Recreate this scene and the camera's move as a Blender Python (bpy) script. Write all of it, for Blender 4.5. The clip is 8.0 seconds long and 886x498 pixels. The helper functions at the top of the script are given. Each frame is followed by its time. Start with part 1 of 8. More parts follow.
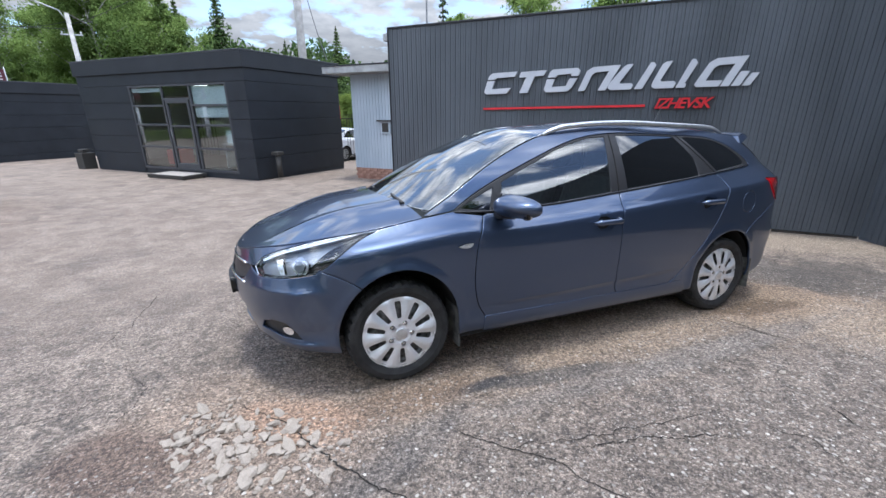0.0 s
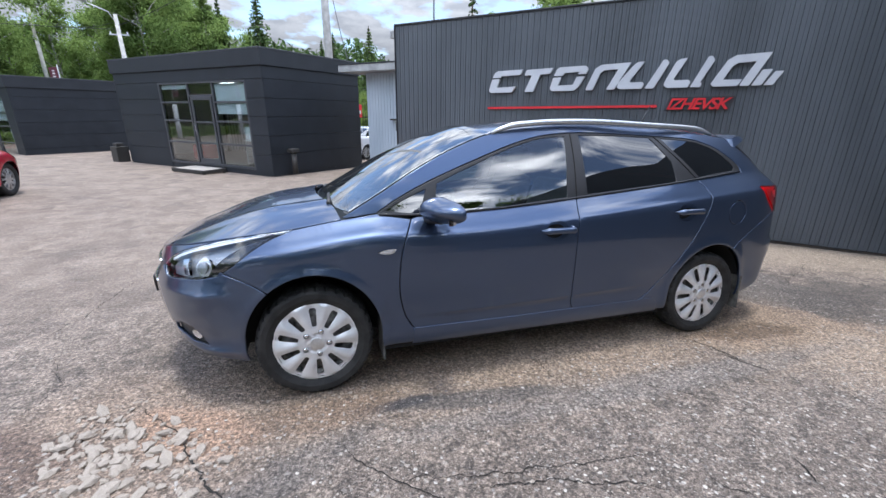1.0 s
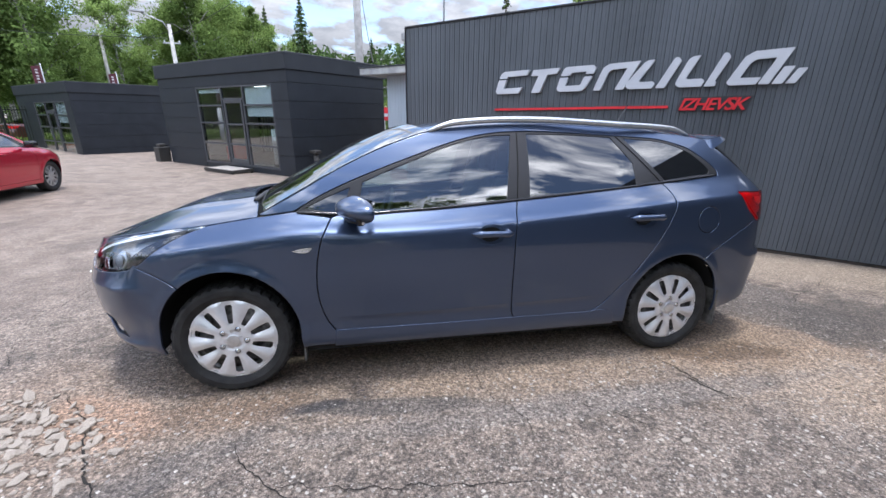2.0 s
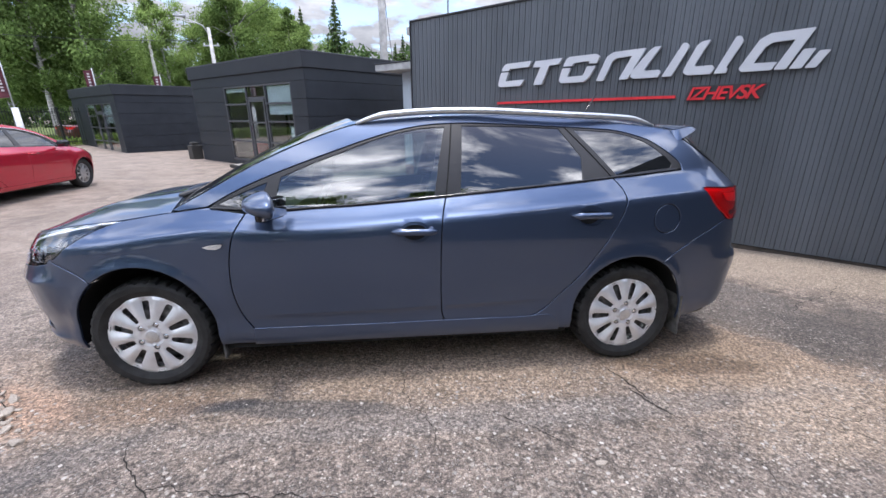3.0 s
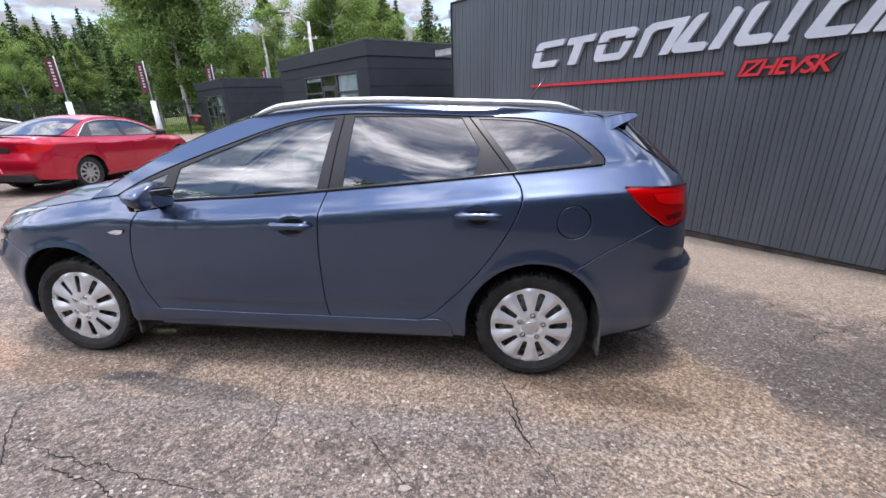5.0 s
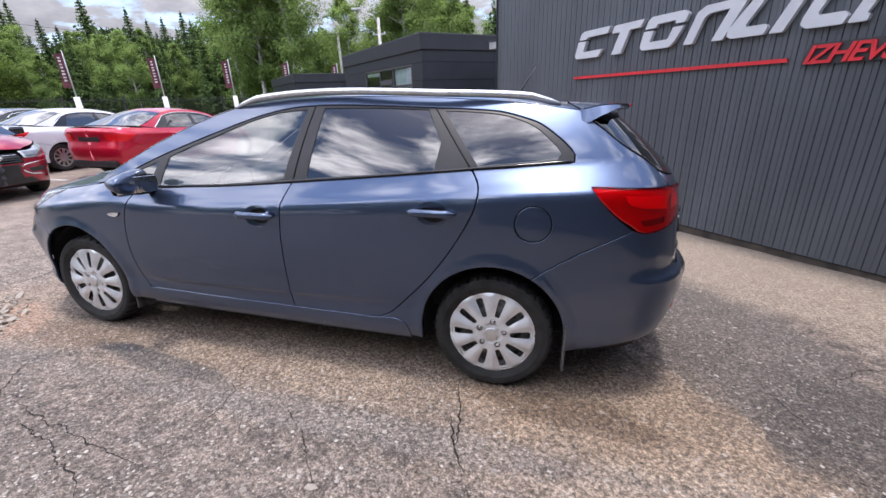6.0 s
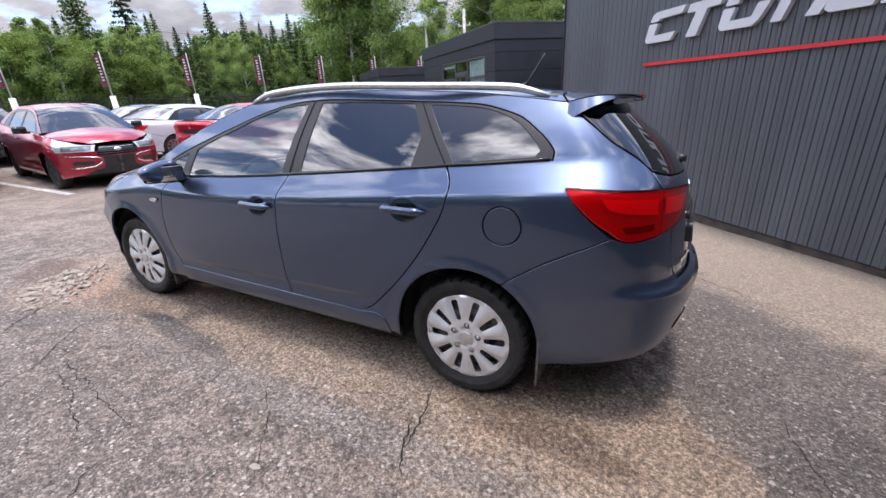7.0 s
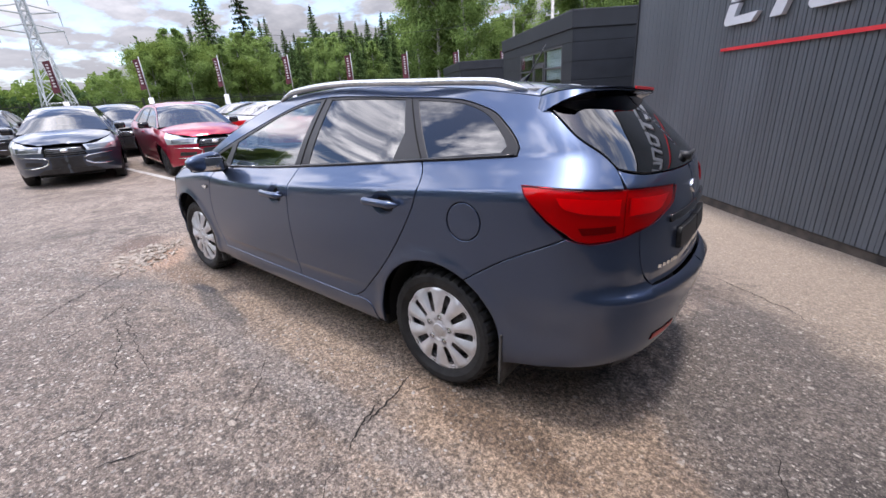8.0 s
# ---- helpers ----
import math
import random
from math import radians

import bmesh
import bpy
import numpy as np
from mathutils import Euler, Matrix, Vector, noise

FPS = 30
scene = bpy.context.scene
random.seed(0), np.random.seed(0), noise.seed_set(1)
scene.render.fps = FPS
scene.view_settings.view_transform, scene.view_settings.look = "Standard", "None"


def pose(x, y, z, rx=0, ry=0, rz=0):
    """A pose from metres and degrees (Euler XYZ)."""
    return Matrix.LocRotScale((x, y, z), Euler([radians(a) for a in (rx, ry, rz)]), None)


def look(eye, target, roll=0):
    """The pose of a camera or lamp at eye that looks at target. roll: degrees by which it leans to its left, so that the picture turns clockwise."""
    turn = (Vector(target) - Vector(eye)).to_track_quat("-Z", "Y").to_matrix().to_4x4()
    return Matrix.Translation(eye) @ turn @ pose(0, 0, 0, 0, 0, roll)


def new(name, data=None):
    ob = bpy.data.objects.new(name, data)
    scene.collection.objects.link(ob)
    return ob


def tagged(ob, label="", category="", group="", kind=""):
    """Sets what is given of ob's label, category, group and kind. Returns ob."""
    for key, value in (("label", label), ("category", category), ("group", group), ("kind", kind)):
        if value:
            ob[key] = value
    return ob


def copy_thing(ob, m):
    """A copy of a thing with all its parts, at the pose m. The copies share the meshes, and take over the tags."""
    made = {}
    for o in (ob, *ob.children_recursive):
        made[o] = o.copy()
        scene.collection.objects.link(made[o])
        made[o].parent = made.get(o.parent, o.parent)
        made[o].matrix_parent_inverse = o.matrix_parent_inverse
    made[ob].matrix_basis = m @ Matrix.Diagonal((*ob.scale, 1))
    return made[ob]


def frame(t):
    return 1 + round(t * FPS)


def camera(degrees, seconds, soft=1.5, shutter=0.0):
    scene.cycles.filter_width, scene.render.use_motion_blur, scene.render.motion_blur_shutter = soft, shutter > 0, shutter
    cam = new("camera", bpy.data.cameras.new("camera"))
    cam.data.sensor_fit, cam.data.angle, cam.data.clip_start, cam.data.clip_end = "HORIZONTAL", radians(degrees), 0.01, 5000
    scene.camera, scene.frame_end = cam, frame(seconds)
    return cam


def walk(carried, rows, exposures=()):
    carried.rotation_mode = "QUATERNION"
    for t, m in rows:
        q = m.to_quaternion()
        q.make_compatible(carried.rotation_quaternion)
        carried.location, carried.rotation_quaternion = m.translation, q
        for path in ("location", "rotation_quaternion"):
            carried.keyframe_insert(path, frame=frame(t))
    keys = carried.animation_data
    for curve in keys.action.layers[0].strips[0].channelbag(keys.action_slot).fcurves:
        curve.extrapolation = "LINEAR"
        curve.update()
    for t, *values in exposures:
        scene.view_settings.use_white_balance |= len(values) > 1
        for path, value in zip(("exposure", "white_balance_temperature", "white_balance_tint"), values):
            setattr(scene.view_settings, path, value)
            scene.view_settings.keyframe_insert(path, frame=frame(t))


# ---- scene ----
# The car stands on a gentle slope: its own level is tilted against the plumb line.
LEVEL = pose(0, 0, 0, -3.72, 1.37, 0)
cam = camera(94.49, 8.0)
PATH = [
    (0, (-1.905, -2.877, 1.35), (-1.1752, -1.0845, 0.8452), -0.46),
    (0.5, (-1.598, -2.887, 1.329), (-0.9335, -1.0696, 0.8239), -0.01),
    (1, (-1.294, -2.893, 1.332), (-0.7038, -1.0491, 0.8298), 0.56),
    (1.5, (-0.968, -2.957, 1.323), (-0.4617, -1.0883, 0.8223), 0.85),
    (1.7, (-0.854, -2.974, 1.319), (-0.3828, -1.0933, 0.8275), 0.94),
    (2.8, (-0.184, -2.941, 1.285), (0.0939, -1.0234, 0.7879), 0.51),
    (3, (-0.062, -2.957, 1.298), (0.1859, -1.0382, 0.7921), 0.44),
    (3.5, (0.206, -2.952, 1.296), (0.3623, -1.0259, 0.7816), -0.11),
    (4, (0.486, -2.885, 1.302), (0.5426, -0.9553, 0.7784), -0.41),
    (4.5, (0.778, -2.883, 1.306), (0.7185, -0.9584, 0.766), -0.52),
    (4.7, (0.896, -2.882, 1.331), (0.7857, -0.9639, 0.7758), -0.40),
    (5.8, (1.446, -2.676, 1.348), (1.0182, -0.8183, 0.7434), 0.41),
    (6, (1.563, -2.66, 1.326), (1.073, -0.8152, 0.7277), 0.31),
    (6.5, (1.815, -2.58, 1.337), (1.1514, -0.798, 0.7184), 0.19),
    (7, (2.012, -2.424, 1.338), (1.1641, -0.7276, 0.7042), -0.12),
    (7.5, (2.223, -2.298, 1.337), (1.2002, -0.7062, 0.6901), -0.42),
    (8, (2.457, -2.196, 1.345), (1.2843, -0.7157, 0.6861), -0.80),
]
walk(cam, [(t, LEVEL @ look(eye, target, roll)) for t, eye, target, roll in PATH], [(0.0, 0.56, 5770, 10), (3.0, 0.68, 5960, 15), (8.0, 0.60, 6160, 18)])
# ---- world: bright broken cloud, and a sun behind thin cloud ----
world = bpy.data.worlds.new("sky")
scene.world = world
world.use_nodes = True
wn, wl = world.node_tree.nodes, world.node_tree.links
wn.clear()
w_out, w_bg = wn.new("ShaderNodeOutputWorld"), wn.new("ShaderNodeBackground")
sky = wn.new("ShaderNodeTexSky")
sky.sky_type, sky.sun_disc = "NISHITA", False
SUN_ELEVATION, SUN_BEARING = 87.0, 60.0
sky.sun_elevation, sky.sun_rotation = radians(SUN_ELEVATION), radians(90 - SUN_BEARING)
at = wn.new("ShaderNodeTexCoord")
sep = wn.new("ShaderNodeSeparateXYZ")
wl.new(at.outputs["Generated"], sep.inputs[0])


def w_math(op, a, b, clamp=False):
    n = wn.new("ShaderNodeMath")
    n.operation, n.use_clamp = op, clamp
    for i, v in enumerate((a, b)):
        if isinstance(v, (int, float)):
            n.inputs[i].default_value = v
        else:
            wl.new(v, n.inputs[i])
    return n.outputs[0]


rise = w_math("ADD", w_math("MAXIMUM", sep.outputs["Z"], 0.0), 0.22)
flat = wn.new("ShaderNodeCombineXYZ")
wl.new(w_math("ADD", w_math("DIVIDE", sep.outputs["X"], rise), 3.7), flat.inputs["X"])
wl.new(w_math("DIVIDE", sep.outputs["Y"], rise), flat.inputs["Y"])
clouds, body = wn.new("ShaderNodeTexNoise"), wn.new("ShaderNodeTexNoise")
clouds.inputs["Scale"].default_value, clouds.inputs["Detail"].default_value, clouds.inputs["Roughness"].default_value = 3.6, 11, 0.54
body.inputs["Scale"].default_value, body.inputs["Detail"].default_value, body.inputs["Roughness"].default_value = 5.5, 7, 0.6
wl.new(flat.outputs[0], clouds.inputs["Vector"])
wl.new(flat.outputs[0], body.inputs["Vector"])
cover = wn.new("ShaderNodeMapRange")
cover.inputs["From Min"].default_value, cover.inputs["From Max"].default_value = 0.465, 0.585
haze = wn.new("ShaderNodeMapRange")
haze.inputs["From Min"].default_value, haze.inputs["From Max"].default_value = 0.02, 0.8
haze.inputs["To Min"].default_value, haze.inputs["To Max"].default_value = 0.09, 0.0
wl.new(sep.outputs["Z"], haze.inputs["Value"])
wl.new(w_math("ADD", clouds.outputs["Fac"], haze.outputs[0]), cover.inputs["Value"])
tone = wn.new("ShaderNodeValToRGB")
tone.color_ramp.elements[0].position, tone.color_ramp.elements[1].position = 0.38, 0.62
tone.color_ramp.elements[0].color, tone.color_ramp.elements[1].color = (0.27, 0.29, 0.33, 1), (1.0, 0.985, 0.96, 1)
wl.new(body.outputs["Fac"], tone.inputs["Fac"])
bright = wn.new("ShaderNodeVectorMath")
bright.operation = "SCALE"
lift_ = wn.new("ShaderNodeMapRange")
lift_.interpolation_type = "SMOOTHSTEP"
lift_.inputs["From Min"].default_value, lift_.inputs["From Max"].default_value = 0.05, 0.6
lift_.inputs["To Min"].default_value, lift_.inputs["To Max"].default_value = 1.6, 10.4
wl.new(sep.outputs["Z"], lift_.inputs["Value"])
facing = wn.new("ShaderNodeMapRange")
facing.inputs["From Min"].default_value, facing.inputs["From Max"].default_value = -0.5, 0.7
facing.inputs["To Min"].default_value, facing.inputs["To Max"].default_value = 0.8, 2.1
wl.new(w_math("MULTIPLY", sep.outputs["Y"], -1.0), facing.inputs["Value"])
wl.new(w_math("MULTIPLY", lift_.outputs[0], facing.outputs[0]), bright.inputs["Scale"])
veil = wn.new("ShaderNodeMapRange")
veil.inputs["From Min"].default_value, veil.inputs["From Max"].default_value = 0.06, 0.45
veil.inputs["To Min"].default_value, veil.inputs["To Max"].default_value = 0.92, 0.0
wl.new(sep.outputs["Z"], veil.inputs["Value"])
soft_tone = wn.new("ShaderNodeMix")
soft_tone.data_type = "RGBA"
soft_tone.inputs["B"].default_value = (0.84, 0.85, 0.87, 1)
wl.new(veil.outputs[0], soft_tone.inputs["Factor"])
wl.new(tone.outputs["Color"], soft_tone.inputs["A"])
wl.new(soft_tone.outputs["Result"], bright.inputs[0])
blend = wn.new("ShaderNodeMix")
blend.data_type = "RGBA"
wl.new(cover.outputs[0], blend.inputs["Factor"])
deep = wn.new("ShaderNodeVectorMath")
deep.operation = "SCALE"
deep.inputs["Scale"].default_value = 0.8
wl.new(sky.outputs[0], deep.inputs[0])
wl.new(deep.outputs[0], blend.inputs["A"])
wl.new(bright.outputs[0], blend.inputs["B"])
wl.new(blend.outputs["Result"], w_bg.inputs["Color"])
w_bg.inputs["Strength"].default_value = 0.25
wl.new(w_bg.outputs[0], w_out.inputs["Surface"])
sun = new("sun", bpy.data.lights.new("sun", "SUN"))
sun.data.energy, sun.data.angle, sun.data.color = 2.1, radians(8), (1, 0.93, 0.82)
a_, e_ = radians(SUN_BEARING), radians(SUN_ELEVATION)
sun.matrix_world = look((20 * math.cos(a_) * math.cos(e_), 20 * math.sin(a_) * math.cos(e_), 20 * math.sin(e_)), (0, 0, 0))


# ---- materials ----
def material(name, base, rough=0.6, metal=0.0, coat=0.0, spec=0.5, emit=None, power=0.0):
    m = bpy.data.materials.new(name)
    m.use_nodes = True
    b = m.node_tree.nodes["Principled BSDF"]
    b.inputs["Base Color"].default_value = (*base, 1)
    b.inputs["Roughness"].default_value = rough
    b.inputs["Metallic"].default_value = metal
    b.inputs["Coat Weight"].default_value = coat
    b.inputs["Coat Roughness"].default_value = 0.03
    b.inputs["Coat IOR"].default_value = 1.58
    b.inputs["Specular IOR Level"].default_value = spec
    if emit:
        b.inputs["Emission Color"].default_value = (*emit, 1)
        b.inputs["Emission Strength"].default_value = power
    return m


def vary(m, dark, light, scale=6.0, detail=8.0, bump=0.0, bump_scale=60.0, rough=None, stretch=(1, 1, 1)):
    """Uneven colour between two tones, grain and wear on a material, at real size."""
    nt = m.node_tree
    n, k = nt.nodes, nt.links
    b = n["Principled BSDF"]
    at = n.new("ShaderNodeTexCoord")
    mp = n.new("ShaderNodeMapping")
    mp.inputs["Scale"].default_value = stretch
    k.new(at.outputs["Object"], mp.inputs["Vector"])
    big = n.new("ShaderNodeTexNoise")
    big.inputs["Scale"].default_value, big.inputs["Detail"].default_value = scale, detail
    k.new(mp.outputs[0], big.inputs["Vector"])
    ramp = n.new("ShaderNodeValToRGB")
    ramp.color_ramp.elements[0].position, ramp.color_ramp.elements[1].position = 0.32, 0.68
    ramp.color_ramp.elements[0].color, ramp.color_ramp.elements[1].color = (*dark, 1), (*light, 1)
    k.new(big.outputs["Fac"], ramp.inputs["Fac"])
    k.new(ramp.outputs["Color"], b.inputs["Base Color"])
    if rough:
        rr = n.new("ShaderNodeMapRange")
        rr.inputs["To Min"].default_value, rr.inputs["To Max"].default_value = rough
        k.new(big.outputs["Fac"], rr.inputs["Value"])
        k.new(rr.outputs[0], b.inputs["Roughness"])
    if bump:
        fine = n.new("ShaderNodeTexNoise")
        fine.inputs["Scale"].default_value, fine.inputs["Detail"].default_value = bump_scale, 4
        k.new(mp.outputs[0], fine.inputs["Vector"])
        bp = n.new("ShaderNodeBump")
        bp.inputs["Strength"].default_value, bp.inputs["Distance"].default_value = bump, 0.01
        k.new(fine.outputs["Fac"], bp.inputs["Height"])
        k.new(bp.outputs[0], b.inputs["Normal"])
    return m


def glass(name, tint, rough=0.0, gloss=1.0, mirror=0.1):
    """A thin pane: it lets tinted light through and mirrors by Fresnel."""
    m = bpy.data.materials.new(name)
    m.use_nodes = True
    n, k = m.node_tree.nodes, m.node_tree.links
    n.clear()
    out, mix = n.new("ShaderNodeOutputMaterial"), n.new("ShaderNodeMixShader")
    clear, shine = n.new("ShaderNodeBsdfTransparent"), n.new("ShaderNodeBsdfGlossy")
    edge_on, power, fres = n.new("ShaderNodeLayerWeight"), n.new("ShaderNodeMath"), n.new("ShaderNodeMapRange")
    edge_on.inputs["Blend"].default_value = 0.5
    power.operation = "POWER"
    power.inputs[1].default_value = 4.0
    k.new(edge_on.outputs["Facing"], power.inputs[0])
    k.new(power.outputs[0], fres.inputs["Value"])
    clear.inputs["Color"].default_value = (*tint, 1)
    shine.inputs["Color"].default_value, shine.inputs["Roughness"].default_value = (gloss, gloss, gloss, 1), rough
    fres.inputs["To Min"].default_value = mirror
    k.new(fres.outputs[0], mix.inputs["Fac"])
    k.new(clear.outputs[0], mix.inputs[1])
    k.new(shine.outputs[0], mix.inputs[2])
    k.new(mix.outputs[0], out.inputs["Surface"])
    return m


def car_paint(name, base, metal=0.75, rough=0.36):
    """Metallic base with fine flakes and a film of dust, under clear lacquer."""
    m = material(name, base, rough, metal, 1.0)
    n, k = m.node_tree.nodes, m.node_tree.links
    b = n["Principled BSDF"]
    at = n.new("ShaderNodeTexCoord")
    flake, dust = n.new("ShaderNodeTexNoise"), n.new("ShaderNodeTexNoise")
    flake.inputs["Scale"].default_value, dust.inputs["Scale"].default_value, dust.inputs["Detail"].default_value = 900, 3.5, 8
    k.new(at.outputs["Object"], flake.inputs["Vector"])
    k.new(at.outputs["Object"], dust.inputs["Vector"])
    mul = n.new("ShaderNodeMix")
    mul.data_type = "RGBA"
    mul.inputs["A"].default_value = (*[c * 0.88 for c in base], 1)
    mul.inputs["B"].default_value = (*[min(1, c * 1.14) for c in base], 1)
    k.new(flake.outputs["Fac"], mul.inputs["Factor"])
    k.new(mul.outputs["Result"], b.inputs["Base Color"])
    rr = n.new("ShaderNodeMapRange")
    rr.inputs["To Min"].default_value, rr.inputs["To Max"].default_value = 0.02, 0.10
    k.new(dust.outputs["Fac"], rr.inputs["Value"])
    k.new(rr.outputs[0], b.inputs["Coat Roughness"])
    return m


# ---- building helpers ----
def mesh_part(name, verts, faces, mat, parent=None, label="", smooth=False, normals=None):
    """One mesh object from vertices and faces, under a thing or a part."""
    me = bpy.data.meshes.new(name)
    me.from_pydata([tuple(map(float, v)) for v in verts], [], [tuple(map(int, f)) for f in faces])
    if mat:
        me.materials.append(mat)
    if smooth:
        me.shade_smooth()
    if normals is not None:
        me.normals_split_custom_set_from_vertices([tuple(map(float, v)) for v in normals])
    ob = new(name, me)
    if parent:
        ob.parent = parent
    return tagged(ob, label)


def part(name, bm, mat, parent=None, label="", smooth=False):
    me = bpy.data.meshes.new(name)
    bm.to_mesh(me)
    bm.free()
    if mat:
        me.materials.append(mat)
    if smooth:
        me.shade_smooth()
    ob = new(name, me)
    if parent:
        ob.parent = parent
    return tagged(ob, label)


def thing(name, m, label, category, group=""):
    ob = new(name)
    ob.empty_display_size = 0.2
    ob.matrix_world = m
    return tagged(ob, label, category, group)


def block(x0, x1, y0, y1, z0, z1, bevel=0.0, m=None, bm=None):
    """A box with bevelled edges in a bmesh."""
    own = bmesh.new()
    bmesh.ops.create_cube(own, size=1, matrix=Matrix.Translation(((x0 + x1) / 2, (y0 + y1) / 2, (z0 + z1) / 2)) @ Matrix.Diagonal((x1 - x0, y1 - y0, z1 - z0, 1)))
    if bevel:
        bmesh.ops.bevel(own, geom=list(own.edges), offset=bevel, segments=2, profile=0.6, affect="EDGES")
    if m is not None:
        bmesh.ops.transform(own, matrix=m, verts=list(own.verts))
    if bm is None:
        return own
    me = bpy.data.meshes.new("piece")
    own.to_mesh(me)
    own.free()
    bm.from_mesh(me)
    bpy.data.meshes.remove(me)
    return bm


def lathe(profile, segments=48, axis="z", cap=True):
    """Vertices and faces of a profile of (radius, height) turned round an axis."""
    verts, faces = [], []
    for r, h in profile:
        for i in range(segments):
            a = 2 * math.pi * i / segments
            c, s = r * math.cos(a), r * math.sin(a)
            verts.append((c, s, h) if axis == "z" else (c, h, s))
    for j in range(len(profile) - 1):
        for i in range(segments):
            k = (i + 1) % segments
            f = (j * segments + i, j * segments + k, (j + 1) * segments + k, (j + 1) * segments + i)
            faces.append(f if axis == "z" else f[::-1])
    return verts, faces


def tube(points, radii, sides=10, flat=1.0, cap=True):
    """A tapered, bent rod along points; flat squeezes its section upwards."""
    pts = [Vector(p) for p in points]
    verts, faces = [], []
    for i, p in enumerate(pts):
        d = (pts[min(i + 1, len(pts) - 1)] - pts[max(i - 1, 0)]).normalized()
        u = d.cross(Vector((0, 0, 1)))
        u = u.normalized() if u.length > 1e-3 else Vector((1, 0, 0))
        v = u.cross(d).normalized()
        r = radii[i] if hasattr(radii, "__len__") else radii
        for k in range(sides):
            a = 2 * math.pi * k / sides
            verts.append(p + u * (r * math.cos(a)) + v * (r * flat * math.sin(a)))
    for i in range(len(pts) - 1):
        for k in range(sides):
            j = (k + 1) % sides
            faces.append((i * sides + k, i * sides + j, (i + 1) * sides + j, (i + 1) * sides + k))
    if cap:
        faces.append(tuple(range(sides))[::-1])
        faces.append(tuple((len(pts) - 1) * sides + k for k in range(sides)))
    return verts, faces


# ---- the shape of the blue estate car: front towards -x, left side towards -y, its own level ----
def spline(pts):
    """A smooth curve through (x, y) pairs."""
    xs, ys = np.array([p[0] for p in pts], float), np.array([p[1] for p in pts], float)
    h = np.diff(xs)
    d = np.diff(ys) / h
    m = np.empty_like(xs)
    m[0], m[-1] = d[0], d[-1]
    m[1:-1] = (d[:-1] * h[1:] + d[1:] * h[:-1]) / (h[:-1] + h[1:])

    def curve(x):
        x = np.asarray(x, float)
        i = np.clip(np.searchsorted(xs, x) - 1, 0, len(xs) - 2)
        t = (np.clip(x, xs[0], xs[-1]) - xs[i]) / h[i]
        y = (1 + 2 * t) * (1 - t) ** 2 * ys[i] + t * (1 - t) ** 2 * h[i] * m[i] + t * t * (3 - 2 * t) * ys[i + 1] + t * t * (t - 1) * h[i] * m[i + 1]
        return y + np.where(x < xs[0], (x - xs[0]) * m[0], 0) + np.where(x > xs[-1], (x - xs[-1]) * m[-1], 0)
    return curve


def ease(x, a, b):
    t = np.clip((np.asarray(x, float) - a) / (b - a), 0, 1)
    return t * t * (3 - 2 * t)


BELT = spline([(-2.2, 0.715), (-2.05, 0.785), (-1.9, 0.824), (-1.7, 0.865), (-1.4, 0.905), (-1.16, 0.942), (-0.98, 0.962), (-0.65, 0.955), (-0.28, 0.968), (0.23, 1.012), (0.73, 1.06), (1.16, 1.104), (1.55, 1.142), (2.2, 1.19)])
ROOF_EDGE = spline([(-1.16, 0.955), (-0.97, 1.06), (-0.74, 1.19), (-0.48, 1.31), (-0.25, 1.388), (0.0, 1.425), (0.4, 1.447), (0.9, 1.443), (1.3, 1.42), (1.7, 1.375), (2.0, 1.33)])
HALF = spline([(-2.3, 0.83), (-1.7, 0.85), (-1.3, 0.858), (-0.9, 0.862), (0, 0.868), (0.7, 0.868), (1.2, 0.86), (1.6, 0.838), (1.9, 0.805), (2.3, 0.765)])
SECTION = spline([(-0.1, 0.88), (0.0, 0.935), (0.07, 0.962), (0.15, 0.972), (0.23, 0.970), (0.36, 0.985), (0.55, 0.998), (0.68, 1.0), (0.78, 0.996), (0.86, 0.989), (0.876, 0.983), (0.888, 0.972), (0.945, 0.929), (1.0, 0.884)])
NOSE = spline([(0.15, -2.05), (0.25, -2.12), (0.35, -2.17), (0.5, -2.205), (0.62, -2.2), (0.72, -2.17), (0.85, -2.13), (1.5, -2.1)])
TAIL = spline([(0.15, 2.12), (0.25, 2.18), (0.35, 2.24), (0.5, 2.282), (0.60, 2.296), (0.635, 2.29), (0.66, 2.25), (0.72, 2.236), (0.78, 2.226), (0.95, 2.205), (1.08, 2.165), (1.16, 2.10), (1.25, 2.005), (1.35, 1.89), (1.45, 1.79)])
HUBS, TYRE_R = (-1.325, 1.325), 0.316


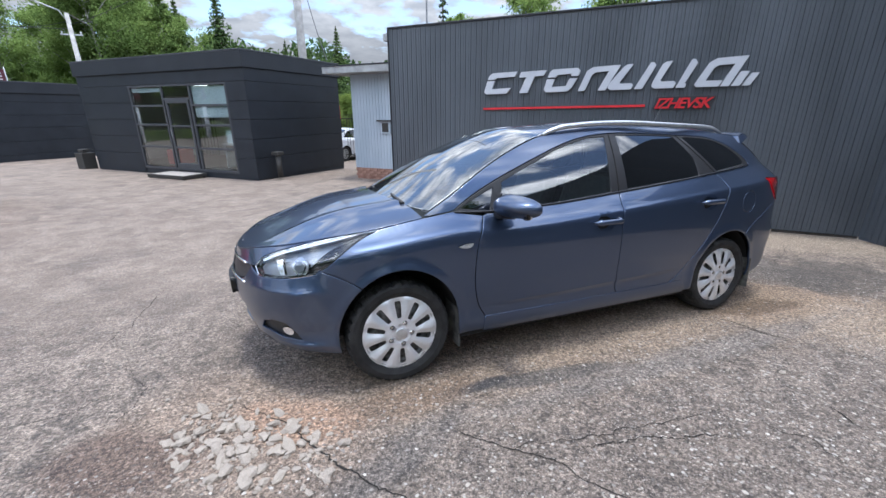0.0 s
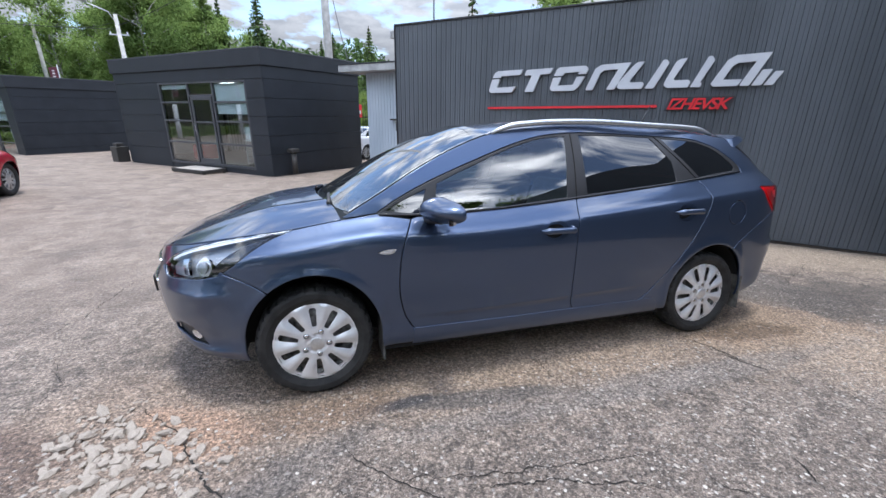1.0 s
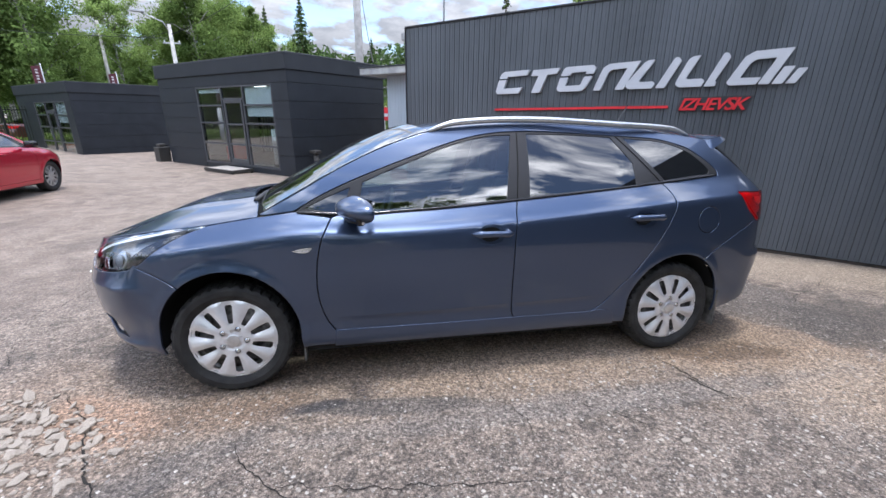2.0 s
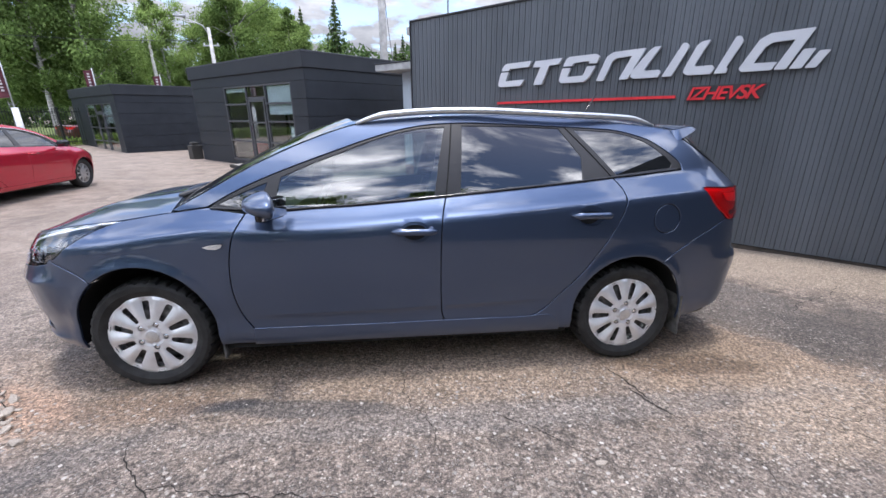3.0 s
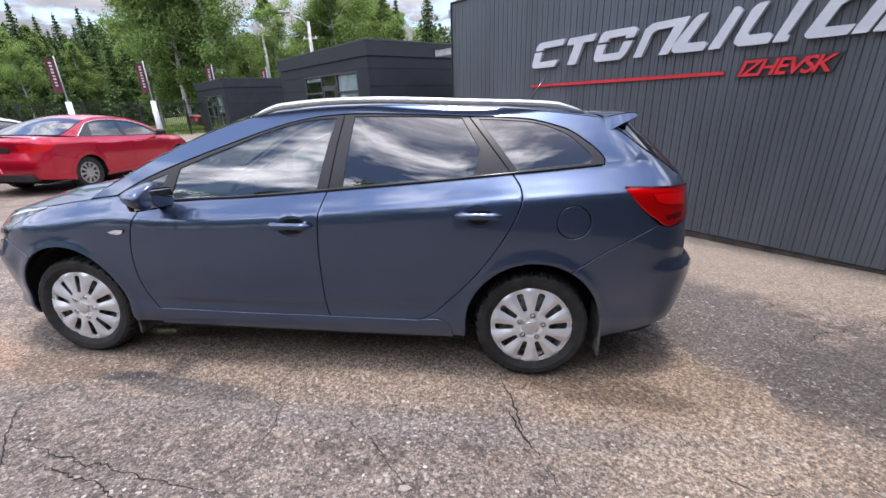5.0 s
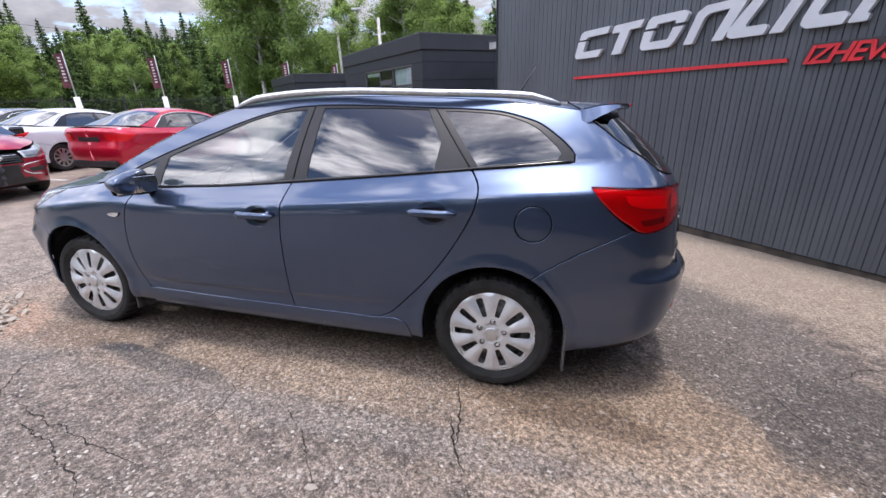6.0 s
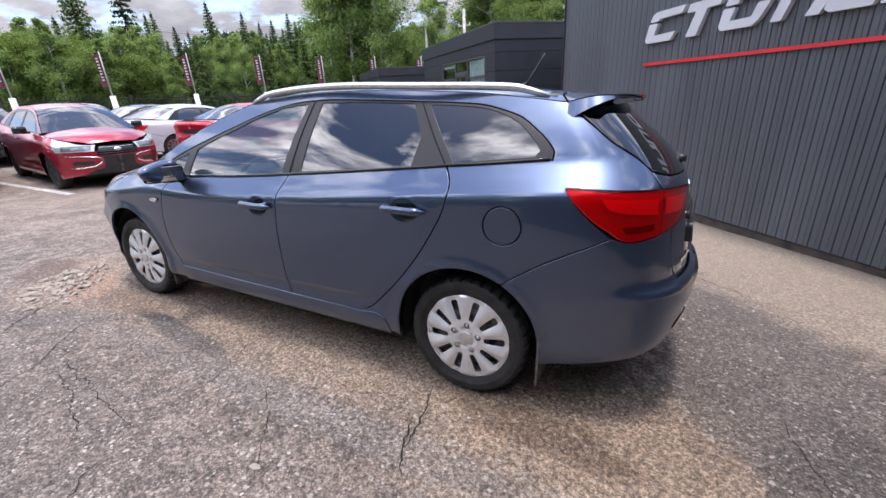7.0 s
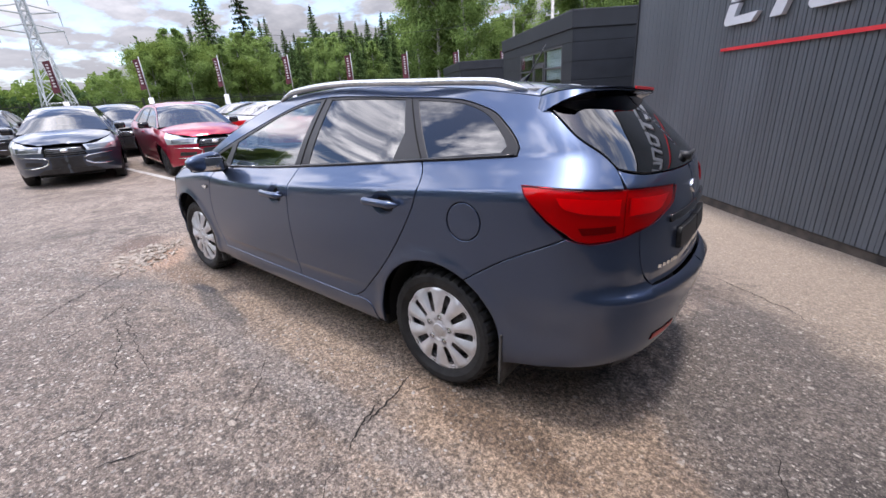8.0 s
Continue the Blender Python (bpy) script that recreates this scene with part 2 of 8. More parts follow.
def side(x, z):
    """Half the width of the car at x and height z, without the rounding of its ends."""
    b, w = BELT(x), HALF(x)
    low = SECTION(np.minimum((z - 0.2) / (b - 0.2), 1.0)) * w
    top_slope = 0.37 + 0.19 * ease(x, 0.2, 1.2)
    pinch = 0.055 * w * ease(x, 0.9, 1.75) * ease((z - 0.2) / (b - 0.2), 0.86, 1.0)
    high = -np.maximum(z - b, 0) * top_slope - (0.43 + 0.22 * ease(x, 0.2, 1.2)) * np.maximum(z - b, 0) ** 2
    y = low + high - pinch
    u = z - 0.2 - 0.268 * (b - 0.2)
    y = y + 0.013 * np.where(u > 0, np.exp(-(np.maximum(u, 0) / 0.075) ** 1.3), np.exp(np.minimum(u, 0) / 0.03)) * ease(x, -0.9, -0.55) * (1 - ease(x, 0.55, 0.95)) - 0.008 * ease(x, -0.9, -0.55) * (1 - ease(x, 0.55, 0.95)) * np.exp(-((u - 0.0) / 0.12) ** 2)
    for hub in HUBS:
        r = np.hypot(x - hub, z - 0.32)
        y = y + 0.012 * np.exp(-((r - 0.36) / 0.035) ** 2) * (z < b)
    return y


def wrapped(x, z):
    u = np.clip((-1.35 - x) / (-1.35 - NOSE(z)), 0, 1)
    v = np.clip((x - 1.5) / (TAIL(z) - 1.5), 0, 1)
    w = ease(-x, 1.62, 1.85)
    shelf = 0.034 * np.exp(-np.abs(z - 0.595) / np.where(z > 0.595, 0.05, 0.11)) + 0.032 * np.exp(-np.abs(z - 0.287) / np.where(z > 0.287, 0.022, 0.05))
    return (side(x, z) + w * shelf) * np.sqrt(np.maximum(1 - u ** 2.7, 0)) * np.maximum(1 - v ** 5, 0) ** 0.4


SWEEP = (1 - np.cos(np.linspace(0, np.pi, 260))) / 2
SWEEP = 0.65 * SWEEP + 0.35 * np.linspace(0, 1, 260)
SWEEP = np.unique(np.concatenate([SWEEP, 0.01 * np.linspace(0, 1, 30) ** 2, 1 - 0.01 * np.linspace(0, 1, 30) ** 2, np.linspace(0, 1, 80)]))


def skin(s, z):
    """The car's left skin: s runs along it at height z, and is x along the flank; returns x, -y, z as rows."""
    s, z = np.atleast_1d(np.asarray(s, float)), np.atleast_1d(np.asarray(z, float))
    zz = z[:, None]
    x = NOSE(zz) + (TAIL(zz) - NOSE(zz)) * SWEEP[None]
    y = wrapped(x, zz)
    run = np.concatenate([np.zeros((len(z), 1)), np.cumsum(np.hypot(np.diff(x, axis=1), np.diff(y, axis=1)), axis=1)], axis=1)
    px, py = np.empty(len(z)), np.empty(len(z))
    for i in range(len(z)):
        r = run[i] - np.interp(0.0, x[i], run[i])
        px[i], py[i] = np.interp(s[i], r, x[i]), np.interp(s[i], r, y[i])
    return np.stack([px, -py, z], 1)


def hood_skin(x, y):
    x, y = np.atleast_1d(np.asarray(x, float)), np.atleast_1d(np.asarray(y, float))
    b = BELT(x)
    half = np.maximum(wrapped(x, b), 0.02)
    e = np.clip(np.abs(y) / half, 0, 1.3)
    crown = 0.10 * ease(x, -2.12, -1.45)
    ridge = 0.009 * np.exp(-((np.abs(y) - (0.42 + 0.12 * (x + 1.6))) / 0.035) ** 2) * ease(x, -2.1, -1.8)
    return np.stack([x, y, b + crown * (1 - e ** 2.4) + ridge], 1)


def roof_skin(x, y):
    x, y = np.atleast_1d(np.asarray(x, float)), np.atleast_1d(np.asarray(y, float))
    t = ROOF_EDGE(x)
    half = np.maximum(wrapped(x, t), 0.05)
    e = np.clip(np.abs(y) / half, 0, 1.3)
    return np.stack([x, y, t + 0.05 * (1 - e ** 2.6)], 1)


from mathutils.geometry import delaunay_2d_cdt


def resample(runs, step):
    """A closed outline from runs of points, each run a smooth curve, with corners where runs meet."""
    loop = []
    for run in runs:
        p = np.array(run, float)
        if len(p) == 2:
            dense = np.linspace(p[0], p[1], 60)
        else:
            t = np.concatenate([[0], np.cumsum(np.linalg.norm(np.diff(p, axis=0), axis=1))])
            fx, fy = spline(list(zip(t, p[:, 0]))), spline(list(zip(t, p[:, 1])))
            u = np.linspace(0, t[-1], 40 * len(p))
            dense = np.stack([fx(u), fy(u)], 1)
        run_len = np.concatenate([[0], np.cumsum(np.linalg.norm(np.diff(dense, axis=0), axis=1))])
        k = max(int(round(run_len[-1] / step)), 1)
        at = np.linspace(0, run_len[-1], k + 1)[:-1]
        loop += list(zip(np.interp(at, run_len, dense[:, 0]), np.interp(at, run_len, dense[:, 1])))
    return np.array(loop)


def area(loop):
    x, y = loop[:, 0], loop[:, 1]
    return 0.5 * np.sum(x * np.roll(y, -1) - y * np.roll(x, -1))


def inset(loop, gap):
    """The outline moved inwards (its turn must be anticlockwise)."""
    a, b = loop - np.roll(loop, 1, 0), np.roll(loop, -1, 0) - loop
    na = np.stack([-a[:, 1], a[:, 0]], 1) / (np.linalg.norm(a, axis=1)[:, None] + 1e-9)
    nb = np.stack([-b[:, 1], b[:, 0]], 1) / (np.linalg.norm(b, axis=1)[:, None] + 1e-9)
    m = na + nb
    m /= np.maximum((m * na).sum(1), 0.5)[:, None]
    return loop + gap * m


def within(points, loop):
    """Which of the points lie inside a closed outline."""
    x, y = points[:, 0][:, None], points[:, 1][:, None]
    x0, y0 = loop[:, 0][None], loop[:, 1][None]
    x1, y1 = np.roll(loop[:, 0], -1)[None], np.roll(loop[:, 1], -1)[None]
    cross = (y0 > y) != (y1 > y)
    at = (x1 - x0) * (y - y0) / np.where(np.abs(y1 - y0) < 1e-12, 1e-12, y1 - y0) + x0
    return (np.sum(cross & (x < at), axis=1) % 2) == 1


def ring(cx, cy, rx, ry=None, turn=0.0, k=28):
    a = np.linspace(0, 2 * np.pi, k, endpoint=False)
    x, y = rx * np.cos(a), (ry or rx) * np.sin(a)
    c, s = math.cos(turn), math.sin(turn)
    return np.stack([cx + c * x - s * y, cy + s * x + c * y], 1)


CREASE_ROWS = (0.25, 0.258, 0.264, 0.268, 0.272, 0.278, 0.288, 0.31, 0.64, 0.66, 0.69, 0.71, 0.74, 0.836, 0.85, 0.862, 0.872, 0.88, 0.888, 0.896, 0.906, 0.92)


def sheet(loop, holes, step, flank=False):
    """Triangles of a flat outline with holes, with inner points on a grid; on the flank its rows follow the shoulder."""
    lo, hi = loop.min(0), loop.max(0)
    if flank:
        rows = sorted(set(np.round(np.concatenate([np.arange(0.0, 0.83, step / 0.8), np.arange(0.94, 2.0, step / 0.8), CREASE_ROWS]), 4)))
        gx, gt = np.meshgrid(np.arange(lo[0], hi[0], step), rows)
        gy = 0.2 + gt * (BELT(gx) - 0.2)
    else:
        gx, gy = np.meshgrid(np.arange(lo[0], hi[0], step), np.arange(lo[1], hi[1], step * 0.87))
        gx[1::2] += step / 2
    pts = np.stack([gx.ravel(), gy.ravel()], 1)
    if len(pts):
        pts = pts[within(pts, loop)]
    for edge in [loop, *holes]:
        if len(pts):
            pts = pts[np.min(np.linalg.norm(pts[:, None] - edge[None], axis=2), axis=1) > 0.45 * step]
    for h in holes:
        if len(pts):
            pts = pts[~within(pts, h)]
    verts, edges = [], []
    for e in [loop, *holes]:
        k = len(verts)
        verts += [tuple(p) for p in e]
        edges += [(k + i, k + (i + 1) % len(e)) for i in range(len(e))]
    rims = len(verts)
    verts += [tuple(p) for p in pts]
    v2, _, tris, *_ = delaunay_2d_cdt([Vector(v) for v in verts], edges, [], 0, 1e-7)
    v2 = np.array([tuple(v) for v in v2])
    tris = np.array([t for t in tris if len(t) == 3])
    mid = v2[tris].mean(1)
    keep = within(mid, loop)
    for h in holes:
        keep &= ~within(mid, h)
    return v2, tris[keep]


def surface_normals(surf, u, v, h=0.006):
    d = surf(u + h, v) - surf(u - h, v)
    e = surf(u, v + h) - surf(u, v - h)
    n = np.cross(d, e)
    n /= np.linalg.norm(n, axis=1)[:, None] + 1e-9
    return n


def panel(name, runs, surf, mat, parent, holes=(), gap=0.0022, step=0.035, lift=0.0, depth=0.014, label="", both=True, whole=False, outwards=None, dish=None):
    """A pressed panel of a car's skin: its outline in the skin's own coordinates, a gap round it and edges folded in.
    both: a mirrored one on the right side; whole: one panel that reaches over the middle."""
    loop = resample(runs, step) if isinstance(runs, list) else np.array(runs)
    if area(loop) < 0:
        loop = loop[::-1]
    holes = [h if area(h) > 0 else h[::-1] for h in holes]
    if whole:
        middle = np.abs(surf(loop[:, 0], loop[:, 1])[:, 1]) < 1e-3
        loop = np.where(middle[:, None], loop, inset(loop, gap))
    else:
        loop = inset(loop, gap)
    holes = [inset(h, -gap) for h in holes]
    roll = 0.0034 if depth and step >= 0.03 and surf in (skin, hood_skin, roof_skin) else 0.0
    flat_loop = inset(loop, roll)
    if whole:
        flat_loop = np.where(middle[:, None], loop, flat_loop)
    flat_holes = [inset(h, -roll) for h in holes]
    uv, tris = sheet(flat_loop, flat_holes, step, surf is skin and step >= 0.03)
    pos = surf(uv[:, 0], uv[:, 1])
    nor = surface_normals(surf, uv[:, 0], uv[:, 1])
    out = pos - np.array([[0.0, 0.0, 0.75]]) if outwards is None else np.array([outwards])
    nor *= np.sign((nor * out).sum(1))[:, None] + (np.sign((nor * out).sum(1)) == 0)[:, None]
    if whole:
        c = np.abs(pos[:, 1]) < 1e-3
        nor[c, 1] = 0
        nor /= np.linalg.norm(nor, axis=1)[:, None] + 1e-9
    if dish is not None:
        pos = pos - nor * dish(uv)[:, None]
    pos = pos + lift * nor
    t = np.cross(pos[tris[:, 1]] - pos[tris[:, 0]], pos[tris[:, 2]] - pos[tris[:, 0]])
    back = (t * nor[tris[:, 0]]).sum(1) < 0
    tris = np.where(back[:, None], tris[:, ::-1], tris)
    verts, norms, faces = list(pos), list(nor), [tuple(f) for f in tris]
    for e, e_in in zip([loop, *holes], [flat_loop, *flat_holes]) if depth else ():
        p, p_in = surf(e[:, 0], e[:, 1]), surf(e_in[:, 0], e_in[:, 1])
        n = surface_normals(surf, e_in[:, 0], e_in[:, 1])
        o = p - np.array([[0.0, 0.0, 0.75]]) if outwards is None else np.array([outwards])
        n *= np.sign((n * o).sum(1))[:, None]
        tang = np.roll(p, -1, 0) - np.roll(p, 1, 0)
        side_n = np.cross(tang, n)
        side_n /= np.linalg.norm(side_n, axis=1)[:, None] + 1e-9
        if roll:
            away = ((p - p_in) * side_n).sum(1)
            side_n *= np.where(away < 0, -1.0, 1.0)[:, None]
        # the metal rolls over a small radius, then folds inwards
        base, out_ = p_in + lift * n, p - p_in
        k, c = len(verts), len(e)
        rows_ = [(0.0, 0.0, 0.0), (0.5, 0.134, 0.5), (0.866, 0.5, 0.866), (1.0, 1.0, 1.0)] if roll else [(1.0, 0.0, 0.4)]
        for along, drop, turn in rows_:
            verts += list(base + along * out_ - drop * roll * n)
            norms += list(math.sqrt(max(1 - turn * turn, 0.0)) * n + turn * side_n)
        verts += list(base + out_ - max(depth, 2 * roll) * n)
        norms += list(side_n)
        va = np.array(verts[k:])
        na = np.array(norms[k:])
        for r in range(len(rows_)):
            for i in range(c):
                j = (i + 1) % c
                if whole and abs(p[i][1]) < 1e-3 and abs(p[j][1]) < 1e-3:
                    continue
                q = (r * c + i, r * c + j, (r + 1) * c + j, (r + 1) * c + i)
                g = np.cross(va[q[2]] - va[q[0]], va[q[3]] - va[q[1]])
                if roll and g @ (na[q[0]] + na[q[2]]) < 0:
                    q = q[::-1]
                faces.append(tuple(k + w_ for w_ in q))
    verts, norms = np.array(verts), np.array(norms)
    flip = np.array([1, -1, 1])
    if whole:
        k = len(verts)
        verts2, norms2 = np.concatenate([verts, verts * flip]), np.concatenate([norms, norms * flip])
        faces2 = faces + [tuple(k + i for i in f[::-1]) for f in faces]
        return [mesh_part(name, verts2, faces2, mat, parent, label, True, norms2)]
    made = [mesh_part(name, verts, faces, mat, parent, label, True, norms)]
    if both:
        made.append(mesh_part(name, verts * flip, [f[::-1] for f in faces], mat, parent, label, True, norms * flip))
    return made


def under(ob, parent):
    ob.parent = parent
    return ob


# ---- the blue estate car ----
PAINT = car_paint("slate_blue_paint", (0.055, 0.082, 0.147), 0.85, 0.36)
BLACK_TRIM = vary(material("black_plastic", (0.02, 0.02, 0.022), 0.45), (0.014, 0.014, 0.015), (0.03, 0.03, 0.032), 9, bump=0.15, bump_scale=500)
GLOSS_BLACK = material("gloss_black", (0.012, 0.012, 0.013), 0.12, spec=0.6)
PILLAR_BLACK = material("pillar_film", (0.02, 0.02, 0.022), 0.38, spec=0.35)
DARK = material("dark_liner", (0.006, 0.006, 0.006), 0.9)
RUBBER = vary(material("tyre_rubber", (0.02, 0.02, 0.02), 0.7, spec=0.4), (0.010, 0.010, 0.010), (0.030, 0.029, 0.028), 14, bump=0.3, bump_scale=220)
SILVER = vary(material("silver_cover", (0.7, 0.7, 0.71), 0.32, 0.45), (0.66, 0.66, 0.67), (0.78, 0.78, 0.79), 18, rough=(0.25, 0.42))
MIRROR_GLASS = material("mirror_glass", (0.55, 0.57, 0.6), 0.03, 1.0)
CHROME = material("chrome", (0.75, 0.76, 0.78), 0.12, 1.0)
ALU = vary(material("brushed_aluminium", (0.68, 0.69, 0.7), 0.3, 0.85), (0.6, 0.61, 0.62), (0.75, 0.76, 0.77), 30, rough=(0.22, 0.4))
FLAP_RUBBER = vary(material("dusty_flap", (0.06, 0.058, 0.055), 0.8), (0.03, 0.029, 0.027), (0.13, 0.125, 0.115), 20)
RIM_STEEL = vary(material("dusty_rim_steel", (0.16, 0.15, 0.145), 0.5, 0.5), (0.03, 0.028, 0.026), (0.34, 0.33, 0.32), 26, rough=(0.3, 0.6))
STEEL = material("dark_steel", (0.06, 0.058, 0.055), 0.6, 0.6)
WINDOW = glass("window_glass", (0.5, 0.6, 0.56), mirror=0.115)
PRIVACY = glass("privacy_glass", (0.01, 0.01, 0.012), mirror=0.1)
SCREEN = glass("windscreen_glass", (0.5, 0.56, 0.55), mirror=0.2)
LAMP_CLEAR = glass("lamp_lens", (0.93, 0.95, 0.97), mirror=0.06)
LAMP_WHITE = material("lamp_reflector", (0.8, 0.82, 0.84), 0.18, 0.8)
RED_LENS = glass("red_lens", (0.92, 0.004, 0.018), mirror=0.022)
LAMP_DARK = material("lamp_housing_red", (0.46, 0.06, 0.06), 0.45)
LAMP_PALE = material("lamp_reflector_pale", (0.92, 0.9, 0.9), 0.42, 0.1)
RED_GLOW = material("red_reflector", (0.62, 0.008, 0.012), 0.3, coat=0.25, spec=0.3)
AMBER = material("smoked_amber_lens", (0.16, 0.05, 0.02), 0.12, coat=1.0)
CLOTH = vary(material("seat_cloth", (0.035, 0.035, 0.04), 0.9), (0.025, 0.025, 0.028), (0.05, 0.05, 0.055), 40)
CABIN = material("cabin_plastic", (0.03, 0.03, 0.032), 0.6)
PLATE_DARK = material("plate_holder", (0.015, 0.015, 0.015), 0.4)

car = thing("estate_car", LEVEL, "slate blue metallic estate car with silver wheel covers parked on asphalt", "car")


def arch(hub, r, a0, a1, k=14):
    tall = 1.075 if hub < 0 else 1.0
    return [(hub + r * math.cos(radians(a)), 0.32 + r * (tall if a > 0 and a < 180 else 1.0) * math.sin(radians(a))) for a in np.linspace(a0, a1, k)]


BELT_LINE = [(x, float(BELT(x)) - 0.012 * math.exp(-((x + 0.72) / 0.15) ** 2)) for x in (-0.985, -0.8, -0.635, -0.45, -0.28, 0.0, 0.235)]
REAR_BELT = [(x, float(BELT(x))) for x in (0.235, 0.5, 0.75, 1.0, 1.193)]
QUARTER_BELT = [(1.193, float(BELT(1.193))), (1.35, 1.121), (1.5, 1.136), (1.653, 1.151)]
DLO_TOP = [(1.653, 1.151), (1.655, 1.175), (1.62, 1.22), (1.56, 1.268), (1.486, 1.316), (1.40, 1.345), (1.311, 1.367), (1.15, 1.381), (0.971, 1.388), (0.65, 1.399), (0.295, 1.4), (0.13, 1.386), (-0.011, 1.359), (-0.18, 1.309), (-0.348, 1.249), (-0.53, 1.182), (-0.706, 1.112), (-0.86, 1.04), (-0.985, 0.968)]
DOOR_FRONT = [(-0.80, 0.938), (-0.85, 0.83), (-0.878, 0.683), (-0.873, 0.5), (-0.838, 0.385), (-0.795, 0.322)]
B_GAP = [(0.235, 1.012), (0.212, 0.93), (0.2, 0.78), (0.199, 0.62), (0.203, 0.46), (0.214, 0.35), (0.226, 0.321)]
REAR_GAP = [(0.66, 0.321), (0.72, 0.328), (0.79, 0.36), (0.885, 0.45), (1.06, 0.65), (1.185, 0.848), (1.232, 0.95), (1.243, 1.0), (1.235, 1.045), (1.193, float(BELT(1.193)))]
AF, AR = 0.343, 0.35
SEAM_F = [(-1.747, 0.716), (-1.64, 0.672), tuple(arch(-1.325, AF, 128, 128, 1)[0])]
SEAM_R = [tuple(arch(1.325, AR, 60, 60, 1)[0]), (1.68, 0.745), (1.925, 0.872)]
CREST = [(-1.406, 0.905), (-1.28, 0.926), (-1.16, 0.945)]
ROOF_LINE = [(x, float(ROOF_EDGE(x))) for x in (-1.16, -1.05, -0.97, -0.74, -0.48, -0.25, -0.1, 0.1, 0.4, 0.7, 0.9, 1.1, 1.3, 1.5, 1.69)]
LAMP_LOW = [(-1.406, 0.905), (-1.52, 0.862), (-1.635, 0.793), (-1.70, 0.74), (-1.77, 0.70)]
LAMP_UNDER = [(-1.77, 0.70), (-1.86, 0.682), (-1.96, 0.67), (-2.08, 0.662), (-2.145, 0.66)]
LAMP_TOP = [(-2.18, 0.705), (-2.14, 0.745), (-2.05, 0.782), (-1.9, 0.822), (-1.75, 0.857), (-1.58, 0.885), (-1.406, 0.905)]

# flank panels


def along(x, z):
    """The skin's own coordinate of the point at x and height z."""
    xs_ = NOSE(z) + (TAIL(z) - NOSE(z)) * SWEEP
    run = np.concatenate([[0], np.cumsum(np.hypot(np.diff(xs_), np.diff(wrapped(xs_, z))))])
    return float(np.interp(x, xs_, run) - np.interp(0.0, xs_, run))


NOSE_LINE = [(along(x, BELT(x)), float(BELT(x)) - 0.001) for x in (-1.75, -1.83, -1.9, -1.96, -2.01, -2.05, -2.09, -2.12, -2.14, -2.152)] + [(-3.2, 0.735)]
f_arch = arch(-1.325, AF, 128, -4, 18)
panel("front_fender", [f_arch, [f_arch[-1], (-0.975, 0.235)], [(-0.975, 0.235), (-0.80, 0.235)], [(-0.80, 0.235), (-0.795, 0.322)], DOOR_FRONT[::-1], [(-0.80, 0.938), (-0.9, 0.953), (-0.985, 0.968)], [(-0.985, 0.968), (-1.16, 0.945)], CREST[::-1], LAMP_LOW, [LAMP_LOW[-1], SEAM_F[0]], SEAM_F], skin, PAINT, car)
CUPS = {"front": (0.060, 0.838, 0.072, 0.052), "rear": (1.030, 0.908, 0.072, 0.052)}
front_doors = panel("front_door", [DOOR_FRONT, [(-0.795, 0.322), (-0.3, 0.319), (0.226, 0.321)], B_GAP[::-1], BELT_LINE[:0:-1]], skin, PAINT, car, holes=[ring(*CUPS["front"], k=24)])
rear_doors = panel("rear_door", [B_GAP, [(0.226, 0.321), (0.66, 0.321)], REAR_GAP, REAR_BELT[::-1]], skin, PAINT, car, holes=[ring(*CUPS["rear"], k=24)])
for doors, which in ((front_doors, "front"), (rear_doors, "rear")):
    cx, cz, rx, rz = CUPS[which]
    made = panel("handle_cup", ring(cx, cz, rx, rz, k=24), skin, PAINT, car, gap=-0.0022, step=0.012, depth=0, dish=lambda uv, cx=cx, cz=cz, rx=rx, rz=rz: 0.055 * np.maximum(1 - ((uv[:, 0] - cx) / rx) ** 2 - ((uv[:, 1] - cz) / rz) ** 2, 0) ** 0.42)
    for d, c in zip(doors, made):
        under(c, d)
    for d, sgn in zip(doors, (1, -1)):
        xs = np.linspace(-0.12, 0.12, 25)
        base = skin(cx + xs, np.full(25, cz + 0.008))
        e_ = np.abs(xs) / 0.12
        bow = 0.010 + 0.036 * np.maximum(1 - e_ ** 3, 0) ** 0.6
        pts = [(p[0], sgn * (p[1] - h), p[2] + 0.004 * (1 - q * q)) for p, h, q in zip(base, bow, e_)]
        thick = [0.003 + (0.0145 + 0.006 * math.exp(-((q - 0.68) / 0.16) ** 2)) * max(1 - q ** 3.0, 0) ** 0.6 for q in e_]
        mesh_part("door_handle", *tube(pts, thick, 14, 1.0), PAINT, d, "slate blue pull handle", True)
        k = skin(cx + 0.086, cz + 0.018)[0]
        if which == "front":
            mesh_part("key_cap", *tube([(k[0], sgn * (k[1] - 0.012), k[2]), (k[0], sgn * (k[1] - 0.032), k[2])], [0.017, 0.013], 14), PAINT, d, "", True)
r_arch = arch(1.325, AR, 60, 185, 18)
FLAP = (1.495, 0.886, 0.082)
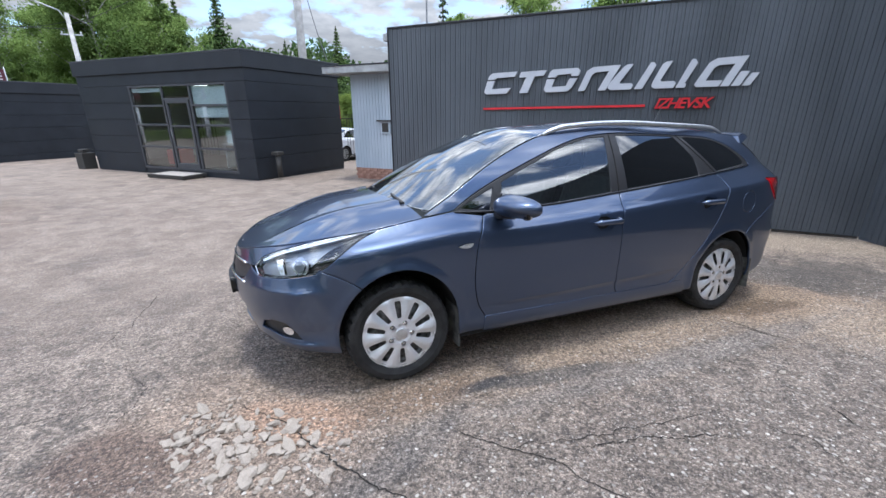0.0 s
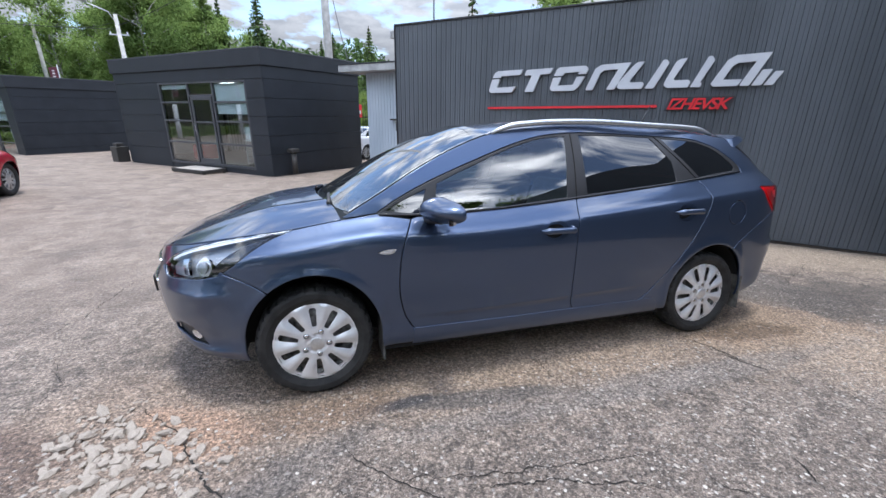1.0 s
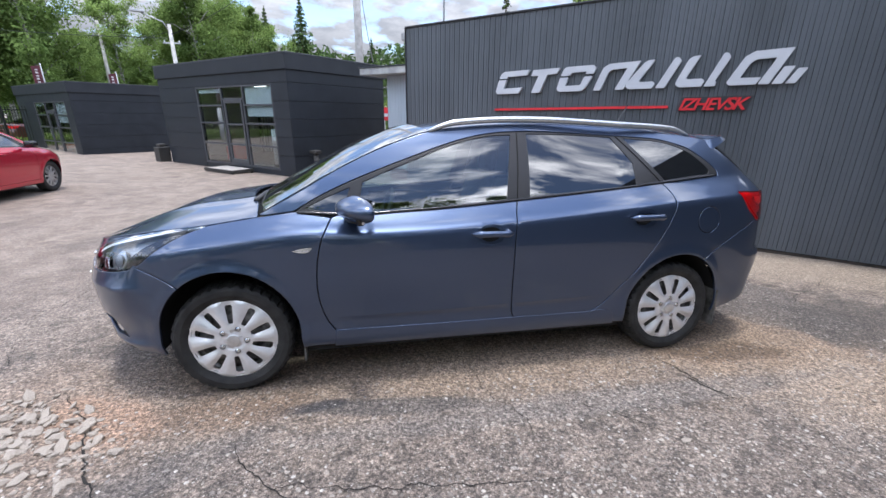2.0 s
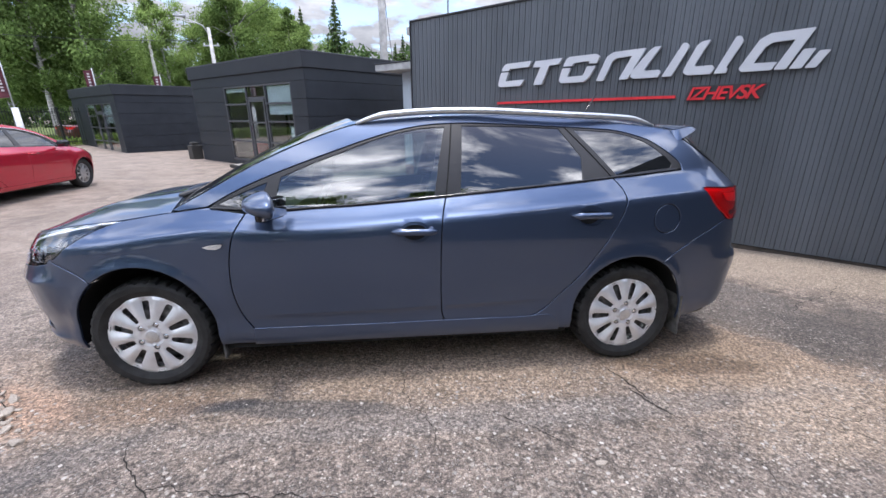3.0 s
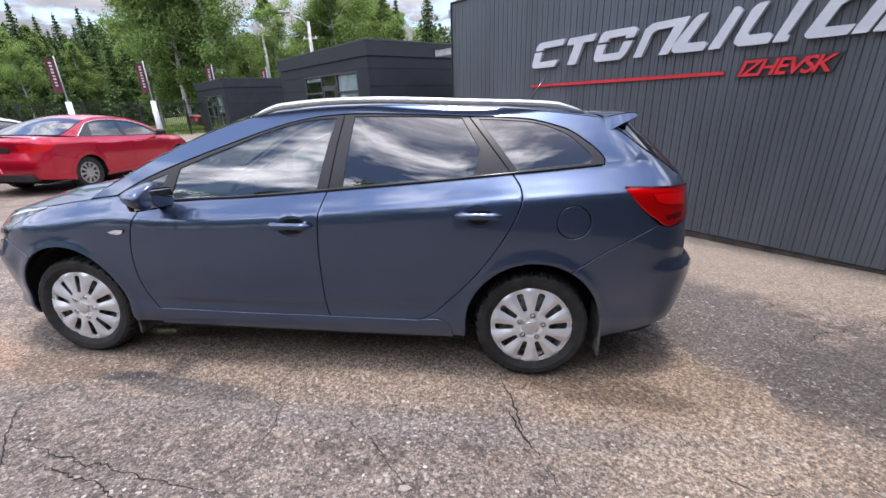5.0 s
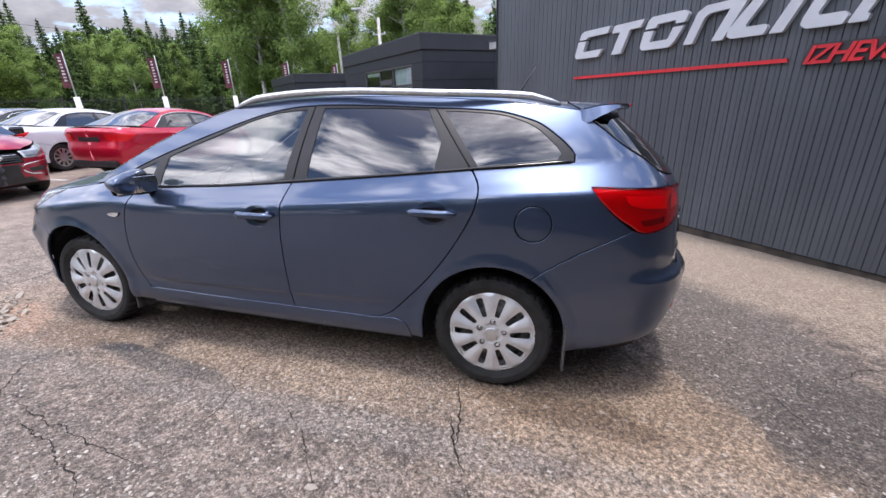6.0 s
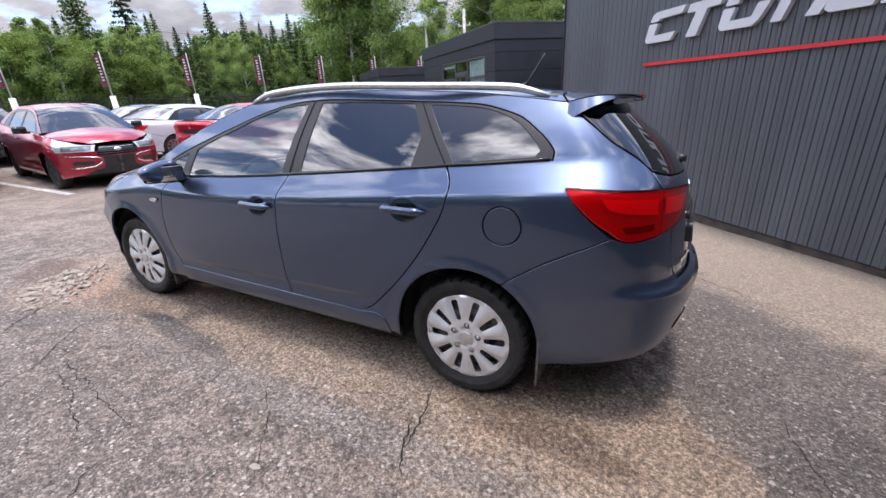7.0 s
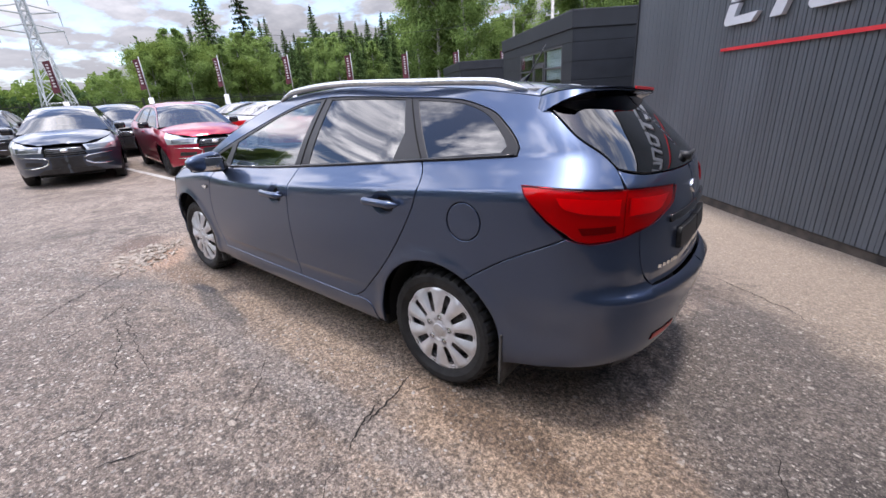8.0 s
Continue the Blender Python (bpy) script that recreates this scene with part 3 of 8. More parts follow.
panel("body_side", [ROOF_LINE, [(1.69, 1.37), (1.70, 1.345)], [(1.70, 1.345), (1.78, 1.29), (1.865, 1.228), (2.0, 1.155), (2.06, 1.115), (2.12, 1.05)], [(2.12, 1.05), (1.735, 1.054)], [(1.735, 1.054), (1.80, 0.975), (1.87, 0.912), (1.925, 0.872)], SEAM_R[::-1], r_arch, [r_arch[-1], (0.975, 0.235)], [(0.975, 0.235), (0.9, 0.235)], [(0.9, 0.235), (0.88, 0.30), (0.66, 0.321)], REAR_GAP, QUARTER_BELT, DLO_TOP, [(-0.985, 0.968), (-1.16, 0.945)]], skin, PAINT, car, holes=[ring(*FLAP, k=36)], step=0.03)
panel("fuel_flap", ring(*FLAP, k=36), skin, PAINT, car, step=0.03, lift=-0.0008)
panel("sill", [[(-0.80, 0.235), (0.9, 0.235)], [(0.9, 0.235), (0.88, 0.30), (0.66, 0.321)], [(0.66, 0.321), (0.226, 0.321), (-0.3, 0.319), (-0.795, 0.322)], [(-0.795, 0.322), (-0.80, 0.235)]], skin, PAINT, car, lift=0.005, depth=0.02, gap=-0.007)

# bumpers, lamps, tailgate
b_arch = arch(-1.325, AF, 195, 128, 10)
fog = np.array([(-2.19, 0.335), (-2.0, 0.315), (-1.88, 0.315), (-1.905, 0.345), (-1.97, 0.405), (-2.05, 0.415), (-2.14, 0.39)])
panel("front_bumper", [b_arch, SEAM_F[::-1], [SEAM_F[0], LAMP_UNDER[0]], LAMP_UNDER, [LAMP_UNDER[-1], (-2.22, 0.70)], [(-2.22, 0.70), (-2.3, 0.625)], [(-2.3, 0.625), (-2.45, 0.595), (-3.2, 0.592)], [(-3.2, 0.592), (-3.2, 0.46)], [(-3.2, 0.46), (-2.35, 0.45)], [(-2.35, 0.45), (-2.3, 0.33)], [(-2.3, 0.33), (-3.2, 0.31)], [(-3.2, 0.31), (-3.2, 0.24)], [(-3.2, 0.24), (-2.3, 0.24), (-1.96, 0.24), b_arch[0]]], skin, PAINT, car, holes=[fog], whole=True, step=0.03)
panel("grille", [[(-2.3, 0.625), (-2.45, 0.595), (-3.2, 0.592)], [(-3.2, 0.592), (-3.2, 0.715)], [(-3.2, 0.708), (-2.45, 0.708), (-2.24, 0.70)], [(-2.24, 0.70), (-2.3, 0.625)]], skin, BLACK_TRIM, car, whole=True, lift=-0.012, step=0.03, label="black mesh grille with a chrome frame")
for zz in (0.6, 0.70):
    p = skin(np.linspace(-2.29, -3.3, 26), np.full(26, zz))
    p = np.concatenate([p, (p * np.array([1, -1, 1]))[::-1]])
    mesh_part("grille_trim", *tube(p, 0.007, 8), CHROME, car, "chrome strip", True)
panel("lower_grille", [[(-2.35, 0.45), (-2.3, 0.33)], [(-2.3, 0.33), (-3.2, 0.31)], [(-3.2, 0.31), (-3.2, 0.46)], [(-3.2, 0.46), (-2.35, 0.45)]], skin, BLACK_TRIM, car, whole=True, lift=-0.03, step=0.04)
# black lining: the shade inside the body-coloured fog hollow, put into the colour
panel("fog_lamp_bezel", fog, skin, BLACK_TRIM, car, gap=-0.012, step=0.02, lift=-0.022, depth=0)
panel("upper_bumper", [LAMP_TOP[:5], [LAMP_TOP[4], NOSE_LINE[0]], [*NOSE_LINE], [NOSE_LINE[-1], (-3.2, 0.698)], [(-3.2, 0.698), (-2.24, 0.698)], [(-2.24, 0.698), LAMP_TOP[0]]], skin, PAINT, car, whole=True, step=0.03, lift=-0.002, gap=0.001, depth=0.012)
panel("nose_panel", [[(-1.98, 0.60), (-3.2, 0.60)], [(-3.2, 0.60), (-3.2, 0.735)], [(-3.2, 0.735), (-1.98, 0.735)], [(-1.98, 0.735), (-1.98, 0.60)]], skin, DARK, car, whole=True, step=0.04, lift=-0.055, depth=0)
panel("fog_lamp", ring(-1.975, 0.35, 0.04, 0.026), skin, LAMP_WHITE, car, step=0.02, lift=-0.012, label="round clear fog lamp")
plate = panel("number_plate", [[(-2.52, 0.57), (-3.4, 0.57)], [(-3.4, 0.57), (-3.4, 0.47)], [(-3.4, 0.47), (-2.52, 0.47)], [(-2.52, 0.47), (-2.52, 0.57)]], skin, PLATE_DARK, car, whole=True, lift=0.025, depth=0.03, label="blank dark plate holder")
LAMP = [LAMP_LOW, LAMP_UNDER, [LAMP_UNDER[-1], LAMP_TOP[0]], LAMP_TOP]
for lens, in zip(panel("headlight", LAMP, skin, LAMP_CLEAR, car, step=0.025, label="clear headlight with a chrome reflector")):
    sgn = 1 if lens.data.vertices[0].co.y < 0 else -1
    def inside(name, loop_or_runs, mat, lift, lens=lens, sgn=sgn, **kw):
        made = panel(name, loop_or_runs, skin, mat, car, lift=lift, step=0.025, **kw)
        keep, drop = (made[0], made[1]) if sgn > 0 else (made[1], made[0])
        bpy.data.objects.remove(drop)
        under(keep, lens)
    inside("lamp_housing", LAMP, material("lamp_grey", (0.36, 0.38, 0.41), 0.28, 0.5), -0.045, gap=0.0, depth=0)
    inside("daylight_strip", [LAMP_TOP[1:], [LAMP_TOP[-1], (-1.6, 0.868)], [(-1.6, 0.868), (-1.8, 0.826), (-2.0, 0.777), (-2.12, 0.733)], [(-2.12, 0.733), LAMP_TOP[1]]], material("daylight_white", (0.72, 0.75, 0.78), 0.35), -0.010, gap=0.004, depth=0.03)
    inside("projector", ring(-1.86, 0.735, 0.052), material("projector_ring", (0.55, 0.57, 0.6), 0.22, 0.8), -0.02, depth=0.03)
    inside("projector_lens", ring(-1.86, 0.735, 0.034), material("projector_glass", (0.25, 0.27, 0.3), 0.08, 0.6), -0.012, depth=0.01)
    inside("lamp_fin", [[(-2.02, 0.755), (-1.985, 0.685)], [(-1.985, 0.685), (-1.955, 0.685)], [(-1.955, 0.685), (-1.975, 0.765)], [(-1.975, 0.765), (-2.02, 0.755)]], CHROME, -0.014, gap=0.0, depth=0.02)
    inside("lamp_base", [[(-2.12, 0.672), (-1.98, 0.678), (-1.84, 0.696)], [(-1.84, 0.696), (-1.86, 0.682)], [(-1.86, 0.682), (-1.98, 0.668), (-2.12, 0.664)], [(-2.12, 0.664), (-2.12, 0.672)]], GLOSS_BLACK, -0.012, gap=0.0, depth=0.02)
    inside("lamp_bezel", [[(-1.46, 0.875), (-1.56, 0.828), (-1.66, 0.766), (-1.76, 0.708)], [(-1.76, 0.708), (-1.82, 0.7)], [(-1.82, 0.7), (-1.74, 0.785), (-1.62, 0.845), (-1.46, 0.882)], [(-1.46, 0.882), (-1.46, 0.875)]], GLOSS_BLACK, -0.008, gap=0.0, depth=0.02)

TL_TOP = [(1.735, 1.052), (1.9, 1.047), (2.13, 1.042)]
TL_LOW = [(2.13, 0.884), (2.06, 0.872), (1.997, 0.867), (1.955, 0.876), (1.925, 0.897), (1.87, 0.93), (1.80, 0.99), (1.735, 1.052)]
outer = panel("tail_light", [TL_TOP, [(2.13, 1.042), (2.13, 0.884)], TL_LOW], skin, RED_LENS, car, gap=-0.004, step=0.02, lift=0.006, depth=0.006, label="red tail light wrapping round the corner")
inner = panel("tailgate_light", [[(2.135, 1.042), (2.466, 1.028)], [(2.466, 1.028), (2.455, 0.985), (2.40, 0.958)], [(2.40, 0.958), (2.277, 0.915), (2.135, 0.885)], [(2.135, 0.885), (2.135, 1.042)]], skin, RED_LENS, car, gap=-0.004, step=0.02, lift=0.006, depth=0.006, label="red tail light on the tailgate")
for made, owners in ((panel("reflector", [[(1.87, 1.025), (2.12, 1.02)], [(2.12, 1.02), (2.12, 0.955)], [(2.12, 0.955), (1.97, 0.965)], [(1.97, 0.965), (1.9, 0.985), (1.87, 1.025)]], skin, LAMP_PALE, car, step=0.02, lift=-0.003, depth=0.006), outer), (panel("lamp_housing", [TL_TOP, [(2.13, 1.042), (2.13, 0.884)], TL_LOW], skin, LAMP_DARK, car, step=0.02, lift=-0.008, depth=0, gap=-0.009), outer), (panel("lamp_housing", [[(2.135, 1.042), (2.466, 1.028)], [(2.466, 1.028), (2.455, 0.985), (2.40, 0.958)], [(2.40, 0.958), (2.277, 0.915), (2.135, 0.885)], [(2.135, 0.885), (2.135, 1.042)]], skin, LAMP_DARK, car, step=0.02, lift=-0.008, depth=0, gap=-0.009), inner), (panel("turn_lamp", [[(1.96, 0.915), (2.11, 0.925)], [(2.11, 0.925), (2.11, 0.895)], [(2.11, 0.895), (1.98, 0.885)], [(1.98, 0.885), (1.96, 0.915)]], skin, AMBER, car, step=0.02, lift=-0.006, depth=0.003), outer), (panel("reflector", [[(2.16, 1.02), (2.42, 1.01)], [(2.42, 1.01), (2.38, 0.975), (2.16, 0.95)], [(2.16, 0.95), (2.16, 1.02)]], skin, LAMP_PALE, car, step=0.02, lift=-0.003, depth=0.006), inner)):
    for m_, o_ in zip(made, owners):
        under(m_, o_)
t_arch = arch(1.325, AR, -12, 60, 12)
GATE_SIDE = [(2.215, 0.90), (2.23, 0.80), (2.27, 0.70), (2.32, 0.662)]
panel("rear_bumper", [t_arch, SEAM_R, [(1.925, 0.872), (1.96, 0.862), (1.997, 0.857), (2.06, 0.862), (2.13, 0.874), (2.215, 0.90)], GATE_SIDE, [(2.32, 0.662), (3.2, 0.655)], [(3.2, 0.655), (3.2, 0.36)], [(3.2, 0.36), (2.4, 0.345), (2.18, 0.325), (1.95, 0.3), (1.75, 0.262), t_arch[0]]], skin, PAINT, car, whole=True, step=0.03)
panel("rear_valance", [[(3.2, 0.36), (2.4, 0.345), (2.18, 0.325)], [(2.18, 0.325), (2.18, 0.26)], [(2.18, 0.26), (3.2, 0.27)], [(3.2, 0.27), (3.2, 0.36)]], skin, BLACK_TRIM, car, whole=True, lift=-0.012, step=0.04)
panel("rear_reflector", [[(2.34, 0.405), (2.52, 0.42)], [(2.52, 0.42), (2.52, 0.455)], [(2.52, 0.455), (2.35, 0.44)], [(2.35, 0.44), (2.34, 0.405)]], skin, RED_GLOW, car, step=0.02, lift=0.004)
GLASS_LOW = [(2.06, 1.113), (2.15, 1.098), (2.4, 1.088), (3.2, 1.085)]
panel("tailgate", [GATE_SIDE[::-1], [(2.215, 0.90), (2.277, 0.908), (2.40, 0.951), (2.462, 0.98), (2.474, 1.033)], [(2.474, 1.033), (2.3, 1.042), (2.125, 1.05)], [(2.125, 1.05), (2.06, 1.113)], GLASS_LOW, [(3.2, 1.085), (3.2, 0.665)], [(3.2, 0.665), (2.32, 0.665)]], skin, PAINT, car, whole=True, step=0.03)
panel("rear_window", [[(1.705, 1.343), (1.78, 1.288), (1.865, 1.226), (2.0, 1.153), (2.06, 1.113)], GLASS_LOW, [(3.2, 1.085), (3.2, 1.372)], [(3.2, 1.372), (1.95, 1.372), (1.705, 1.352)], [(1.705, 1.352), (1.705, 1.343)]], skin, PRIVACY, car, whole=True, step=0.03, lift=0.002)
panel("plate_recess", [[(2.30, 0.86), (3.3, 0.885)], [(3.3, 0.885), (3.3, 0.76)], [(3.3, 0.76), (2.36, 0.755)], [(2.36, 0.755), (2.30, 0.86)]], skin, PAINT, car, whole=True, lift=-0.012, step=0.02, depth=0)
panel("rear_plate", [[(2.52, 0.855), (3.4, 0.855)], [(3.4, 0.855), (3.4, 0.765)], [(3.4, 0.765), (2.52, 0.765)], [(2.52, 0.765), (2.52, 0.855)]], skin, PLATE_DARK, car, whole=True, lift=0.02, depth=0.02, label="blank dark plate holder")
panel("plate_strip", [[(2.42, 0.925), (3.4, 0.93)], [(3.4, 0.93), (3.4, 0.895)], [(3.4, 0.895), (2.42, 0.892)], [(2.42, 0.892), (2.42, 0.925)]], skin, GLOSS_BLACK, car, whole=True, lift=0.012, depth=0.014)
mesh_part("tailgate_badge", *lathe([(0.0, 0.012), (0.05, 0.011), (0.056, 0.006), (0.056, 0.0)], 28), CHROME, car, "oval chrome badge", True).matrix_basis = pose(2.196, 0, 0.985, 0, 80, 0) @ Matrix.Diagonal((0.6, 1.0, 1, 1))
for i, w in enumerate((0.022, 0.018, 0.02, 0.012, 0.022)):
    p = skin(2.36 + 0.036 * i, 0.73)[0]
    part("badge_bar", block(-0.0005, 0.006, -w / 2.6, w / 2.6, -0.008, 0.008), CHROME, car, "small chrome model badge bar").matrix_basis = Matrix.Translation(p) @ pose(0, 0, 0, 0, 0, -38)

# windows and their black surround
DLO = [BELT_LINE, REAR_BELT, QUARTER_BELT, DLO_TOP]
G_TRI = [[(-0.93, 0.983), (-0.85, 0.97), (-0.745, 0.962)], [(-0.745, 0.962), (-0.70, 1.085)], [(-0.70, 1.085), (-0.82, 1.035), (-0.93, 0.983)]]
G_FRONT = [[(-0.665, 0.952), (-0.4, 0.966), (-0.1, 0.996), (0.172, 1.022)], [(0.172, 1.022), (0.205, 1.2), (0.243, 1.378)], [(0.243, 1.378), (0.1, 1.367), (-0.04, 1.336), (-0.2, 1.285), (-0.343, 1.228), (-0.5, 1.168), (-0.63, 1.112)], [(-0.63, 1.112), (-0.665, 0.952)]]
G_REAR = [[(0.318, 1.036), (0.65, 1.066), (1.008, 1.098)], [(1.008, 1.098), (1.022, 1.225)], [(1.022, 1.225), (0.925, 1.378)], [(0.925, 1.378), (0.65, 1.386), (0.348, 1.386)], [(0.348, 1.386), (0.318, 1.036)]]
G_QUARTER = [[(1.222, 1.124), (1.4, 1.145), (1.575, 1.162)], [(1.575, 1.162), (1.594, 1.172), (1.57, 1.215)], [(1.57, 1.215), (1.468, 1.297), (1.40, 1.327), (1.324, 1.349), (1.16, 1.366), (1.02, 1.372)], [(1.02, 1.372), (1.12, 1.25), (1.222, 1.124)]]
panel("window_surround", DLO, skin, PILLAR_BLACK, car, holes=[resample(g, 0.035) for g in (G_TRI, G_FRONT, G_REAR, G_QUARTER)], lift=-0.001, step=0.035, gap=0.001)
panel("quarter_light", G_TRI, skin, PRIVACY, car, lift=-0.004, gap=0.0, step=0.035, depth=0)
for glass_runs, doors, mat, name in ((G_FRONT, front_doors, WINDOW, "window_pane"), (G_REAR, rear_doors, PRIVACY, "window_pane")):
    for g, d in zip(panel(name, glass_runs, skin, mat, car, lift=-0.005, gap=-0.002, step=0.035, depth=0), doors):
        under(g, d)
panel("quarter_window", G_QUARTER, skin, PRIVACY, car, lift=-0.004, gap=-0.002, step=0.03, depth=0)
for sgn in (1, -1):
    xs = np.linspace(-0.97, 1.64, 60)
    p = skin(xs, np.interp(xs, [q[0] for q in BELT_LINE + REAR_BELT[1:] + QUARTER_BELT[1:]], [q[1] for q in BELT_LINE + REAR_BELT[1:] + QUARTER_BELT[1:]]))
    mesh_part("belt_moulding", *tube([(a, sgn * (b - 0.001), c + 0.004) for a, b, c in p], 0.007, 6), GLOSS_BLACK, car, "", True)
    for gap_x0, gap_z0, gap_x1, gap_z1 in ((0.237, 1.02, 0.288, 1.398), (1.193, 1.105, 0.965, 1.386)):
        xs = np.linspace(gap_x0, gap_x1, 14)
        p = skin(xs, np.linspace(gap_z0, gap_z1, 14))
        mesh_part("door_seal", *tube([(a, sgn * b, c) for a, b, c in p], 0.0035, 6), DARK, car, "", True)

# bonnet, windscreen, roof, spoiler
def mirror_runs(left):
    """A closed outline over the middle from its left half, runs from the front middle round to the rear middle."""
    return left + [[(x, -y) for x, y in run[::-1]] for run in left[::-1]]


# the foremost point of the bonnet, where its edge line meets the nose
TIP = max(x for x in np.linspace(-2.2, -2.1, 401) if NOSE(BELT(x)) > x) + 0.001


edge = lambda x, f=0.997: (x, -float(wrapped(np.array([x]), BELT(np.array([x])))[0]) * f)
panel("bonnet", mirror_runs([[(TIP, 0.0)] + [edge(x) for x in (TIP + 0.004, TIP + 0.015, -2.13, -2.1, -2.07, -2.04)], [edge(x) for x in (-2.04, -1.9, -1.75, -1.6, -1.4, -1.28, -1.16)], [edge(-1.16), (-1.183, -0.6), (-1.255, -0.3), (-1.278, 0.0)]]), hood_skin, PAINT, car, both=False, step=0.04, outwards=(0, 0, 1), lift=0.002)
mesh_part("bonnet_badge", *lathe([(0.0, 0.012), (0.05, 0.011), (0.056, 0.006), (0.056, 0.0)], 28), CHROME, car, "oval chrome badge", True).matrix_basis = pose(-2.135, 0, 0.722, 0, -62, 0) @ Matrix.Diagonal((0.6, 1.0, 1, 1))


def screen_skin(u, v):
    """The windscreen: u across (-1 left to 1 right), v from its foot (0) to the roof (1)."""
    u, v = np.atleast_1d(np.asarray(u, float)), np.atleast_1d(np.asarray(v, float))
    x = -1.13 + 0.90 * v
    z = ROOF_EDGE(x) + 0.004
    y = wrapped(x, z)
    fore = (0.15 - 0.05 * v) * (1 - u ** 2)
    up = (0.012 + 0.042 * v) * (1 - np.abs(u) ** 2.2)
    return np.stack([x - fore, y * u, z + up], 1)


panel("windscreen", [[(-1, 0), (1, 0)], [(1, 0), (1, 1)], [(1, 1), (-1, 1)], [(-1, 1), (-1, 0)]], screen_skin, SCREEN, car, both=False, step=0.08, gap=0.012, outwards=(-1, 0, 1), depth=0.004)
for lo, hi, w in ((-1.0, -0.93, 1), (0.93, 1.0, 1)):
    panel("screen_border", [[(lo, 0), (hi, 0)], [(hi, 0), (hi, 1)], [(hi, 1), (lo, 1)], [(lo, 1), (lo, 0)]], screen_skin, GLOSS_BLACK, car, both=False, step=0.06, gap=0.0, outwards=(-1, 0, 1), depth=0, lift=-0.004)
panel("roof", mirror_runs([[(-0.335, 0.0), (-0.31, -0.3), (-0.235, -float(wrapped(np.array([-0.235]), ROOF_EDGE(np.array([-0.235])))[0]) * 0.996)], [(x, -float(wrapped(np.array([x]), ROOF_EDGE(np.array([x])))[0]) * 0.997) for x in (-0.235, 0, 0.3, 0.6, 0.9, 1.2, 1.45, 1.66)], [(1.66, -float(wrapped(np.array([1.66]), ROOF_EDGE(np.array([1.66])))[0]) * 0.997), (1.62, -0.42), (1.60, -0.2), (1.60, 0.0)]]), roof_skin, PAINT, car, both=False, step=0.05, outwards=(0, 0, 1))


def spoiler_skin(x, y):
    y = np.atleast_1d(np.asarray(y, float))
    p = roof_skin(np.minimum(x, 1.62), y * (1 - 0.55 * ease(x, 1.62, 1.86)))
    p[:, 1] = y
    back = np.maximum(np.atleast_1d(x) - 1.62, 0)
    p[:, 0] = x
    p[:, 2] += -0.07 * back - 0.05 * ease(np.abs(y), 0.30, 0.60) * back
    return p


SP = mirror_runs([[(1.605, 0.0), (1.605, -0.2), (1.625, -0.42), (1.668, -0.548)], [(1.668, -0.548), (1.72, -0.545), (1.79, -0.53), (1.838, -0.495)], [(1.838, -0.495), (1.885, -0.38), (1.925, -0.2), (1.94, 0.0)]])
panel("spoiler", SP, spoiler_skin, PAINT, car, both=False, step=0.035, outwards=(0, 0, 1), depth=0.016)


def spoiler_low(x, y):
    p = spoiler_skin(x, y)
    p[:, 2] -= 0.014 + 0.060 * np.clip((1.85 - np.asarray(x, float)) / 0.16, 0, 1)
    return p


panel("spoiler_underside", SP, spoiler_low, PAINT, car, both=False, step=0.05, outwards=(0, 0, 1), depth=0, gap=0.003)
rim_ = inset(resample(SP, 0.035) if area(resample(SP, 0.035)) > 0 else resample(SP, 0.035)[::-1], 0.003)
up_, lo_ = spoiler_skin(rim_[:, 0], rim_[:, 1]), spoiler_low(rim_[:, 0], rim_[:, 1])
lo_[:, 1] += np.sign(lo_[:, 1]) * 0.03 * ease(np.abs(lo_[:, 1]), 0.44, 0.5)
rk = len(rim_)
mesh_part("spoiler_side", list(up_ - np.array([[0, 0, 0.004]])) + list(lo_), [(i, (i + 1) % rk, rk + (i + 1) % rk, rk + i) for i in range(rk)], PAINT, car, "", True)
part("brake_light", block(1.93, 1.938, -0.16, 0.16, 1.405, 1.418, 0.002), RED_GLOW, car, "slim red brake light")
for sgn in (1, -1):
    xs = np.linspace(-0.24, 1.57, 40)
    y = np.interp(xs, [-0.24, 0.3, 1.0, 1.57], [0.535, 0.548, 0.535, 0.475])
    base = roof_skin(xs, y)[:, 2]
    lift = 0.034 * np.clip(np.minimum((xs + 0.25) / 0.16, (1.58 - xs) / 0.16), 0, 1) ** 0.7 - 0.004
    mesh_part("roof_rail", *tube([(a, -sgn * b, c + d) for a, b, c, d in zip(xs, y, base, lift)], [0.009 + 0.009 * min(1, max(0, d) / 0.03) for d in lift], 12, 1.0), ALU, car, "brushed aluminium roof rail", True)
mesh_part("antenna", *tube([(1.30, 0, 1.455), (1.31, 0, 1.478), (1.335, 0.0, 1.50), (1.42, 0, 1.64)], [0.028, 0.016, 0.005, 0.003], 8), GLOSS_BLACK, car, "short black roof antenna", True)
wy = np.array([0.0, 0.1, 0.2, 0.3])
wx_ = [float(np.interp(-y, -wrapped(np.linspace(1.6, float(TAIL(1.12)), 300), np.full(300, 1.12)), np.linspace(1.6, float(TAIL(1.12)), 300))) + 0.018 for y in wy]
mesh_part("rear_wiper", *tube([(x, y, 1.118) for x, y in zip(wx_, wy)], [0.014, 0.012, 0.009, 0.006], 8), BLACK_TRIM, car, "", True)
mesh_part("wiper_pivot", *tube([(wx_[0] - 0.03, 0.0, 1.115), (wx_[0] + 0.016, 0.0, 1.118)], [0.024, 0.018], 14), BLACK_TRIM, car, "", True)
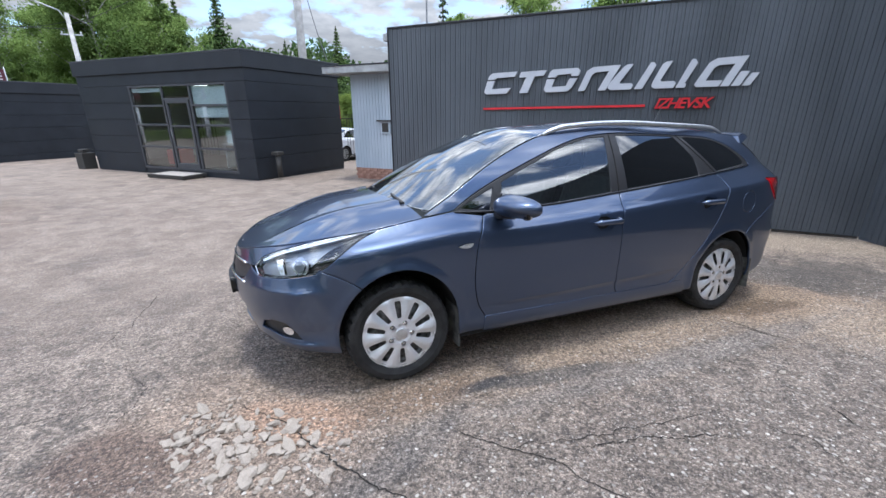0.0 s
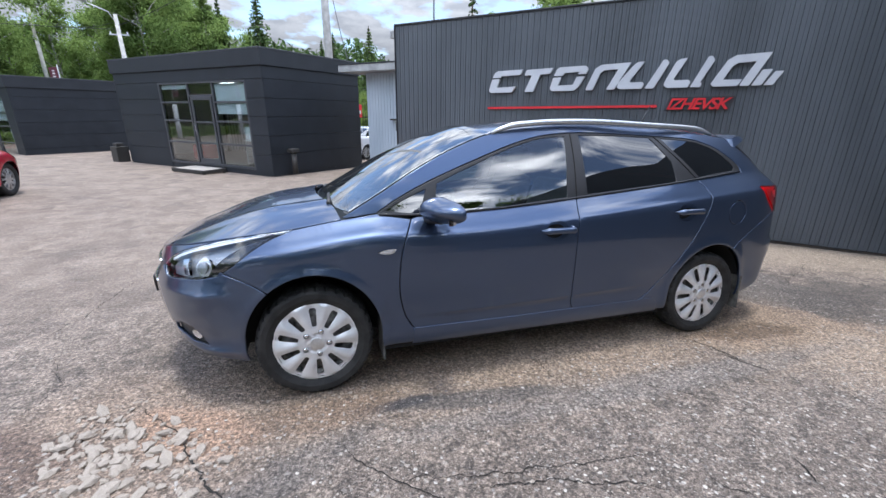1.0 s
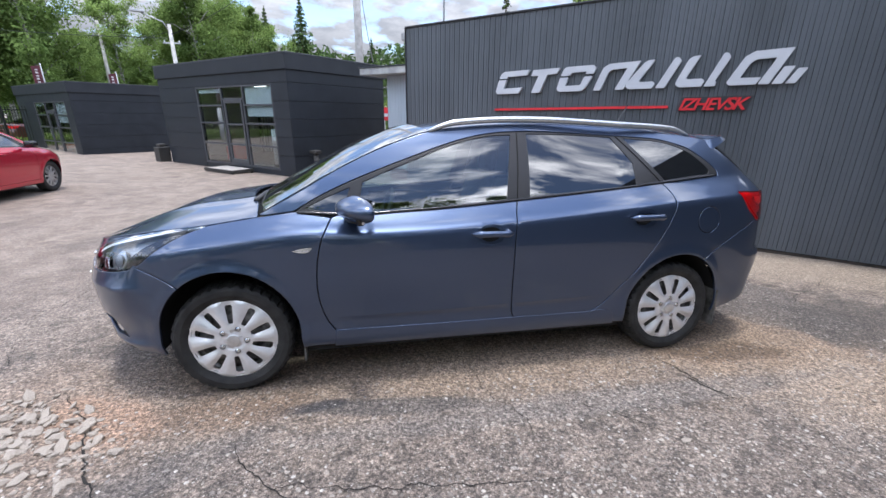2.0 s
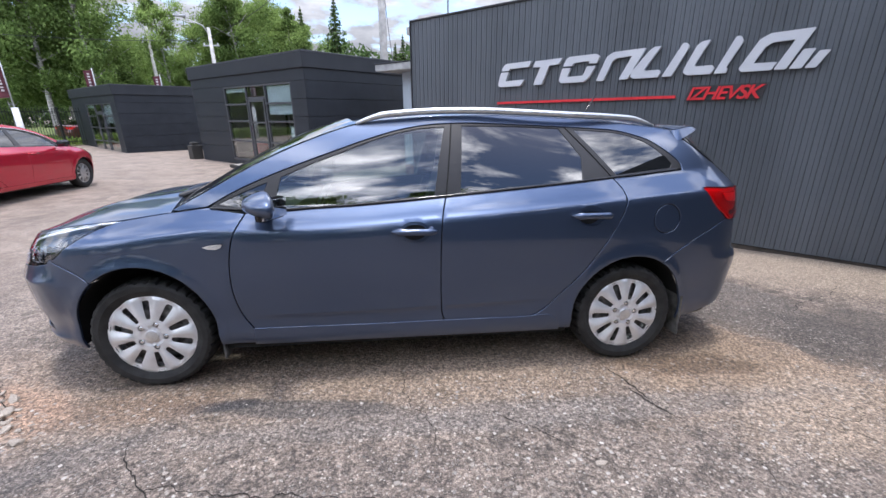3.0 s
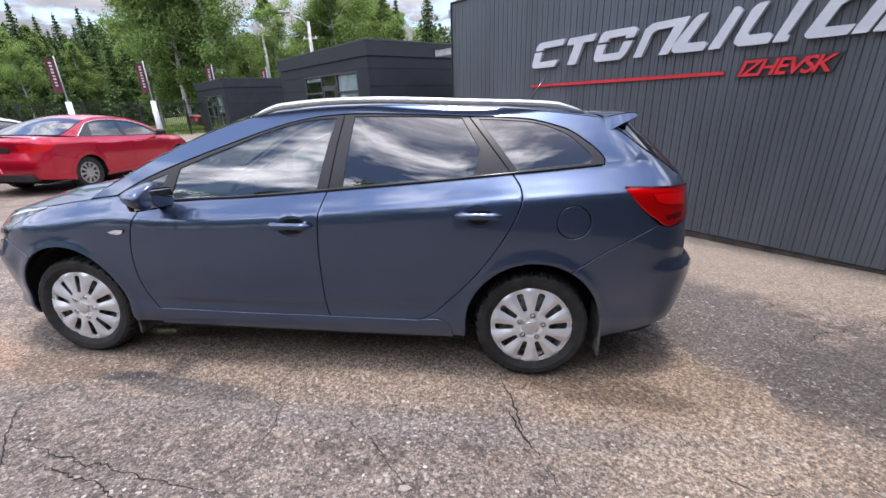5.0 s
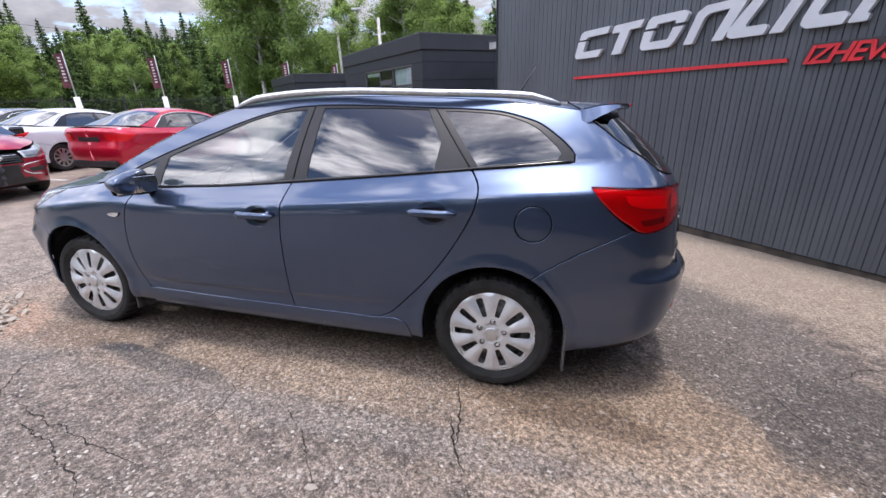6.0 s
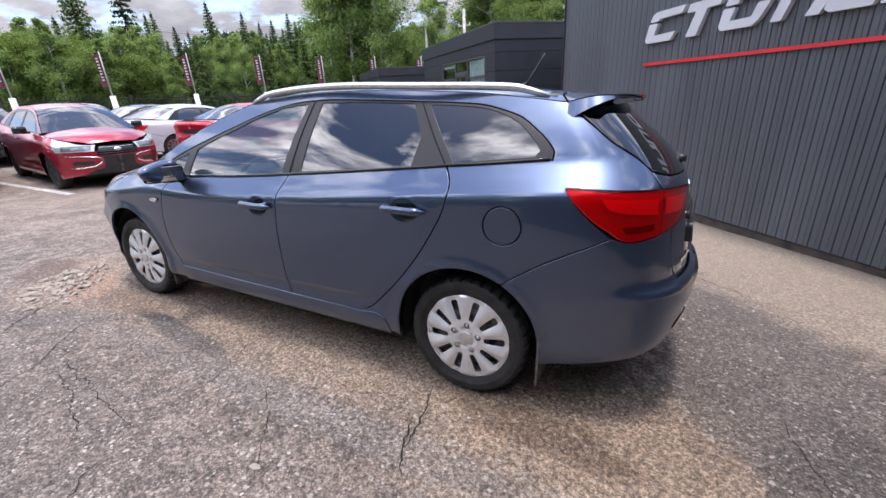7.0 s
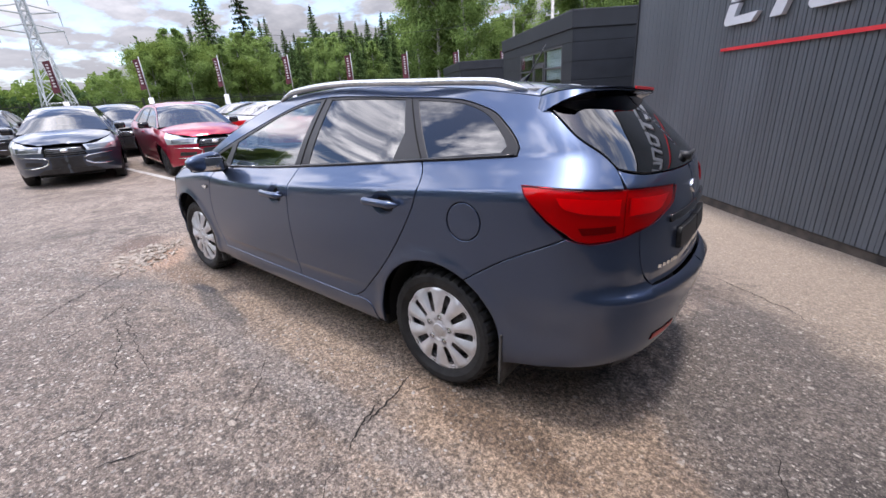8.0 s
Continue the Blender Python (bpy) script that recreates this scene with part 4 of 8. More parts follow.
for y0, y1 in ((-0.55, 0.05), (0.02, 0.58)):
    p = [(-1.19 + 0.16 * (abs(y) / 0.7) ** 2 + 0.06, y, 1.018) for y in np.linspace(y0, y1, 8)]
    mesh_part("wiper_blade", *tube(p, 0.008, 6), BLACK_TRIM, car, "", True)
    mesh_part("wiper_arm", *tube([(-1.21, y0 + 0.02, 1.0), (-1.2, (y0 + y1) / 2, 1.02), p[5]], [0.014, 0.009, 0.006], 6), BLACK_TRIM, car, "", True)
rows_c = []
for y in np.linspace(-0.70, 0.70, 25):
    back = -1.13 - 0.13 * (1 - (y / 0.7) ** 2)
    front = -1.17 - 0.15 * (1 - (y / 0.74) ** 2)
    rows_c.append([(front - 0.03, y, 0.972 - 0.06 * (y / 0.7) ** 4), (front + 0.02, y, 0.952 - 0.05 * (y / 0.7) ** 4), (back + 0.05, y, 0.99 - 0.03 * (y / 0.7) ** 4)])
mesh_part("cowl", [p for r in rows_c for p in r], [(3 * i + k, 3 * i + 3 + k, 3 * i + 4 + k, 3 * i + 1 + k) for i in range(24) for k in (0, 1)], BLACK_TRIM, car, "", True)

# door mirrors, side repeaters
for sgn in (1, -1):
    bm = bmesh.new()
    bmesh.ops.create_uvsphere(bm, u_segments=28, v_segments=18, radius=1)
    for v in bm.verts:
        x, y, z = v.co
        q = lambda a, e: math.copysign(abs(a) ** e, a)
        x, y, z = q(x, 0.8 if x > 0 else 1.05), q(y, 0.7), q(z, 0.72)
        taper = 1 - 0.35 * max(0.0, -x)
        if x > 0:
            x *= 0.4
        z *= 0.8 if z < 0 else 1.0
        v.co = (-0.655 + 0.105 * x + 0.045 * y, -sgn * (0.94 + 0.140 * y), 0.987 + (0.072 - 0.02 * y) * z * taper + 0.012 * max(0.0, -x) + 0.004 * y)
    if sgn > 0:
        bmesh.ops.reverse_faces(bm, faces=bm.faces)
    mirror = part("door_mirror", bm, PAINT, car, "slate blue mirror housing", True)
    for nm, mt, dx, ry_, rz_ in (("mirror_bezel", GLOSS_BLACK, 0.0, 0.110, 0.052), ("mirror_glass", MIRROR_GLASS, 0.007, 0.099, 0.044)):
        part(nm, block(-0.03, 0.004, -ry_, ry_, -rz_, rz_, 0.028 if dx == 0 else 0.002), mt, mirror, "", True).matrix_basis = pose(-0.617 + dx, -sgn * 0.945, 0.985, 0, 0, -sgn * 17)
    mesh_part("mirror_foot", *tube([(-0.70, -sgn * 0.79, 0.945), (-0.69, -sgn * 0.84, 0.945), (-0.66, -sgn * 0.90, 0.955)], [0.04, 0.03, 0.035], 10), BLACK_TRIM, mirror, "", True)
for r in panel("side_repeater", [[(-0.998, 0.783), (-0.95, 0.797), (-0.893, 0.799)], [(-0.893, 0.799), (-0.905, 0.778), (-0.93, 0.768)], [(-0.93, 0.768), (-0.97, 0.772), (-0.998, 0.783)]], skin, LAMP_WHITE, car, step=0.012, lift=0.008, depth=0.01, label="clear side repeater lamp"):
    pass

# body shell behind the panels, wheel housings, floor
gs, gz = np.meshgrid(np.arange(-2.55, 2.6, 0.05), np.arange(0.24, 0.93, 0.046))
shape = gs.shape
core = skin(gs.ravel(), gz.ravel())
cn = surface_normals(skin, gs.ravel(), gz.ravel())
cn *= np.sign((cn * (core - np.array([[0, 0, 0.7]]))).sum(1))[:, None]
core = core - 0.03 * cn
cf = []
for i in range(shape[0] - 1):
    for j in range(shape[1] - 1):
        a = i * shape[1] + j
        mid = (core[a] + core[a + shape[1] + 1]) / 2
        if mid[2] < float(BELT(mid[0])) - 0.07 and not (mid[0] < -1.45 and mid[2] > 0.6) and all(math.hypot(mid[0] - h, mid[2] - 0.32) > 0.40 for h in HUBS):
            cf.append((a, a + 1, a + shape[1] + 1, a + shape[1]))
k = len(core)
mesh_part("body_shell", np.concatenate([core, core * np.array([1, -1, 1])]), cf + [tuple(k + i for i in f[::-1]) for f in cf], DARK, car, "", True)
bm = block(-1.9, 2.05, -0.5, 0.5, 0.2, 0.26)
block(-0.96, 0.96, -0.8, 0.8, 0.2, 0.26, bm=bm)
part("underbody", bm, DARK, car)
for hub in HUBS:
    for sgn in (1, -1):
        v, f = [], []
        for y in (0.79, 0.56):
            for a in np.linspace(-12, 192, 24):
                v.append((hub + 0.362 * math.cos(radians(a)), -sgn * y, 0.32 + 0.362 * math.sin(radians(a))))
        f = [(i, i + 1, 25 + i, 24 + i) for i in range(23)] + [tuple(range(24, 48))]
        mesh_part("wheel_housing", v, f, DARK, car, "", True)
        flap_x = hub + 0.355
        part("mud_flap", block(flap_x - 0.004, flap_x + 0.008, -0.1, 0.1, 0.15, 0.40, 0.004), FLAP_RUBBER, car, "black rubber mud flap").matrix_basis = pose(0, -sgn * 0.725, 0, 0, 0, 0)

# cabin
part("dashboard", block(-1.02, -0.62, -0.66, 0.66, 0.62, 0.935, 0.06), CABIN, car)
mesh_part("steering_wheel", *tube([(-0.50 + 0.06 * math.sin(a), -0.36 + 0.18 * math.cos(a), 0.87 + 0.165 * math.sin(a)) for a in np.linspace(0, 2 * math.pi, 33)], 0.014, 8, cap=False), CABIN, car, "", True)
mesh_part("steering_hub", *tube([(-0.62, -0.36, 0.83), (-0.51, -0.36, 0.865)], [0.05, 0.07], 12), CABIN, car, "", True)


def seat(x, y, w):
    bm = block(x - 0.25, x + 0.25, y - w / 2, y + w / 2, 0.32, 0.56, 0.06)
    block(-0.07, 0.07, -w / 2, w / 2, 0.0, 0.62, 0.05, pose(x + 0.24, y, 0.5, 0, 18, 0), bm)
    s_ = part("seat", bm, CLOTH, car, "dark grey cloth seat", True)
    for hx in ((y,) if w < 0.7 else (y - 0.4, y + 0.4)):
        part("headrest", block(-0.045, 0.045, -0.13, 0.13, 0.0, 0.19, 0.04, pose(x + 0.45, hx, 1.12, 0, 12, 0)), CLOTH, s_, "", True)


seat(-0.05, -0.36, 0.5)
seat(-0.05, 0.36, 0.5)
seat(0.82, 0.0, 1.25)
part("rear_blind", block(1.25, 1.95, -0.62, 0.62, 0.93, 0.95, 0.008), CABIN, car)
part("headlining", block(-0.1, 1.6, -0.45, 0.45, 1.40, 1.415, 0.005), material("headlining", (0.35, 0.34, 0.32), 0.9), car)


# wheels: axis along y, outer face towards -y
def wheel(m, mirror=False):
    w = new("wheel")
    w.parent = car
    w.matrix_basis = m
    prof = [(0.205, -0.07), (0.226, -0.086), (0.25, -0.1), (0.277, -0.1), (0.292, -0.091), (0.299, -0.079)]
    tread = [(0.303, -0.06), (0.3035, -0.036), (0.296, -0.034), (0.296, -0.028), (0.304, -0.026), (0.304, 0.026), (0.296, 0.028), (0.296, 0.034), (0.3035, 0.036), (0.303, 0.06)]
    full = prof + tread + [(r, -h) for r, h in prof[::-1]]
    seg = 144
    v, f = lathe(full, seg, "y")
    v = np.array(v)
    for i, (r, h) in enumerate(full):
        ring_v = v[i * seg:(i + 1) * seg]
        cut = 0.010 if (5 <= i <= 7 or 14 <= i <= 16) else (0.007 if i in (4, 17, 10, 11) else 0)
        for j in range(seg):
            if cut and (j + (2 if h > 0 else 0)) % 4 == 0:
                ring_v[j, [0, 2]] *= (r - cut) / r
    mesh_part("tyre", v, f, RUBBER, w, "black tyre with a blocky tread", True).data.set_sharp_from_angle(angle=radians(24))
    # cover: a domed disc with ten slots between ten broad spokes
    disc = ring(0, 0, 0.234, k=80)
    slots = []
    for i in range(10):
        a = radians(36 * i + 9)
        inner_r, outer_r = 0.094, 0.194
        base = np.array([(inner_r, -0.009), (inner_r + 0.006, -0.014), (0.13, -0.0165), (0.165, -0.0195), (outer_r - 0.008, -0.021), (outer_r, -0.014), (outer_r, 0.009), (outer_r - 0.008, 0.0155), (0.165, 0.0145), (0.13, 0.0125), (inner_r + 0.006, 0.010), (inner_r, 0.006)])
        c, s_ = math.cos(a), math.sin(a)
        slots.append(np.stack([c * base[:, 0] - s_ * base[:, 1], s_ * base[:, 0] + c * base[:, 1]], 1))
    bolts = [ring(0.066 * math.cos(radians(72 * i + 90)), 0.066 * math.sin(radians(72 * i + 90)), 0.0155, k=16) for i in range(5)]

    def dome(x, z):
        x, z = np.atleast_1d(np.asarray(x, float)), np.atleast_1d(np.asarray(z, float))
        r, a = np.hypot(x, z), np.arctan2(z, x)
        spoke = np.cos(10 * (a - radians(9 + 18)))
        y = -0.083 - 0.012 * np.cos(np.clip(r / 0.2, 0, 1) * math.pi / 2) - 0.009 * spoke * ease(r, 0.075, 0.13) * (1 - ease(r, 0.2, 0.222)) + 0.014 * ease(r, 0.212, 0.236)
        y = y + 0.008 * np.exp(-((r - 0.047) / 0.006) ** 2)
        return np.stack([x, y, z], 1)
    cover = panel("wheel_cover", disc, dome, SILVER, w, holes=slots + bolts, gap=0.0, step=0.016, outwards=(0, -1, 0), depth=0.012, both=False, label="silver plastic cover with ten spokes")[0]
    for i in range(5):
        a = radians(72 * i + 90)
        mesh_part("wheel_bolt", *tube([(0.066 * math.cos(a), -0.07, 0.066 * math.sin(a)), (0.066 * math.cos(a), -0.089, 0.066 * math.sin(a)), (0.066 * math.cos(a), -0.091, 0.066 * math.sin(a))], [0.0115, 0.0115, 0.008], 6), CHROME, cover)
    mesh_part("badge", *lathe([(0.0, -0.098), (0.03, -0.0975), (0.034, -0.096), (0.034, -0.09)], 24, "y"), ALU, cover, "", True)
    rim = mesh_part("rim", *lathe([(0.0, -0.04), (0.06, -0.05), (0.09, -0.058), (0.13, -0.045), (0.17, -0.05), (0.19, -0.03), (0.2, -0.06), (0.206, -0.08)], 48, "y"), RIM_STEEL, w, "dark steel rim", True)
    return w


for hub in HUBS:
    for sgn in (1, -1):
        wheel(pose(hub, -sgn * 0.718, 0.298, 0, 23 if hub < 0 else 5, 0 if sgn > 0 else 180))


# ---- the yard ----
def height(x, y):
    """The yard falls gently away from the cars, and more steeply under the blue one."""
    cx, cy = min(max(x, -16), 9), min(max(y, -7), 18)
    far = -0.05 - 0.024 * cx - 0.025 * cy
    near = -0.024 * cx - 0.065 * cy
    d = math.hypot(x - 0.4, y + 0.6)
    w = min(max((d - 3.0) / 3.6, 0), 1)
    w = w * w * (3 - 2 * w)
    return near * (1 - w) + far * w


def nodes_of(m):
    return m.node_tree.nodes, m.node_tree.links, m.node_tree.nodes["Principled BSDF"]


def ground_material():
    m = material("worn_asphalt", (0.2, 0.19, 0.18), 0.9)
    n, k, b = nodes_of(m)
    at = n.new("ShaderNodeTexCoord")
    P = at.outputs["Object"]

    def noise_at(scale, detail=6, rough=0.55, dist=0.0):
        t = n.new("ShaderNodeTexNoise")
        t.inputs["Scale"].default_value, t.inputs["Detail"].default_value, t.inputs["Roughness"].default_value, t.inputs["Distortion"].default_value = scale, detail, rough, dist
        k.new(P, t.inputs["Vector"])
        return t.outputs["Fac"]

    def remap(v, a, c, lo=0.0, hi=1.0):
        r = n.new("ShaderNodeMapRange")
        r.interpolation_type = "SMOOTHSTEP"
        r.inputs["From Min"].default_value, r.inputs["From Max"].default_value = a, c
        r.inputs["To Min"].default_value, r.inputs["To Max"].default_value = lo, hi
        k.new(v, r.inputs["Value"])
        return r.outputs[0]

    def math_(op, a, c):
        t = n.new("ShaderNodeMath")
        t.operation = op
        for i, v in enumerate((a, c)):
            if isinstance(v, (int, float)):
                t.inputs[i].default_value = v
            else:
                k.new(v, t.inputs[i])
        return t.outputs[0]

    def mix(f, a, c):
        t = n.new("ShaderNodeMix")
        t.data_type = "RGBA"
        for v, s in ((f, "Factor"), (a, "A"), (c, "B")):
            if isinstance(v, tuple):
                t.inputs[s].default_value = (*v, 1)
            elif isinstance(v, float):
                t.inputs[s].default_value = v
            else:
                k.new(v, t.inputs[s])
        return t.outputs["Result"]

    def spot(x, y, rx, ry, turn=0.0, wob=0.5, soft=0.35):
        """A patch of the yard with an uneven rim: 1 inside, 0 outside."""
        mp = n.new("ShaderNodeMapping")
        mp.vector_type = "TEXTURE"
        mp.inputs["Location"].default_value, mp.inputs["Rotation"].default_value, mp.inputs["Scale"].default_value = (x, y, 0), (0, 0, radians(turn)), (rx, ry, 1)
        k.new(P, mp.inputs["Vector"])
        flat_ = n.new("ShaderNodeVectorMath")
        flat_.operation = "MULTIPLY"
        flat_.inputs[1].default_value = (1, 1, 0)
        k.new(mp.outputs[0], flat_.inputs[0])
        ln = n.new("ShaderNodeVectorMath")
        ln.operation = "LENGTH"
        k.new(flat_.outputs[0], ln.inputs[0])
        v = math_("ADD", ln.outputs["Value"], math_("MULTIPLY", math_("SUBTRACT", noise_at(3.2, 7, 0.6), 0.5), wob * 2))
        return remap(v, 1 + soft, 1 - soft)

    def chips(scale, rare, rough=0.012, seed=0.0):
        """Irregular stones of one size: mask, two random values, distance."""
        wob_ = n.new("ShaderNodeTexNoise")
        wob_.inputs["Scale"].default_value, wob_.inputs["Detail"].default_value = scale * 1.3, 2
        k.new(P, wob_.inputs["Vector"])
        bend = n.new("ShaderNodeVectorMath")
        bend.operation = "MULTIPLY_ADD"
        bend.inputs[1].default_value = (0.7 / scale,) * 3
        k.new(wob_.outputs["Color"], bend.inputs[0])
        k.new(P, bend.inputs[2])
        cell, rnd_ = n.new("ShaderNodeTexVoronoi"), n.new("ShaderNodeSeparateColor")
        cell.inputs["Scale"].default_value = scale
        k.new(bend.outputs[0], cell.inputs["Vector"])
        k.new(cell.outputs["Color"], rnd_.inputs[0])
        size = remap(rnd_.outputs[1], 0.0, 1.0, 0.18, 0.52)
        inside = remap(math_("SUBTRACT", size, cell.outputs["Distance"]), -0.04, 0.07)
        return math_("MULTIPLY", remap(rnd_.outputs[0], rare, rare + 0.03), inside), rnd_.outputs[0], rnd_.outputs[2], cell.outputs["Distance"]

    big, _, big_tone, _ = chips(38, 0.83)
    mid_chip, mid_rnd, mid_tone, mid_d = chips(85, 0.78)
    tiny, tiny_rnd, tiny_tone, tiny_d = chips(190, 0.72)
    broad, mid, fine = noise_at(0.75, 5), noise_at(2.3, 8, 0.62, 0.4), noise_at(52, 6, 0.75)
    blotch = noise_at(9, 6, 0.65, 0.6)
    tar = mix(remap(broad, 0.35, 0.65), (0.135, 0.113, 0.099), (0.27, 0.232, 0.203))
    tar = mix(remap(mid, 0.3, 0.72, 0, 0.85), tar, (0.31, 0.26, 0.226))
    tar = mix(remap(blotch, 0.46, 0.60, 0, 0.8), tar, (0.080, 0.071, 0.066))
    sx = n.new("ShaderNodeSeparateXYZ")
    k.new(P, sx.inputs[0])
    # pale dust over the far yard
    dust = math_("MULTIPLY", remap(math_("ADD", math_("ADD", sx.outputs["Y"], math_("MULTIPLY", sx.outputs["X"], -0.35)), math_("MULTIPLY", mid, 1.5)), 0.4, 4.2), 0.85)
    tar = mix(dust, tar, mix(remap(mid, 0.35, 0.65), (0.195, 0.160, 0.137), (0.285, 0.238, 0.205)))
    tar = mix(remap(noise_at(1.15, 8, 0.68, 0.5), 0.50, 0.66, 0, 0.68), tar, (0.115, 0.096, 0.087))
    tar = mix(remap(noise_at(1.9, 9, 0.7, 0.7), 0.54, 0.68, 0, 0.5), tar, (0.40, 0.335, 0.285))
    # grey rubbed tar in front, with more stones bare
    worn = remap(math_("ADD", math_("MULTIPLY", sx.outputs["Y"], -1.0), math_("MULTIPLY", math_("SUBTRACT", mid, 0.5), 1.6)), 0.75, 2.2)
    tar = mix(math_("MULTIPLY", worn, 0.55), tar, (0.196, 0.168, 0.152))
    # rusty-brown earth, darker brown and near-black spots by the wheels, pale and dark mends
    tar = mix(math_("MULTIPLY", spot(0.1, -0.75, 1.9, 0.46, 0, 0.6, 0.6), 0.7), tar, (0.295, 0.228, 0.170))
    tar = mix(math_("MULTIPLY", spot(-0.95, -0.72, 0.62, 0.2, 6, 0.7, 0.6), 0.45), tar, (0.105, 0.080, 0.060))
    tar = mix(math_("MULTIPLY", spot(1.95, -0.85, 0.62, 0.36, -10, 1.0, 0.6), 0.8), tar, (0.215, 0.158, 0.112))
    tar = mix(math_("MULTIPLY", spot(2.2, -1.1, 0.85, 0.5, -12, 1.3, 0.7), 0.75), tar, (0.315, 0.242, 0.180))
    tar = mix(math_("MULTIPLY", spot(2.0, -1.4, 0.5, 0.25, 20, 1.0), 0.6), tar, (0.36, 0.295, 0.24))
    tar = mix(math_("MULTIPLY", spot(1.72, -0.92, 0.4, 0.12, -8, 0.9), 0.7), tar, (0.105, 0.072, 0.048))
    dark_mend = math_("MULTIPLY", spot(2.74, 0.12, 0.55, 1.08, 10, 0.5, 0.09), 0.9)
    tar = mix(math_("MULTIPLY", dark_mend, remap(blotch, 0.35, 0.6, 1.0, 0.7)), tar, (0.135, 0.123, 0.116))
    tar = mix(math_("MULTIPLY", spot(3.3, -0.75, 0.75, 0.5, 20, 0.9, 0.2), 0.75), tar, (0.085, 0.077, 0.073))
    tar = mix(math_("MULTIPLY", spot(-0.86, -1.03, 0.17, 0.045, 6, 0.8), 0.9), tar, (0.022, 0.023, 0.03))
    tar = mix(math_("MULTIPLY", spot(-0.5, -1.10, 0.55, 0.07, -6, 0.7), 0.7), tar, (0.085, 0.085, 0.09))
    tar = mix(math_("MULTIPLY", spot(-1.5, -1.02, 0.5, 0.12, 5, 0.7), 0.5), tar, (0.16, 0.105, 0.07))
    tar = mix(math_("MULTIPLY", spot(0.6, -1.27, 1.5, 0.10, 0, 0.8), 0.45), tar, (0.19, 0.185, 0.188))
    tar = mix(math_("MULTIPLY", spot(-1.5, -1.38, 0.5, 0.1, 25, 0.9), 0.45), tar, (0.125, 0.12, 0.122))
    tar = mix(math_("MULTIPLY", spot(-2.2, -0.9, 0.62, 0.4, -38, 0.55), 0.7), tar, (0.30, 0.235, 0.19))
    tar = mix(math_("MULTIPLY", spot(-1.9, -0.93, 0.3, 0.16, -35, 0.8), 0.8), tar, (0.36, 0.245, 0.18))
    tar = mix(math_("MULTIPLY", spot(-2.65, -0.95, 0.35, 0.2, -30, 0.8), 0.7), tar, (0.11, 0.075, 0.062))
    tar = mix(math_("MULTIPLY", spot(3.25, 2.05, 3.8, 1.05, -46, 0.45, 0.25), 0.85), tar, (0.35, 0.295, 0.242))
    # every grain its own tone, then the stones themselves
    tone_ = math_("MULTIPLY", math_("MULTIPLY", remap(mid_rnd, 0.0, 1.0, 0.72, 1.25), remap(tiny_rnd, 0.0, 1.0, 0.66, 1.34)), remap(fine, 0.28, 0.72, 0.22, 1.85))
    grain = n.new("ShaderNodeVectorMath")
    grain.operation = "SCALE"
    k.new(tar, grain.inputs[0])
    calm = math_("MULTIPLY", remap(math_("ADD", sx.outputs["Y"], math_("MULTIPLY", mid, 1.0)), 2.5, 0.3, 0.45, 1.0), 1.0)
    k.new(math_("ADD", math_("MULTIPLY", math_("SUBTRACT", tone_, 1.0), calm), 1.0), grain.inputs["Scale"])
    tar = grain.outputs[0]
    bare = math_("MULTIPLY", remap(mid, 0.3, 0.6, 0.25, 1.0), math_("ADD", math_("MULTIPLY", math_("MAXIMUM", worn, math_("MULTIPLY", dark_mend, 0.5)), 0.7), 0.3))
    tar = mix(math_("MULTIPLY", tiny, math_("MULTIPLY", bare, 0.85)), tar, mix(tiny_tone, (0.13, 0.115, 0.107), (0.60, 0.56, 0.52)))
    tar = mix(math_("MULTIPLY", mid_chip, bare), tar, mix(mid_tone, (0.12, 0.108, 0.104), (0.82, 0.78, 0.73)))
    tar = mix(math_("MULTIPLY", math_("MULTIPLY", big, bare), 0.95), tar, mix(big_tone, (0.20, 0.18, 0.17), (0.80, 0.76, 0.71)))
    earthy = n.new("ShaderNodeVectorMath")
    earthy.operation = "MULTIPLY"
    earthy.inputs[1].default_value = (1.06, 1.02, 0.955)
    k.new(tar, earthy.inputs[0])
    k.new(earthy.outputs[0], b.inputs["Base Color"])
    k.new(remap(fine, 0.3, 0.7, 0.62, 0.92), b.inputs["Roughness"])
    relief = math_("ADD", math_("MULTIPLY", mid_d, -0.5), math_("ADD", math_("MULTIPLY", fine, 1.3), math_("MULTIPLY", tiny_d, -0.3)))
    relief = math_("ADD", relief, math_("MULTIPLY", math_("ADD", big, math_("MULTIPLY", mid_chip, 0.6)), math_("MULTIPLY", bare, 0.7)))
    relief = math_("ADD", relief, math_("ADD", math_("MULTIPLY", blotch, 3.0), math_("MULTIPLY", mid, 5.0)))
    bp = n.new("ShaderNodeBump")
    bp.inputs["Strength"].default_value, bp.inputs["Distance"].default_value = 1.0, 0.012
    k.new(relief, bp.inputs["Height"])
    k.new(bp.outputs[0], b.inputs["Normal"])
    return m


